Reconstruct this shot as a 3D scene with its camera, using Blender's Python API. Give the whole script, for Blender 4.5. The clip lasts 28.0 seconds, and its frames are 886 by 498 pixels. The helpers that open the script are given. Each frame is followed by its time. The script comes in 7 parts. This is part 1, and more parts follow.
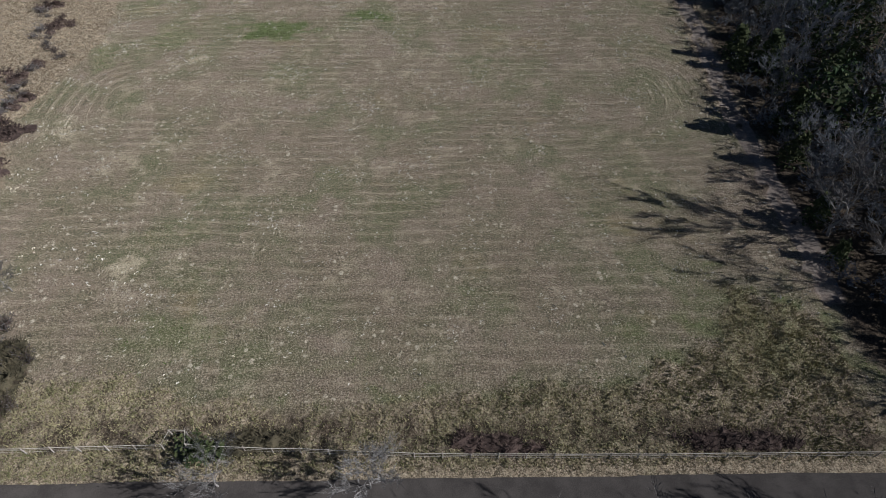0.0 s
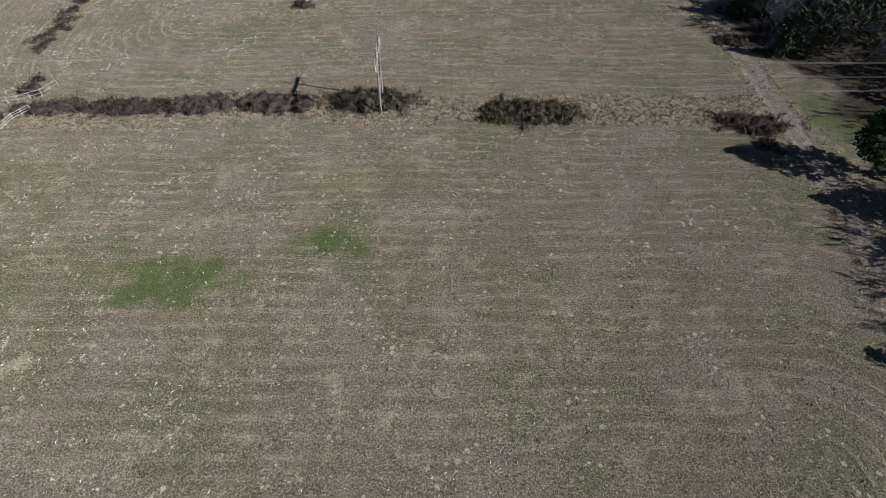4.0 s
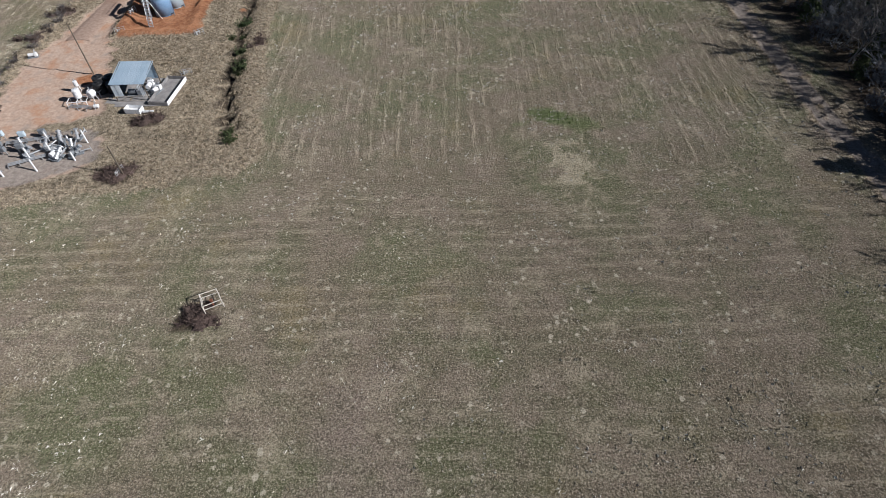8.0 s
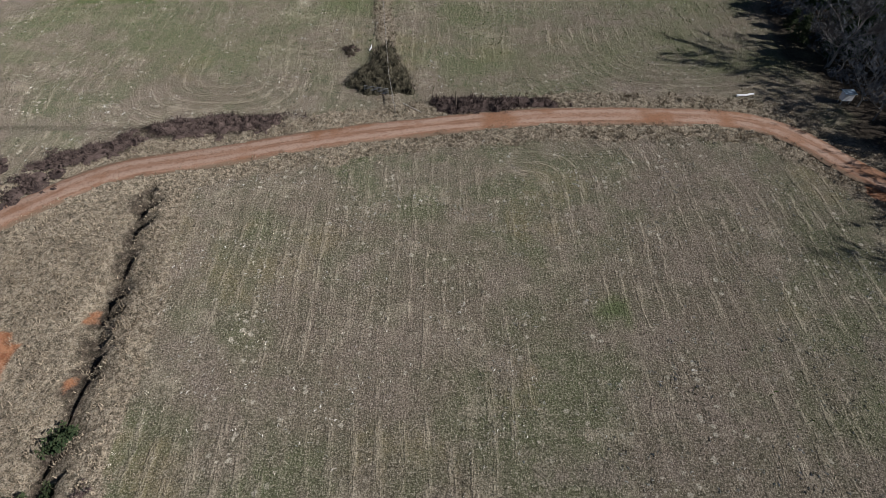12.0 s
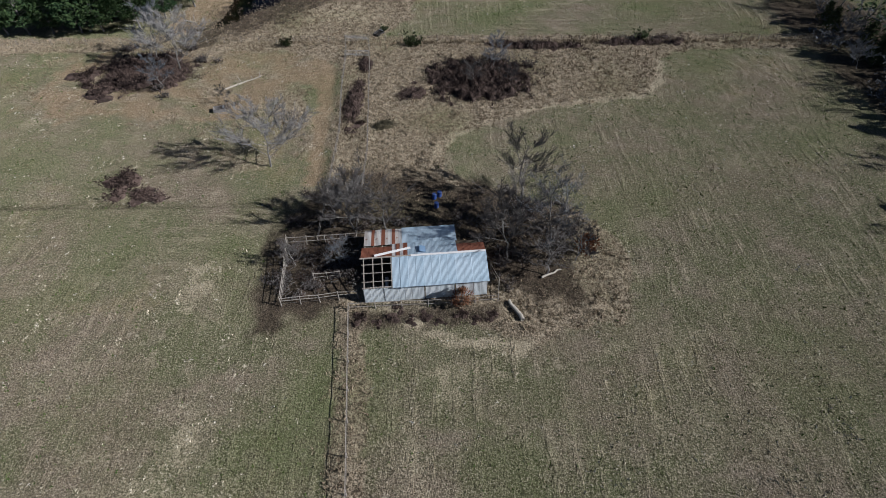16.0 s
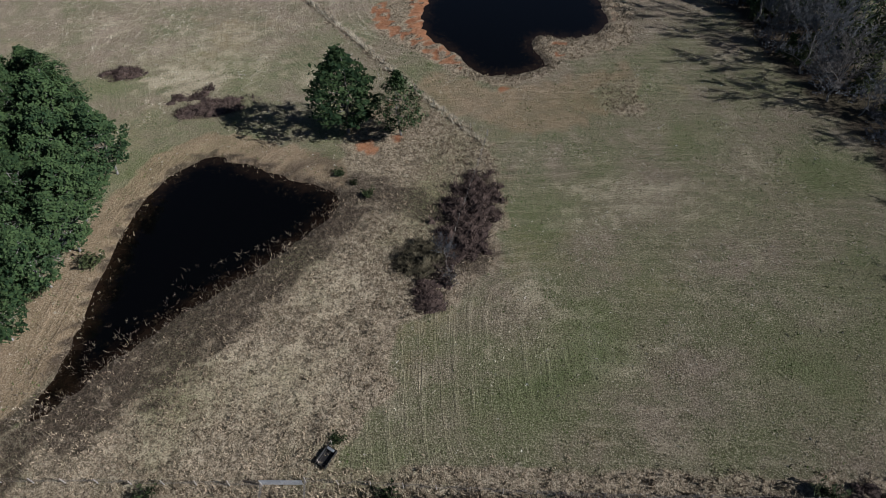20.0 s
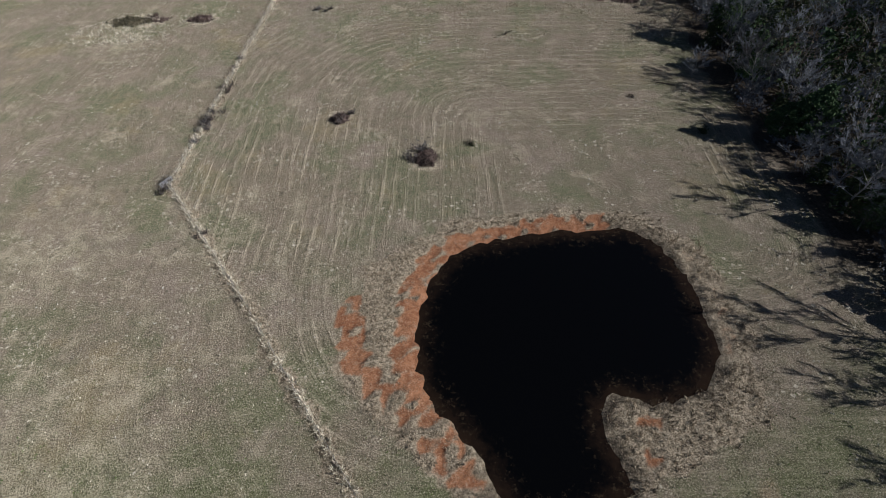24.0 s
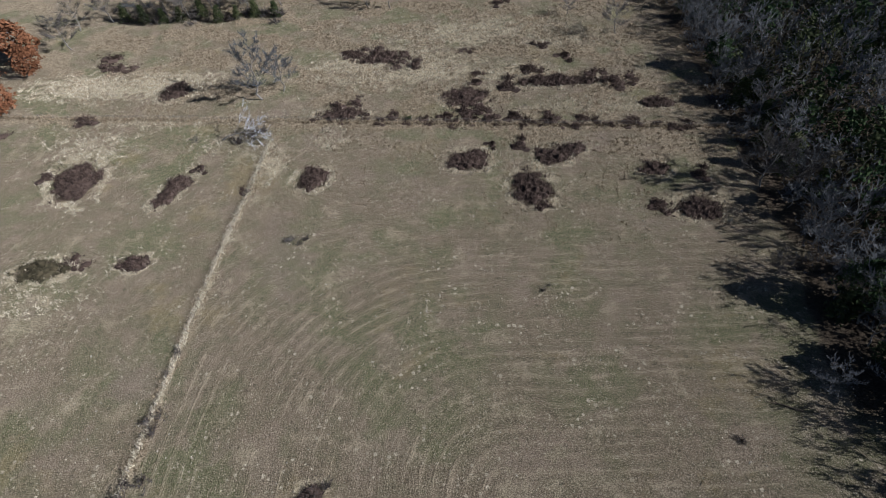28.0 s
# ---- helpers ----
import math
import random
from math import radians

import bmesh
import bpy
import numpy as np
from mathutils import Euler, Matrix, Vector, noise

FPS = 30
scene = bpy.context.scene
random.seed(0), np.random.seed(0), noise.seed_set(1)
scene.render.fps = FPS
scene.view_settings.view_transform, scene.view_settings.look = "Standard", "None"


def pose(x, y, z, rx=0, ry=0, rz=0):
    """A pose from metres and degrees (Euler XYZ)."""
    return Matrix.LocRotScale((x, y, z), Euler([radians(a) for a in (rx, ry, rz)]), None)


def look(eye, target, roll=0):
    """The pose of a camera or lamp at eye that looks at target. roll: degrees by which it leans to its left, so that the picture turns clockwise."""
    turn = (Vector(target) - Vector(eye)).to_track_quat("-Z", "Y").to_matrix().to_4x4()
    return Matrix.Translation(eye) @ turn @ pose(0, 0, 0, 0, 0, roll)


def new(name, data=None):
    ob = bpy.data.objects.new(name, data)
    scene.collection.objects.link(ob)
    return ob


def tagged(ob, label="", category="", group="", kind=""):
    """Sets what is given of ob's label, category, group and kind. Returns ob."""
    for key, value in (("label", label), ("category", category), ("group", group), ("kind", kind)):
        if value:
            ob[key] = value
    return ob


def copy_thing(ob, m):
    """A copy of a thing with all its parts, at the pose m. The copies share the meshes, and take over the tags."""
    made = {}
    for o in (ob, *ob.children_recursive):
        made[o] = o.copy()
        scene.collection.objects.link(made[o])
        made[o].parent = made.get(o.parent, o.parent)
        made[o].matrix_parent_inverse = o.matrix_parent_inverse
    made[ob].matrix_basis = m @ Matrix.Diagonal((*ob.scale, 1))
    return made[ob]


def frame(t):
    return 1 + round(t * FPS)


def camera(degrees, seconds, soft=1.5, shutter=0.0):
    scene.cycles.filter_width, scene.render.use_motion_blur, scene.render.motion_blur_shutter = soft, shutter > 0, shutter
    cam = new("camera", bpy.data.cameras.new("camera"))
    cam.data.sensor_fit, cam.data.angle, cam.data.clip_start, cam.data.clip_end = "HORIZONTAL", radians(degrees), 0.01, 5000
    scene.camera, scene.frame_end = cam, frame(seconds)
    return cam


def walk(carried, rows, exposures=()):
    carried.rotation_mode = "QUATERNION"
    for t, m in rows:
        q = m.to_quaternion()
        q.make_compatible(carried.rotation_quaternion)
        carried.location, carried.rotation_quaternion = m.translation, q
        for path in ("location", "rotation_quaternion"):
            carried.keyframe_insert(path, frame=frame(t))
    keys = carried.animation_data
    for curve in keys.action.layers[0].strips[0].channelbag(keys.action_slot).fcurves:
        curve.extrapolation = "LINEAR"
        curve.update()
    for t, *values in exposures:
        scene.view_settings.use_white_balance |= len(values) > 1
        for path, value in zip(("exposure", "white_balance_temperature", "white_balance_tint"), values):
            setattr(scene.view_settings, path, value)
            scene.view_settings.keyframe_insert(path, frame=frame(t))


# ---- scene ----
cam = camera(76.0, 28.0, soft=0.7)
PATH = [
    (0, (1.66, 12.98, 56.76), (2.67, 47.11, 20.23), 0.18),
    (1, (2.04, 26.08, 56.49), (2.96, 60.20, 19.95), 0.06),
    (2, (2.00, 44.37, 57.14), (2.99, 78.02, 20.17), 0.31),
    (2.5, (1.67, 55.23, 57.64), (2.82, 88.43, 20.27), 0.59),
    (4.5, (2.88, 96.48, 54.79), (3.30, 129.92, 17.62), 0.38),
    (5, (2.53, 106.69, 54.64), (2.94, 140.05, 17.40), 0.11),
    (6, (2.46, 126.94, 53.89), (2.67, 160.30, 16.65), -0.44),
    (7, (2.67, 148.08, 53.28), (2.50, 181.31, 15.92), -1.44),
    (8, (2.66, 168.99, 52.23), (2.37, 202.38, 15.01), -1.63),
    (9, (1.97, 189.10, 51.21), (1.90, 222.97, 14.42), -1.23),
    (10, (1.00, 210.10, 51.41), (1.30, 244.02, 14.68), -0.15),
    (11, (0.46, 232.68, 52.31), (0.79, 265.94, 14.97), 0.55),
    (11.5, (0.10, 244.14, 52.91), (0.53, 276.84, 15.09), 0.96),
    (13.5, (0.67, 284.22, 50.20), (-0.13, 318.76, 14.06), -1.36),
    (14, (0.03, 295.03, 50.26), (-0.68, 329.73, 14.27), -1.23),
    (15, (-0.96, 317.62, 50.43), (-1.63, 352.62, 14.72), -1.30),
    (16, (-1.26, 340.40, 51.15), (-2.03, 375.43, 15.48), -1.42),
    (17, (-1.80, 363.05, 52.70), (-2.57, 397.82, 16.78), -1.50),
    (18, (-2.54, 384.61, 55.46), (-3.04, 418.88, 19.04), -1.09),
    (19, (-1.87, 405.71, 57.77), (-2.68, 439.75, 21.16), -1.40),
    (20, (-2.19, 427.21, 60.29), (-2.84, 460.84, 23.29), -0.97),
    (21, (-2.51, 448.54, 61.94), (-2.99, 482.04, 24.83), -1.13),
    (22, (-2.63, 469.17, 64.62), (-3.17, 502.47, 27.33), -1.71),
    (22.5, (-2.81, 479.61, 65.74), (-3.35, 512.82, 28.37), -1.88),
    (24.5, (-4.61, 518.22, 68.67), (-4.96, 552.22, 32.01), -0.67),
    (25, (-5.04, 527.35, 69.98), (-5.40, 561.46, 33.42), -0.67),
    (26, (-5.81, 547.21, 73.44), (-6.30, 581.24, 36.82), -1.30),
    (27, (-5.38, 567.02, 78.12), (-6.33, 600.77, 41.25), -2.36),
    (28, (-3.76, 580.31, 80.60), (-5.45, 613.99, 43.69), -3.98),
]
EXPOSURES = [(0, 0.03), (2, 0.16), (5, 0.16), (8, 0.15), (10, 0.04), (11, 0.02), (14, 0.05), (17, -0.02), (20, -0.05), (22, 0.0), (25, 0.16), (28, 0.08)]
walk(cam, [(t, look(eye, target, roll)) for t, eye, target, roll in PATH], EXPOSURES)

# ---- world, sun ----
SUN_AZ, SUN_EL = math.atan2(0.965, -0.25), radians(31)
world = bpy.data.worlds.new("sky")
scene.world = world
world.use_nodes = True
wn = world.node_tree
sky = wn.nodes.new("ShaderNodeTexSky")
sky.sky_type = "NISHITA"
sky.sun_disc = False
sky.altitude, sky.air_density = 3000, 0.55
sky.sun_elevation, sky.sun_rotation = SUN_EL, SUN_AZ
wn.links.new(sky.outputs[0], wn.nodes["Background"].inputs[0])
wn.nodes["Background"].inputs[1].default_value = 0.05
sun_data = bpy.data.lights.new("sun", "SUN")
sun_data.energy, sun_data.angle, sun_data.color = 5.0, radians(0.53), (1.0, 0.98, 0.99)
sun = new("sun", sun_data)
sd = Vector((0.965 * math.cos(SUN_EL), -0.25 * math.cos(SUN_EL), math.sin(SUN_EL)))
sun.matrix_world = look(sd * 400 + Vector((0, 300, 0)), (0, 300, 0))

# ---- materials ----
def nodes_of(name):
    m = bpy.data.materials.new(name)
    m.use_nodes = True
    return m, m.node_tree, m.node_tree.nodes["Principled BSDF"]


def noise_node(nt, scale, detail=4.0, rough=0.6, coord="Object"):
    tc = nt.nodes.new("ShaderNodeTexCoord")
    n = nt.nodes.new("ShaderNodeTexNoise")
    n.inputs["Scale"].default_value = scale
    n.inputs["Detail"].default_value = detail
    n.inputs["Roughness"].default_value = rough
    nt.links.new(tc.outputs[coord], n.inputs["Vector"])
    return n.outputs["Fac"]


def math_node(nt, op, a, b=0.0, clamp=False):
    n = nt.nodes.new("ShaderNodeMath")
    n.operation, n.use_clamp = op, clamp
    for i, v in enumerate((a, b)):
        if isinstance(v, (int, float)):
            n.inputs[i].default_value = v
        else:
            nt.links.new(v, n.inputs[i])
    return n.outputs[0]


def ramp(nt, fac, lo, hi):
    n = nt.nodes.new("ShaderNodeMapRange")
    n.interpolation_type = "SMOOTHSTEP"
    n.inputs["From Min"].default_value, n.inputs["From Max"].default_value = lo, hi
    nt.links.new(fac, n.inputs["Value"])
    return n.outputs[0]


def mix(nt, fac, a, b):
    n = nt.nodes.new("ShaderNodeMix")
    n.data_type = "RGBA"
    if isinstance(fac, (int, float)):
        n.inputs[0].default_value = fac
    else:
        nt.links.new(fac, n.inputs[0])
    for i, v in ((6, a), (7, b)):
        if isinstance(v, tuple):
            n.inputs[i].default_value = (*v, 1)
        else:
            nt.links.new(v, n.inputs[i])
    return n.outputs[2]


def bump(nt, bsdf, height, strength, distance):
    b = nt.nodes.new("ShaderNodeBump")
    b.inputs["Strength"].default_value, b.inputs["Distance"].default_value = strength, distance
    nt.links.new(height, b.inputs["Height"])
    nt.links.new(b.outputs[0], bsdf.inputs["Normal"])


def surface(name, c1, c2, scale=3.0, rough=0.9, metal=0.0, fine=25.0, relief=0.02, by_object=0.0, by_island=0.0, stain=None):
    """Two scales of noise between two colours, with relief and optional stains."""
    m, nt, b = nodes_of(name)
    big, small = noise_node(nt, scale), noise_node(nt, fine, 3)
    f = math_node(nt, "ADD", math_node(nt, "MULTIPLY", big, 0.6), math_node(nt, "MULTIPLY", small, 0.4))
    f = ramp(nt, f, 0.35, 0.65)
    if by_object:
        oi = nt.nodes.new("ShaderNodeObjectInfo")
        f = math_node(nt, "ADD", f, math_node(nt, "MULTIPLY", math_node(nt, "SUBTRACT", oi.outputs["Random"], 0.5), by_object), True)
    if by_island:
        g = nt.nodes.new("ShaderNodeNewGeometry")
        f = math_node(nt, "ADD", f, math_node(nt, "MULTIPLY", math_node(nt, "SUBTRACT", g.outputs["Random Per Island"], 0.5), by_island), True)
    col = mix(nt, f, c1, c2)
    if stain:
        col = mix(nt, ramp(nt, noise_node(nt, stain[1], 6, 0.7), stain[2], stain[2] + 0.12), col, stain[0])
    nt.links.new(col, b.inputs["Base Color"])
    b.inputs["Roughness"].default_value, b.inputs["Metallic"].default_value = rough, metal
    if rough >= 0.9:
        b.inputs["Diffuse Roughness"].default_value = 0.7
        b.inputs["Specular IOR Level"].default_value = 0.15
    if relief:
        bump(nt, b, small, 0.5, relief)
    return m


WHITISH = surface("bleached_leaf", (0.62, 0.60, 0.54), (0.82, 0.80, 0.74), 0.1, fine=1, relief=0, by_island=0.6)
BLEACHED = surface("bleached_wood", (0.34, 0.38, 0.44), (0.58, 0.61, 0.66), 0.8, fine=5, relief=0)
BARK = surface("bark", (0.16, 0.155, 0.15), (0.29, 0.28, 0.27), 1.2, fine=9, by_object=0.8)
# grey twigs with the blue of skylight and haze mixed into the colour
TWIG = surface("twig", (0.082, 0.092, 0.106), (0.215, 0.232, 0.258), 0.4, fine=3, relief=0, by_object=1.0)
PALETWIG = surface("pale_twig", (0.13, 0.13, 0.132), (0.31, 0.305, 0.30), 0.4, fine=3, relief=0, by_object=0.4)
OLIVE = surface("olive_leaf", (0.045, 0.042, 0.028), (0.12, 0.105, 0.07), 0.6, fine=3, relief=0, by_island=0.7, by_object=0.4)
NEEDLE = surface("pine_needles", (0.02, 0.046, 0.022), (0.07, 0.116, 0.046), 0.35, fine=2.0, relief=0, by_island=0.7, by_object=0.4)
CEDAR = surface("cedar_leaf", (0.03, 0.05, 0.022), (0.085, 0.10, 0.045), 0.6, fine=3, relief=0, by_island=0.7, by_object=0.6)
RUSSET = surface("russet_leaf", (0.14, 0.062, 0.034), (0.29, 0.135, 0.075), 0.6, fine=3, relief=0, by_island=0.8)
BRAMBLE = surface("bramble_cane", (0.045, 0.033, 0.03), (0.13, 0.095, 0.083), 0.8, fine=4, relief=0, by_island=0.8, by_object=0.5)
VERGE_BLADE = surface("verge_blade", (0.17, 0.172, 0.085), (0.37, 0.335, 0.205), 0.15, fine=0.8, relief=0, by_island=1.0)
DARKTWIG = surface("dark_twig", (0.075, 0.07, 0.068), (0.19, 0.18, 0.175), 0.4, fine=3, relief=0, by_object=0.8)
STRAW = surface("straw", (0.19, 0.15, 0.105), (0.49, 0.41, 0.30), 0.05, fine=0.6, relief=0, by_island=0.9)
REED = surface("dead_reed", (0.055, 0.044, 0.035), (0.22, 0.185, 0.145), 0.1, fine=0.8, relief=0, by_island=1.2)
PALE = surface("pale_straw", (0.50, 0.46, 0.36), (0.74, 0.69, 0.57), 0.1, fine=1, relief=0, by_island=0.6)
# wall copy of the tin, lightened so the colour itself holds the sunlight
LIT_WALL_TIN = surface("pale_lit_sheet", (0.56, 0.65, 0.71), (0.72, 0.78, 0.82), 0.6, rough=0.5, metal=0.1, fine=6, relief=0.003, by_object=0.5, stain=((0.42, 0.33, 0.26), 1.3, 0.64))
# the blue is the sky's reflection, put into the base colour
TIN = surface("galvanised_sheet", (0.35, 0.48, 0.59), (0.48, 0.60, 0.70), 0.6, rough=0.45, metal=0.2, fine=6, relief=0.003, by_object=0.5, stain=((0.42, 0.36, 0.30), 1.3, 0.66))
WHITE_TIN = surface("weathered_pale_sheet", (0.48, 0.48, 0.49), (0.62, 0.61, 0.60), 0.7, rough=0.6, metal=0.2, fine=8, by_object=0.5, stain=((0.34, 0.24, 0.19), 0.9, 0.6))
RUST = surface("rusted_sheet", (0.17, 0.055, 0.03), (0.27, 0.10, 0.06), 0.9, rough=0.8, metal=0.1, fine=8, relief=0.004, by_object=0.5)
RUSTY_TIN = surface("part_rusted_sheet", (0.46, 0.42, 0.40), (0.60, 0.57, 0.55), 0.8, rough=0.6, metal=0.25, fine=8, by_object=0.5, stain=((0.26, 0.12, 0.08), 0.7, 0.52))
WOOD = surface("grey_timber", (0.24, 0.22, 0.20), (0.42, 0.39, 0.35), 2.0, fine=20, by_object=0.6)
DARKWOOD = surface("dark_timber", (0.09, 0.075, 0.06), (0.17, 0.14, 0.11), 2.0, fine=20, by_object=0.6)
PALEWOOD = surface("bleached_timber", (0.46, 0.43, 0.38), (0.64, 0.60, 0.54), 2.0, fine=20, by_object=0.6)
BLUE = surface("blue_plastic", (0.022, 0.06, 0.22), (0.04, 0.09, 0.30), 2.0, rough=0.4, fine=10, relief=0.001)
MEADOW = surface("meadow_blade", (0.15, 0.125, 0.075), (0.30, 0.25, 0.165), 0.08, fine=0.9, relief=0, by_island=1.0)
LUSH = surface("green_blade", (0.05, 0.09, 0.022), (0.12, 0.17, 0.05), 0.2, fine=1.2, relief=0, by_island=0.8)
WIRE = surface("dull_wire", (0.13, 0.125, 0.12), (0.24, 0.23, 0.22), 1.0, rough=0.7, metal=0.3, fine=6, relief=0)
STEEL = surface("galvanised_steel", (0.48, 0.50, 0.52), (0.64, 0.66, 0.68), 1.5, rough=0.45, metal=0.6, fine=12, relief=0.002)
WHITE = surface("white_paint", (0.70, 0.71, 0.72), (0.82, 0.83, 0.84), 1.0, rough=0.5, fine=8, relief=0.002, stain=((0.5, 0.46, 0.42), 1.5, 0.68))
BLUEGREY = surface("blue_grey_paint", (0.16, 0.28, 0.44), (0.23, 0.36, 0.54), 0.7, rough=0.45, fine=6, relief=0.002, stain=((0.17, 0.22, 0.29), 0.8, 0.62))
PALEBLUE = surface("pale_blue_paint", (0.42, 0.53, 0.60), (0.54, 0.63, 0.69), 0.7, rough=0.45, fine=6, relief=0.002, stain=((0.34, 0.46, 0.52), 0.8, 0.62))
BLACK = surface("plain_black", (0.012, 0.012, 0.013), (0.03, 0.03, 0.032), 1.0, rough=0.55, fine=8)
CONCRETE = surface("concrete", (0.16, 0.158, 0.158), (0.26, 0.25, 0.245), 0.8, fine=12, stain=((0.16, 0.15, 0.14), 0.9, 0.6))
GREYMETAL = surface("grey_machine_paint", (0.16, 0.18, 0.20), (0.28, 0.30, 0.32), 1.2, rough=0.5, metal=0.2, fine=10)

# ---- mesh helpers ----
def mesh_of(name, verts, faces, material):
    me = bpy.data.meshes.new(name)
    me.from_pydata([tuple(v) for v in verts], [], [tuple(f) for f in faces])
    me.materials.append(material)
    return me


def part(name, bm, material, parent=None, label=""):
    me = bpy.data.meshes.new(name)
    bm.to_mesh(me)
    bm.free()
    me.materials.append(material)
    ob = new(name, me)
    ob.parent = parent
    return tagged(ob, label)


def box(bm, c, s, m=None):
    r = bmesh.ops.create_cube(bm, size=1.0, matrix=Matrix.Translation(c) @ Matrix.Diagonal((*s, 1)))
    if m is not None:
        bmesh.ops.transform(bm, matrix=m, verts=r["verts"])
    return r["verts"]


def bar(bm, a, b, w, h=None):
    """A square bar from a to b."""
    a, b = Vector(a), Vector(b)
    d = b - a
    q = d.to_track_quat("Z", "Y").to_matrix().to_4x4()
    bmesh.ops.create_cube(bm, size=1.0, matrix=Matrix.Translation((a + b) / 2) @ q @ Matrix.Diagonal((w, h or w, d.length, 1)))


def rod(bm, a, b, r, r2=None, n=8):
    a, b = Vector(a), Vector(b)
    d = b - a
    q = d.to_track_quat("Z", "Y").to_matrix().to_4x4()
    bmesh.ops.create_cone(bm, cap_ends=True, segments=n, radius1=r, radius2=r if r2 is None else r2, depth=d.length, matrix=Matrix.Translation((a + b) / 2) @ q)


def sweep(bm, points, r, n=4):
    """One unbroken tube through points."""
    points = [Vector(p) for p in points]
    last = None
    for i, p in enumerate(points):
        d = (points[min(i + 1, len(points) - 1)] - points[max(i - 1, 0)]).normalized()
        u = d.cross(Vector((0, 0, 1))).normalized()
        w = u.cross(d)
        ring = [bm.verts.new(p + (u * math.cos(6.2832 * (k + 0.5) / n) + w * math.sin(6.2832 * (k + 0.5) / n)) * r) for k in range(n)]
        if last:
            for k in range(n):
                bm.faces.new((last[k], last[(k + 1) % n], ring[(k + 1) % n], ring[k]))
        else:
            bm.faces.new(ring[::-1])
        last = ring
    bm.faces.new(last)


def soften(bm, w=0.02):
    bmesh.ops.bevel(bm, geom=bm.edges[:], offset=w, segments=1, affect="EDGES")


def thing(name, place, label, category, group="", turn=0.0):
    ob = new(name)
    ob.matrix_world = pose(*place, 0, 0, turn)
    ob.empty_display_size = 0.5
    return tagged(ob, label, category, group)


# ---- plan helpers ----
def far(X, Y, pts):
    """Distance from the points X, Y to a polyline."""
    d = np.full(X.shape, 1e9)
    for (ax, ay), (bx, by) in zip(pts, pts[1:]):
        ex, ey = bx - ax, by - ay
        t = np.clip(((X - ax) * ex + (Y - ay) * ey) / (ex * ex + ey * ey + 1e-9), 0, 1)
        d = np.minimum(d, np.hypot(X - ax - t * ex, Y - ay - t * ey))
    return d


def within(X, Y, poly):
    r = np.zeros(X.shape, bool)
    for (ax, ay), (bx, by) in zip(poly, poly[1:] + poly[:1]):
        c = ((ay > Y) != (by > Y)) & (X < (bx - ax) * (Y - ay) / (by - ay + 1e-12) + ax)
        r ^= c
    return r


def signed(X, Y, poly):
    """Distance to a polygon's edge, below zero inside."""
    d = far(X, Y, poly + poly[:1])
    return np.where(within(X, Y, poly), -d, d)


def fade(d, a, b):
    t = np.clip((d - a) / (b - a), 0, 1)
    return t * t * (3 - 2 * t)


def smooth_line(pts, closed=False, n=5):
    """A rounded line through points (Catmull-Rom)."""
    p = [Vector(q) for q in pts]
    k, out = len(p), []
    for i in range(k if closed else k - 1):
        q = [p[(i + j) % k] if closed else p[min(max(i + j, 0), k - 1)] for j in (-1, 0, 1, 2)]
        for s in range(n):
            t = s / n
            out.append(tuple(0.5 * (2 * q[1] + (q[2] - q[0]) * t + (2 * q[0] - 5 * q[1] + 4 * q[2] - q[3]) * t * t + (3 * q[1] - q[0] - 3 * q[2] + q[3]) * t ** 3)))
    return out if closed else out + [tuple(p[-1])]


def wobble(X, Y, size, seed):
    """Smooth noise of about -1..1 on arrays, from a few turned waves."""
    r = np.random.RandomState(seed)
    out = np.zeros(np.shape(X))
    for k in range(7):
        a, w, ph = r.rand() * 6.283, 6.283 / size * (0.5 + 1.3 * r.rand()), r.rand() * 6.283
        out = out + np.sin((X * math.cos(a) + Y * math.sin(a)) * w + ph + 1.3 * np.sin((X * math.sin(a) - Y * math.cos(a)) * w * 0.7 + ph * 2))
    return out / 3.2


# ---- plan, in metres ----
TREE_EDGE = [(56, 30), (55, 60), (57.5, 80), (59, 98), (65, 127), (73, 150), (76, 176), (66, 188), (66, 212), (69, 228), (70, 250), (70, 286), (70, 307), (66, 325), (65, 352), (67, 377), (69, 397), (71, 447), (71, 483), (70, 508), (66, 533), (64, 560), (60, 585), (58, 610), (57, 637), (60, 657), (61, 694), (61, 751), (62, 900)]
TRACK = smooth_line([(49, 20), (51, 48), (53, 60), (54, 74), (55.3, 98), (57, 112), (60, 132), (61.3, 152), (61, 168), (61.5, 188), (60.5, 203), (62.4, 224), (61, 248), (61, 280), (61, 300), (62, 312)])
GRAVEL = smooth_line([(-66.4, 271), (-66, 278), (-64, 294), (-57, 305), (-46, 314), (-35.5, 317.3), (-18.3, 322), (-5.8, 324.8), (7.2, 327), (20.5, 328.3), (33.7, 328.4), (47, 327.3), (54, 323), (60, 315), (67, 309), (78, 304), (110, 300)])
TURN_IN = smooth_line([(-66, 268), (-59, 263), (-55, 262), (-52, 259)])
PAVED_Y = 32.6
DITCH = smooth_line([(-39.5, 311), (-38.7, 305), (-38, 298), (-36.6, 284), (-36, 275), (-34.6, 263), (-33.6, 252), (-30.5, 240)])
POND1 = smooth_line([(-50.5, 456), (-50, 465), (-50.6, 476), (-51.2, 488), (-48, 499), (-43, 503.5), (-36, 501.5), (-28, 497.5), (-20, 494), (-22, 487), (-29.4, 478.5), (-36.8, 471.5), (-43.5, 464)], True)
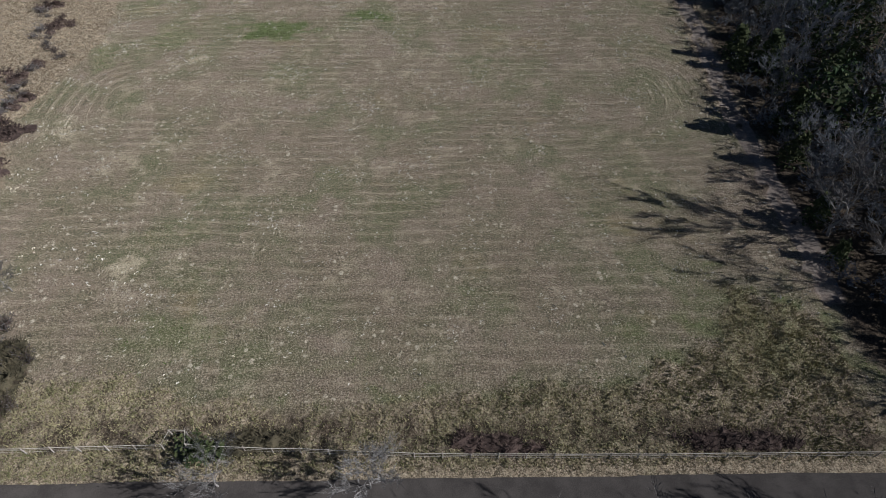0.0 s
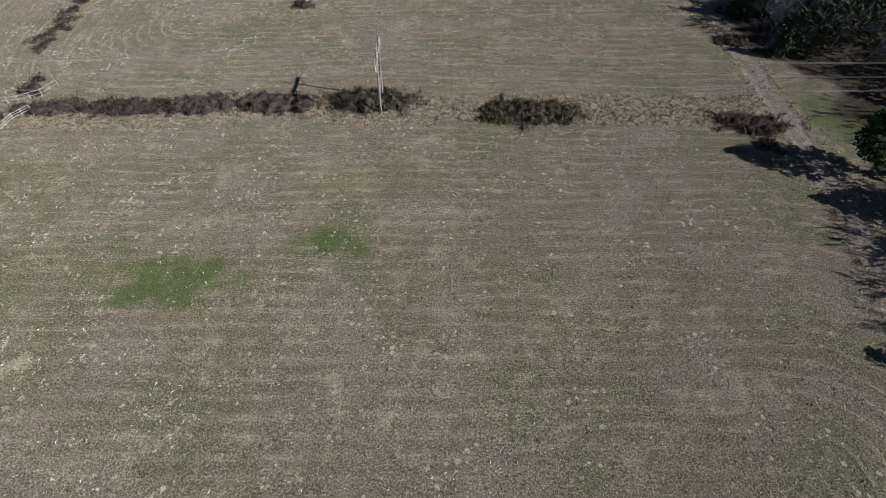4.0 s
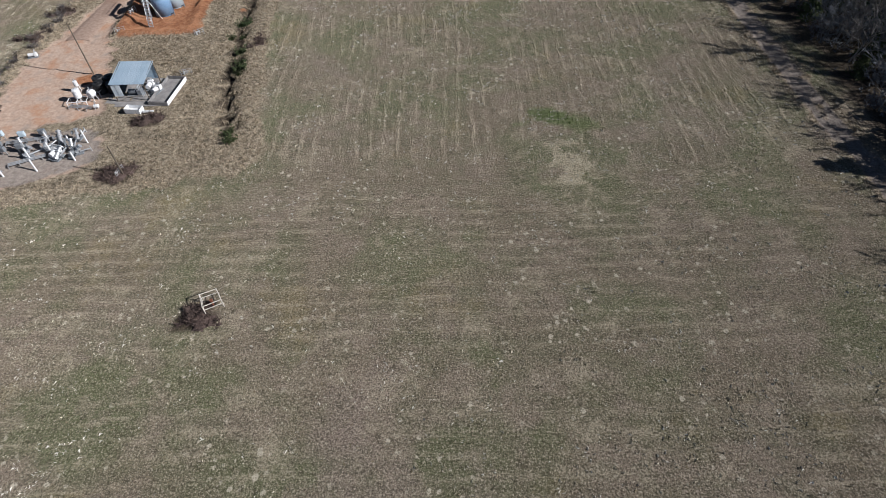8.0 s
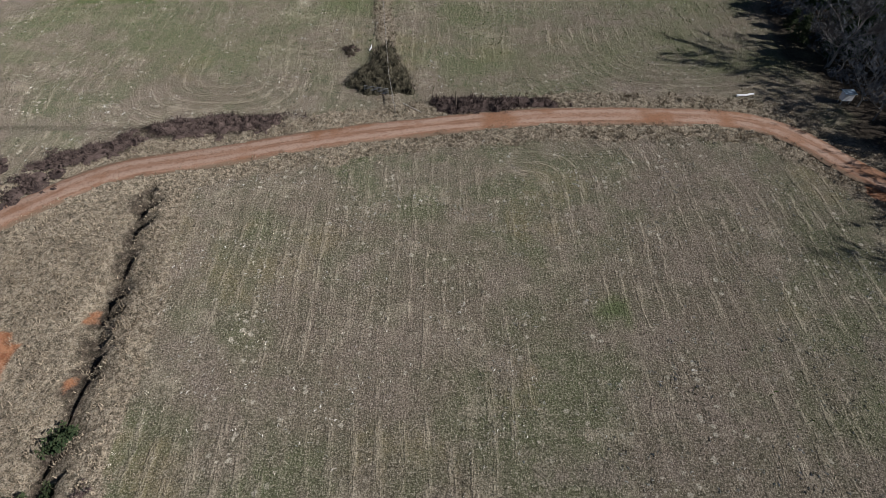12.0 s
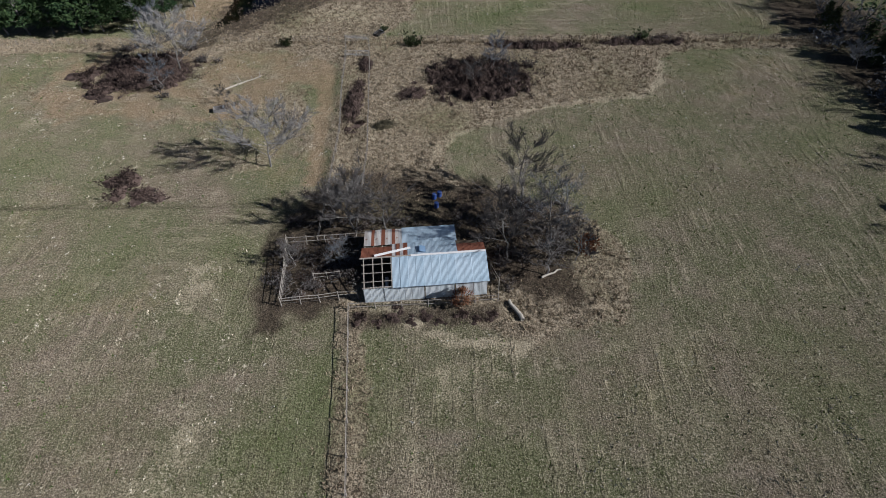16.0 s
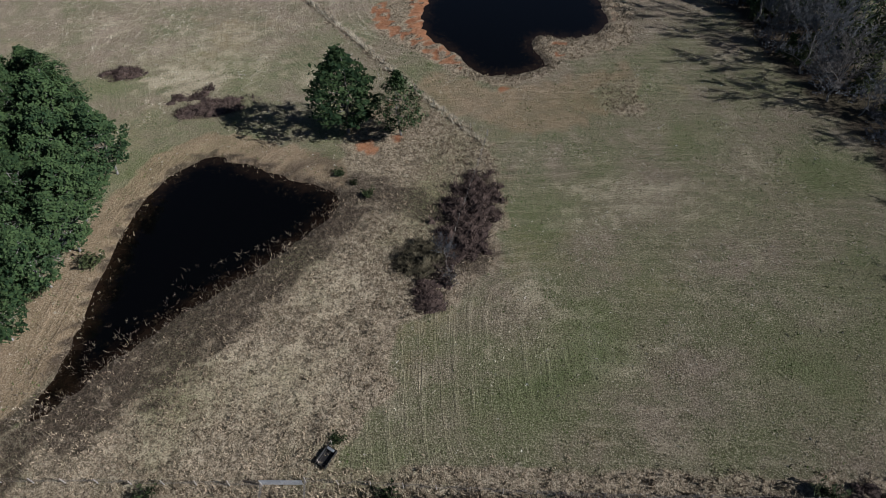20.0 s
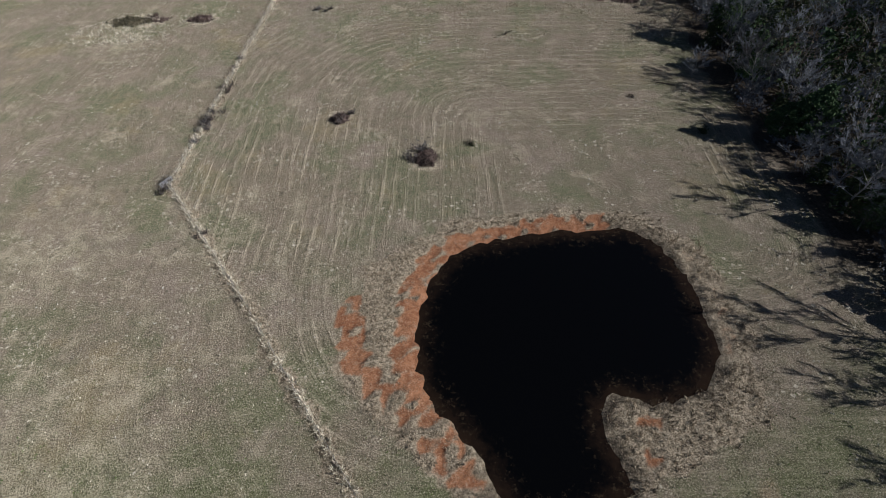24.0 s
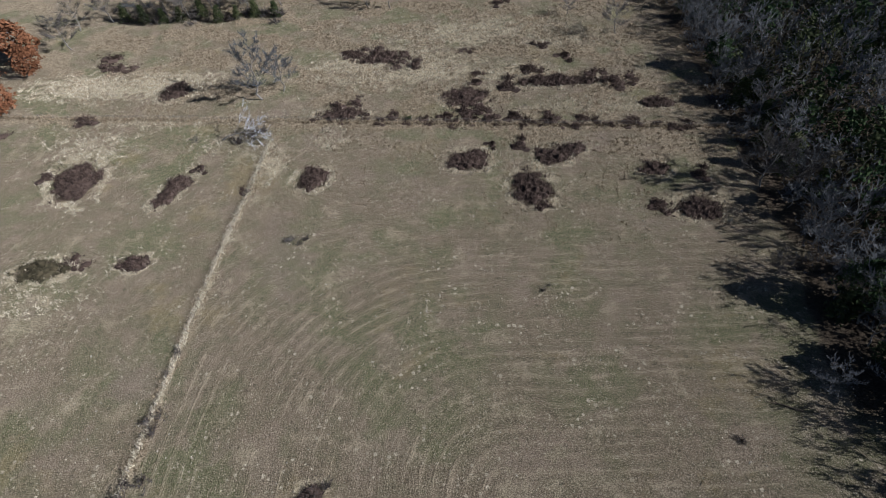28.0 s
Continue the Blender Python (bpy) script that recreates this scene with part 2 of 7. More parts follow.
POND2 = smooth_line([(-8.5, 558.6), (-6.3, 565.5), (-1.8, 571.1), (9.5, 574.4), (19, 575.2), (27.4, 574.7), (32.9, 565.3), (33, 550), (25.2, 544.1), (17.5, 545), (15.5, 540), (17, 533), (10.6, 529.6), (4, 529.7), (-2.3, 539.3), (-7.8, 547.1)], True)
FENCE_LOW = [(4.2, 506), (-1.5, 513.3), (-9, 523.7), (-20.2, 539.8), (-35, 561), (-54.6, 587.4), (-53.2, 612), (-51.5, 650), (-48.4, 691)]


def tree_edge(y):
    return float(np.interp(y, [p[1] for p in TREE_EDGE], [p[0] for p in TREE_EDGE]))

# ---- ground: one sheet to the horizon ----
xs = np.concatenate([[-4000, -2200, -1200, -700, -420, -280, -210], np.arange(-170, 170.1, 1.25), [210, 280, 420, 700, 1200, 2200, 4000]])
ys = np.concatenate([[-3500, -1800, -800, -350, -150, -60, -25], np.arange(0, 830.1, 1.25), [870, 940, 1060, 1300, 1800, 2700, 4800]])
GX, GY = np.meshgrid(xs, ys)
PAD = [(-58.6, 271.6), (-60.3, 273.2), (-61, 286.4), (-59.6, 288.2), (-46.6, 288.6), (-45, 287.2), (-43.5, 273.4), (-44.8, 272)]
ROUGH_A = [(-71, 200), (-67, 218), (-60, 224), (-48, 227), (-27, 231), (-24, 234), (-27, 250), (-30, 270), (-32, 300), (-34, 314), (-60, 305), (-72, 300), (-74.5, 280), (-75.5, 258), (-74.5, 238), (-72.5, 220)]
ROUGH_B = [(-14, 388), (-19, 392), (-19.4, 404), (-20.6, 425), (-22, 440), (-33, 445), (-33, 449), (-8, 447), (43, 446.4), (40.4, 443.5), (37, 438.5), (35, 430.6), (31.6, 427), (25, 425.4), (15.2, 423.8), (7.4, 420.4), (0.8, 416.8), (-2.3, 413.7), (-3.2, 410.6), (-1.6, 406.5), (4, 402), (14, 399), (21, 393), (19, 380), (8, 376)]
ISLAND = [(-31.8, 422.6), (-29, 430.8), (-26.4, 430), (-24.9, 422.6), (-25.2, 418.4), (-28, 418)]
MOWN_LANE = [(-22.4, 403), (-23.2, 415), (-24.2, 425.8), (-26, 432), (-29.5, 433), (-33, 424), (-37, 420), (-43, 425), (-38, 431), (-31, 438), (-25, 443.5), (-21.9, 436), (-20.9, 425.8), (-20.3, 415), (-19.4, 403)]
REEDY = [(-51, 455), (-46.7, 466), (-41.6, 467.6), (-38.1, 474), (-30.3, 480.5), (-22.4, 488), (-19, 494), (-12, 495), (-20.4, 480.5), (-28, 468), (-36, 458.5), (-44.7, 451.5)]
ROUGH_C = [(-66, 448), (-16, 449), (-9.4, 460), (-9, 468), (-2, 473), (4, 479), (6, 488), (5, 500), (4, 508), (-3, 512), (-10, 522), (-22, 514), (-20, 502), (-18, 494), (-22, 486), (-36, 471), (-45, 462), (-52, 455), (-62, 452)]
ROUGH_D = [(-20, 548), (-7, 535), (2, 526), (14, 525), (20, 533), (36, 541), (40, 556), (36, 573), (28, 579), (12, 580), (-4, 577), (-17, 567)]
ROUGH_E = [(23.6, 523), (34.4, 527), (33, 515), (27, 514.5)]
ROUGH_G = [(-62, 78), (-70, 96), (-68, 112), (-66, 126), (-70, 150), (-100, 160), (-100, 70)]
VERGE = [(-45, 33), (48, 33), (50, 52), (40, 58), (35, 50), (24, 44.5), (5, 44), (-15, 41.5), (-34, 47), (-45, 46)]
GRASSY = [(-62, 45), (-34, 46), (-12, 41), (-12, 50), (-40, 56)]

rough = np.zeros(GX.shape)
for poly in (ROUGH_A, ROUGH_B, ROUGH_C, ROUGH_D, ROUGH_E, ROUGH_G, VERGE, ISLAND):
    rough = np.maximum(rough, 1 - fade(signed(GX, GY, poly) + 0.9 * wobble(GX, GY, 7, 3), -1.2, 1.2))
for line, w in ((FENCE_LOW, 1.0), ([(-13, 382), (-8.5, 338), (-9, 333)], 1.7), ([(-62, 166), (-30, 168.5), (60, 167)], 4.2), (GRAVEL, 6.0), (TRACK[20:], 2.6), ([(-130, 449), (-33, 448), (75, 446)], 3.2), ([(-130, 705.3), (75, 687.5)], 2.0)):
    rough = np.maximum(rough, 1 - fade(far(GX, GY, line) + 0.7 * wobble(GX, GY, 6, 5), w - 1, w + 0.8))
ROUGH_H = [(-80, 449), (-22, 449), (-19, 425), (-21, 411), (-33, 404), (-48, 418), (-62, 424), (-80, 428)]
rough = np.maximum(rough, (0.28 + 0.3 * wobble(GX, GY, 9, 7)) * (1 - fade(signed(GX, GY, ROUGH_H) + 1.5 * wobble(GX, GY, 7, 3), -2, 2)))
far_end = fade(GY + 0.25 * GX, 640, 720) * np.clip(0.45 + 0.9 * wobble(GX, GY, 22, 71) + 0.4 * wobble(GX, GY, 7, 72), 0, 0.85)
rough = np.maximum(rough, far_end)
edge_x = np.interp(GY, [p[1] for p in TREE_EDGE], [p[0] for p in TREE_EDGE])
# leaf litter under the wood, with the crowns' shade painted into it
litter_shade = fade(GX - edge_x + 2.0 * wobble(GX, GY, 14, 8), -7, 1) * (1 - fade(GY, 450, 470) * (1 - fade(GY, 560, 575)) * fade(GX - edge_x, 11, 15))
litter_shade = np.maximum(litter_shade, 1 - fade(signed(GX, GY, [(-24, 376), (-26, 394), (-17, 408), (4, 404), (16, 396), (14, 380), (4, 384), (-12, 383)]) + 1.5 * wobble(GX, GY, 6, 9), -3, 1.5))
litter_shade = np.maximum(litter_shade, 0.9 * (1 - fade(np.hypot((GX + 58) / 9, (GY - 437) / 8) * 8 - 8 + wobble(GX, GY, 5, 12), -3, 1)))
litter_shade = np.maximum(litter_shade, 1.0 * np.clip(0.85 + 0.9 * wobble(GX, GY, 3.2, 13), 0, 1) * (1 - fade(far(GX, GY, [(-51, 452), (-47, 456.5), (-40, 464.5), (-28, 478), (-20, 490)]) + 2.4 * wobble(GX, GY, 5, 14), 3.0, 7.5)))
litter_shade = np.maximum(litter_shade, 0.7 * (1 - fade(far(GX, GY, [(-16, 496), (-1, 488), (1, 480)]) + wobble(GX, GY, 4, 15), 2, 4.5)))
# ditch bottom: its shade is painted as a dark line in the ground colour
litter_shade = np.maximum(litter_shade, 0.9 * (1 - fade(far(GX, GY, DITCH) + 0.7 * wobble(GX, GY, 3, 54), 0.3, 1.5)))
litter_shade = np.maximum(litter_shade, 0.9 * (1 - fade(signed(GX, GY, [(-15, 336), (-9.4, 351), (-8.6, 351), (-3.4, 334.5)]) + 0.6 * wobble(GX, GY, 3, 16), -1.2, 0.6)))
litter_shade = np.maximum(litter_shade, 0.75 * (1 - fade(far(GX, GY, [(-12.5, 379.5), (3, 380.3)]) + 0.7 * wobble(GX, GY, 3, 17), 0.5, 2.2)))
litter_shade = np.maximum(litter_shade, np.clip(0.8 + 0.45 * wobble(GX, GY, 4, 83), 0, 1) * (1 - fade(signed(GX, GY, REEDY) + 0.8 * wobble(GX, GY, 4, 84), -1.4, 0.8)))
litter_shade = np.maximum(litter_shade, 0.42 * (1 - fade(signed(GX, GY, ROUGH_A), -3, 0)) * np.clip(0.7 + 0.6 * wobble(GX, GY, 6, 89), 0, 1))
litter_shade = litter_shade * (1 - fade(GX - edge_x - np.where(GY < 620, 36, 80) + 3 * wobble(GX, GY, 12, 100), 0, 8))
litter_shade = np.maximum(litter_shade, np.clip(0.5 + 0.6 * wobble(GX, GY, 4, 87), 0, 0.85) * (1 - fade(np.abs(GY - 39.8 + 0.025 * GX) + 0.8 * wobble(GX, GY, 5, 82), 1.0, 4.2)) * fade(-np.abs(GX), -62, -50))
# tangled low thickets: place, half-widths, height, and turn in degrees
THICKETS = [(-48, 46.5, 3.8, 6.2, 1.5, 10, 1), (-17.5, 38.9, 5.5, 1.3, 1.0, 0, 1), (8, 38.2, 6, 1.0, 0.8, -2, 0), (33, 38, 7, 1.1, 0.8, -2, 0), (-8.5, 170.2, 7.8, 3.5, 1.9, 0, 1), (17.6, 166.8, 8.2, 3.7, 1.7, 0, 1), (54, 163.5, 5.5, 3.0, 1.3, -10, 0), (61, 190.5, 3.2, 2.2, 1.2, 0, 0), (-62, 168.3, 6, 2.2, 1.1, 3, 0), (-50, 168.4, 7, 2.5, 1.2, 0, 0), (-38, 169.2, 7.5, 2.6, 1.2, 2, 0), (-25, 169.4, 7.5, 2.9, 1.3, 0, 0),
            (-34, 325.2, 11.5, 2.5, 0.9, 8, 0), (-50, 318.5, 7.5, 1.9, 0.9, 25, 0), (5, 330.9, 6.8, 2.1, 1.0, -3, 0), (14.5, 331.8, 5.2, 1.1, 0.8, -4, 0),
            (4, 433, 9.2, 7.4, 1.9, 0, 0), (-7.8, 428.3, 2.6, 2.0, 1.0, 0, 0), (-11.8, 418.6, 1.9, 1.1, 0.8, 0, 1), (15, 445.6, 9.5, 1.5, 1.1, -4, 0), (34, 446.2, 8, 1.0, 0.9, -3, 0), (-17.8, 426, 1.5, 6.5, 0.9, -3, 0), (-17, 438.5, 1.3, 2.6, 0.8, 0, 0), (-57.5, 437.3, 8.5, 6.8, 1.6, 0, 0),
            (0.6, 489, 4.2, 10.5, 1.6, -14, 0), (-6.6, 480, 3.6, 3.4, 2.0, 0, 1), (-5, 473, 2.0, 2.6, 0.9, 0, 0), (-46.5, 517.5, 6.5, 2.8, 1.1, 18, 0), (-68, 530, 4.5, 2.6, 1.1, 0, 0),
            (-90.5, 678, 5.2, 6.6, 1.2, 20, 0), (-66.8, 674, 2.3, 5.8, 1.1, -24, 0), (-36, 676, 3.6, 3.4, 1.1, 0, 0), (-85.5, 651.4, 5.0, 2.5, 1.0, 0, 1), (-67.6, 652.8, 2.8, 2.0, 1.2, 0, 0), (11.4, 670.4, 4.2, 5.4, 1.1, 8, 0), (17.3, 681, 3.8, 2.8, 1.1, 0, 0), (-1.6, 680.4, 4.4, 3.4, 1.1, 0, 0), (21.5, 683, 3.0, 2.4, 1.1, 0, 0), (38.3, 675, 3.0, 2.4, 1.1, 0, 0), (44, 662.3, 4.6, 3.2, 1.2, -6, 0),
            (-1.6, 705.8, 5.4, 4.2, 1.1, 0, 0), (-32.4, 700.3, 5.5, 2.0, 1.0, 0, 0), (-79.3, 714.2, 4.4, 3.8, 1.1, 30, 0), (22, 711.5, 11, 2.6, 1.2, -3, 0), (-24, 727, 8, 3.2, 1.2, 0, 0), (45, 700, 4, 2.4, 1.2, 0, 0), (-8.2, 594.6, 2.1, 3.0, 0.6, 10, 0), (-26, 607.6, 1.9, 1.8, 0.7, 0, 0), (-75, 384, 8, 5, 1.3, 0, 0), (-25.8, 206.4, 2.3, 1.9, 0.9, 0, 0), (-44, 244.5, 2.6, 1.6, 1.1, 0, 0), (-44, 231.5, 3.0, 1.8, 1.0, 0, 0)]
TRIANGLE = [(-9.4, 350.6), (-15.3, 336.4), (-12.4, 333.6), (-3.6, 333.8)]


def thicket_field(X, Y, row):
    """0 at a thicket's heart, 1 at its edge."""
    c, n = math.cos(radians(row[5])), math.sin(radians(row[5]))
    dx, dy = X - row[0], Y - row[1]
    return np.hypot((dx * c + dy * n) / row[2], (dy * c - dx * n) / row[3])


ring = np.zeros(GX.shape)
for row in THICKETS:
    f = thicket_field(GX, GY, row)
    # leaf litter below the canes, darkened further to paint the thicket's shade
    litter_shade = np.maximum(litter_shade, 0.95 * (1 - fade(f + 0.12 * wobble(GX, GY, 3, 85), 0.85, 1.05)))
    if row[1] > 590:
        ring = np.maximum(ring, 0.75 * (1 - fade(np.abs(f - 1.25) + 0.25 * wobble(GX, GY, 5, 86), 0.1, 0.4)))
# red soil: tank pad, pond margins, road shoulders
p1, p2 = signed(GX, GY, POND1), signed(GX, GY, POND2)
soil = 1 - fade(signed(GX, GY, PAD) + 0.4 * wobble(GX, GY, 4, 2), -0.8, 0.8)
clay = 1 - fade(far(GX, GY, smooth_line([(-9, 549), (-11, 556), (-8, 566), (-2, 572), (8, 576), (19, 577)])) + 1.5 * wobble(GX, GY, 5, 21), 3.0, 5.5)
soil = np.maximum(soil, clay * np.clip(0.8 + 0.7 * wobble(GX, GY, 3, 26), 0, 1) * (1 - fade(p2 + 0.8 * wobble(GX, GY, 4, 22), 2.6, 4.6)))
soil = np.maximum(soil, 0.8 * (1 - fade(far(GX, GY, [(-18, 560), (-17, 552), (-12.5, 546)]) + 1.3 * wobble(GX, GY, 4, 25), 0.3, 2.0)))
soil = np.maximum(soil, 0.45 * (1 - fade(far(GX, GY, [(33.5, 571), (35.5, 562), (35.5, 550)]) + 1.6 * wobble(GX, GY, 4, 23), 0.2, 2.6)))
soil = np.maximum(soil, 0.85 * (1 - fade(far(GX, GY, [(-19, 560), (-19.2, 552), (-13, 546), (-9, 542.5), (-2.5, 533)]) + 1.3 * wobble(GX, GY, 5, 88), 0.3, 1.9)))
soil = np.maximum(soil, 0.7 * (1 - fade(far(GX, GY, [(-9, 548), (-3.5, 540), (0, 531)]) + 1.2 * wobble(GX, GY, 4, 24), 0.1, 2.0)))
for cx, cy, r in ((-16.5, 506, 3.2), (-11.5, 508, 2), (-59, 257, 3), (8, 524, 1.7), (21, 541, 2.2), (-22, 527, 2), (-14, 519, 1.6), (20, 536, 1.5), (-38.5, 290, 1.3), (-37.5, 281, 1.0), (60, 312, 3.5)):
    soil = np.maximum(soil, 0.8 * (1 - fade(np.hypot(GX - cx, GY - cy) + 0.8 * wobble(GX, GY, 3, 31), r * 0.4, r)))
wheel = 0.85 * (1 - fade(np.abs(far(GX, GY, TRACK) - 0.9) + 0.3 * wobble(GX, GY, 3, 75), 0.4, 1.3)) * fade(GY, 50, 60)
bare = wheel.copy()
YARD = [(-66, 240), (-60, 243.5), (-56, 245), (-52.3, 246.4), (-51.8, 248.6), (-56.5, 261), (-56.9, 264.4), (-60.6, 273.4), (-61.5, 281.6), (-60.4, 297.6), (-66, 297.9), (-69, 284), (-70, 274), (-71.8, 266.5), (-72.3, 258), (-71.5, 250), (-69.5, 243)]
STONES = [(-68.5, 234), (-66, 240), (-58, 242.5), (-52, 242.8), (-48.6, 238), (-49, 233.6), (-56, 230), (-64, 227.4)]
stones = np.maximum(wheel * (1 - fade(GY, 290, 310)), 1 - fade(signed(GX, GY, STONES) + 0.6 * wobble(GX, GY, 4, 78), -1.0, 0.8))
for poly in (YARD, STONES):
    bare = np.maximum(bare, 1 - fade(signed(GX, GY, poly) + 0.8 * wobble(GX, GY, 5, 77), -1.2, 1.0))
# closely worn tan grass: the mown lane, the pond's bank, the clearing by the brush
tan = 0.8 * (1 - fade(signed(GX, GY, MOWN_LANE) + 0.5 * wobble(GX, GY, 5, 90), -0.8, 0.7))
tan = np.maximum(tan, 1.0 * (1 - fade(far(GX, GY, [(-56, 452), (-56, 465), (-54.3, 480), (-53.2, 492), (-50, 501.5), (-44, 507), (-34, 504.5), (-24, 500), (-17, 498)]) + 0.7 * wobble(GX, GY, 5, 6), 2.2, 4.2)))
tan = np.maximum(tan, (0.65 + 0.3 * wobble(GX, GY, 9, 91)) * (1 - fade(signed(GX, GY, [(-75, 422), (-52, 421), (-37, 421), (-31, 428), (-29, 438), (-25, 446), (-60, 447.5), (-75, 446)]) + 1.5 * wobble(GX, GY, 7, 92), -2, 2)))
tan = np.maximum(tan, 0.6 * (1 - fade(signed(GX, GY, [(-12, 522), (2, 512), (12, 508), (24, 512), (36, 528), (34, 534), (20, 528), (6, 524), (-6, 532)]) + 1.5 * wobble(GX, GY, 7, 93), -2, 2)))
tan = np.maximum(tan, 0.95 * (1 - fade(p1 + 0.5 * wobble(GX, GY, 4, 99), 3.0, 5.0)) * fade(signed(GX, GY, REEDY), 0.5, 3))
tan = np.clip(tan, 0, 1)
# wet mud and dead reeds at the waterline
for p, k in ((p1, 0.75), (p2, 0.65)):
    litter_shade = np.maximum(litter_shade, k * (1 - fade(np.abs(p - 0.2) + 1.1 * wobble(GX, GY, 3, 18), 0.3, 1.7)) * (1 - 0.6 * soil))
litter_shade = np.maximum(litter_shade, 0.5 * (1 - fade(far(GX, GY, [(-37, 492), (-24, 503), (-18, 497)]) + wobble(GX, GY, 4, 19), 1, 4)))
# green and pale patches
green = np.zeros(GX.shape)
for cx, cy, a, b, k in ((-11, 138, 6, 3.5, 1.4), (-30, 131, 11, 5.5, 1.2), (-52, 129, 8, 8, 0.6), (18, 131, 8, 4, 0.5), (26, 52, 3, 2, 0.7), (42, 50, 14, 12, 0.85), (15, 40, 34, 7, 0.75), (-30, 37, 16, 3, 0.6), (-30, 52, 9, 5, 0.55), (-8, 48, 5, 3, 0.5), (20, 243, 6, 3.5, 1.1), (24, 241, 4, 3, 0.9), (19.5, 291, 3, 3.5, 0.9), (36, 280, 9, 8, 0.4),
                        (-62, 371, 11, 9, 1.15), (-69, 374, 12, 12, 1.1), (70, 165, 8, 14, 0.9), (108, 505, 26, 80, 1.6), (-88, 250, 12, 30, 0.7), (-45, 412, 9, 7, 0.5), (30, 480, 10, 16, 0.55), (52, 468, 7, 8, 0.5), (-60, 150, 6, 10, 0.5), (-62, 120, 6, 8, 0.6), (-30, 540, 10, 8, 0.4), (-60, 575, 12, 25, 0.35), (30, 420, 25, 18, 0.3), (-38, 395, 14, 12, 0.35)):
    green = np.maximum(green, k * (1 - fade(np.hypot((GX - cx) / a, (GY - cy) / b) + 0.35 * wobble(GX, GY, 5, 41), 0.35, 1.15)))
green = np.maximum(green, fade(GY, 332, 345) * (1 - fade(GY, 525, 560)) * np.clip(0.52 + 0.08 * fade(GY, 400, 450) + 0.2 * wobble(GX, GY, 30, 81), 0, 1))
pale = np.maximum(0.9 * (1 - fade(far(GX, GY, FENCE_LOW) + 0.25 * wobble(GX, GY, 3, 42), 0.35, 1.0)), 0.5 * (1 - fade(signed(GX, GY, [(-60, 520), (-40, 522), (-34, 540), (-46, 556), (-66, 552), (-74, 534)]) + 2.5 * wobble(GX, GY, 8, 45), -6, 3)))
for cx, cy, a, b, k in ((2, 120, 10, 3, 0.5), (-14, 127, 9, 6, 0.45), (-39, 64, 3.5, 3, 0.9), (-48, 86, 8, 5, 0.5), (-60, 95, 8, 6, 0.5), (-44, 119, 4, 3, 0.7), (3, 143, 14, 3, 0.5), (28, 166, 12, 3, 0.4), (20.5, 231, 4.2, 7.5, 0.8), (52, 236, 6, 7, 0.5), (0, 160, 6, 3, 0.5), (-28, 363, 6, 8, 0.5), (-32, 385, 4, 5, 0.7), (10, 352, 6, 5, 0.5), (20, 366, 8, 7, 0.4),
                        (-24, 461, 15, 9, 0.95), (-18, 475, 9, 10, 0.85), (-8, 486, 5, 8, 0.6), (-34, 453, 9, 4, 0.8), (20, 494, 8, 5, 0.6), (8, 474, 5, 5, 0.6), (-55, 528, 12, 8, 0.8), (-30, 528, 12, 7, 0.5), (-78, 550, 14, 12, 0.5), (-13, 566, 3, 5, 0.3), (-85, 640, 14, 12, 0.5), (-20, 722, 26, 12, 1.1), (-95, 718, 34, 8, 1.1), (28, 700, 20, 5, 0.6), (0, 740, 30, 10, 0.8), (12, 716, 12, 8, 0.9), (-46, 681, 4, 8, 0.8), (-92, 690, 12, 8, 0.6), (25, 735, 16, 8, 0.7), (-75, 700, 30, 3, 0.6), (-34, 690, 6, 5, 0.6), (-70, 430, 15, 4, 0.4), (-8, 392, 7, 3, 0.3), (12, 470, 12, 2.5, 0.5), (15, 487, 5, 3, 0.5), (40, 520, 15, 12, 0.3), (45, 640, 5, 7, 0.5), (-60, 690, 10, 5, 0.4), (-36, 566, 32, 36, 0.42), (5, 612, 30, 24, 0.32), (36, 482, 28, 26, 0.34), (28, 492, 20, 9, 0.55), (48, 502, 12, 12, 0.45), (14, 464, 14, 6, 0.5), (-70, 570, 22, 22, 0.5), (-40, 575, 14, 10, 0.4), (24, 372, 14, 14, 0.35), (34, 350, 12, 10, 0.3), (-26, 345, 10, 6, 0.45), (-20, 356, 5, 8, 0.5), (0, 372, 7, 4, 0.5), (-5, 362, 3, 10, 0.5), (-30, 108, 20, 10, 0.35), (5, 112, 20, 12, 0.4), (-45, 200, 14, 10, 0.35), (18, 190, 14, 8, 0.35)):
    pale = np.maximum(pale, k * (1 - fade(np.hypot((GX - cx) / a, (GY - cy) / b) + 0.4 * wobble(GX, GY, 4, 43), 0.3, 1.2)))
pale = np.maximum(pale, ring)
for line, w in (([(-3.6, 408), (-2.9, 414), (1, 417.4), (7.6, 421), (15.2, 424.3), (25, 425.9), (32, 427.6), (35.4, 431), (37.4, 439)], 1.0), ([(-11, 384), (-4, 377.5), (6, 375.5), (9, 377.5)], 0.9), ([(2, 445.5), (44, 444.6)], 0.4)):
    pale = np.maximum(pale, 0.85 * (1 - fade(far(GX, GY, line) + 0.4 * wobble(GX, GY, 4, 94), w - 0.5, w + 0.7)))
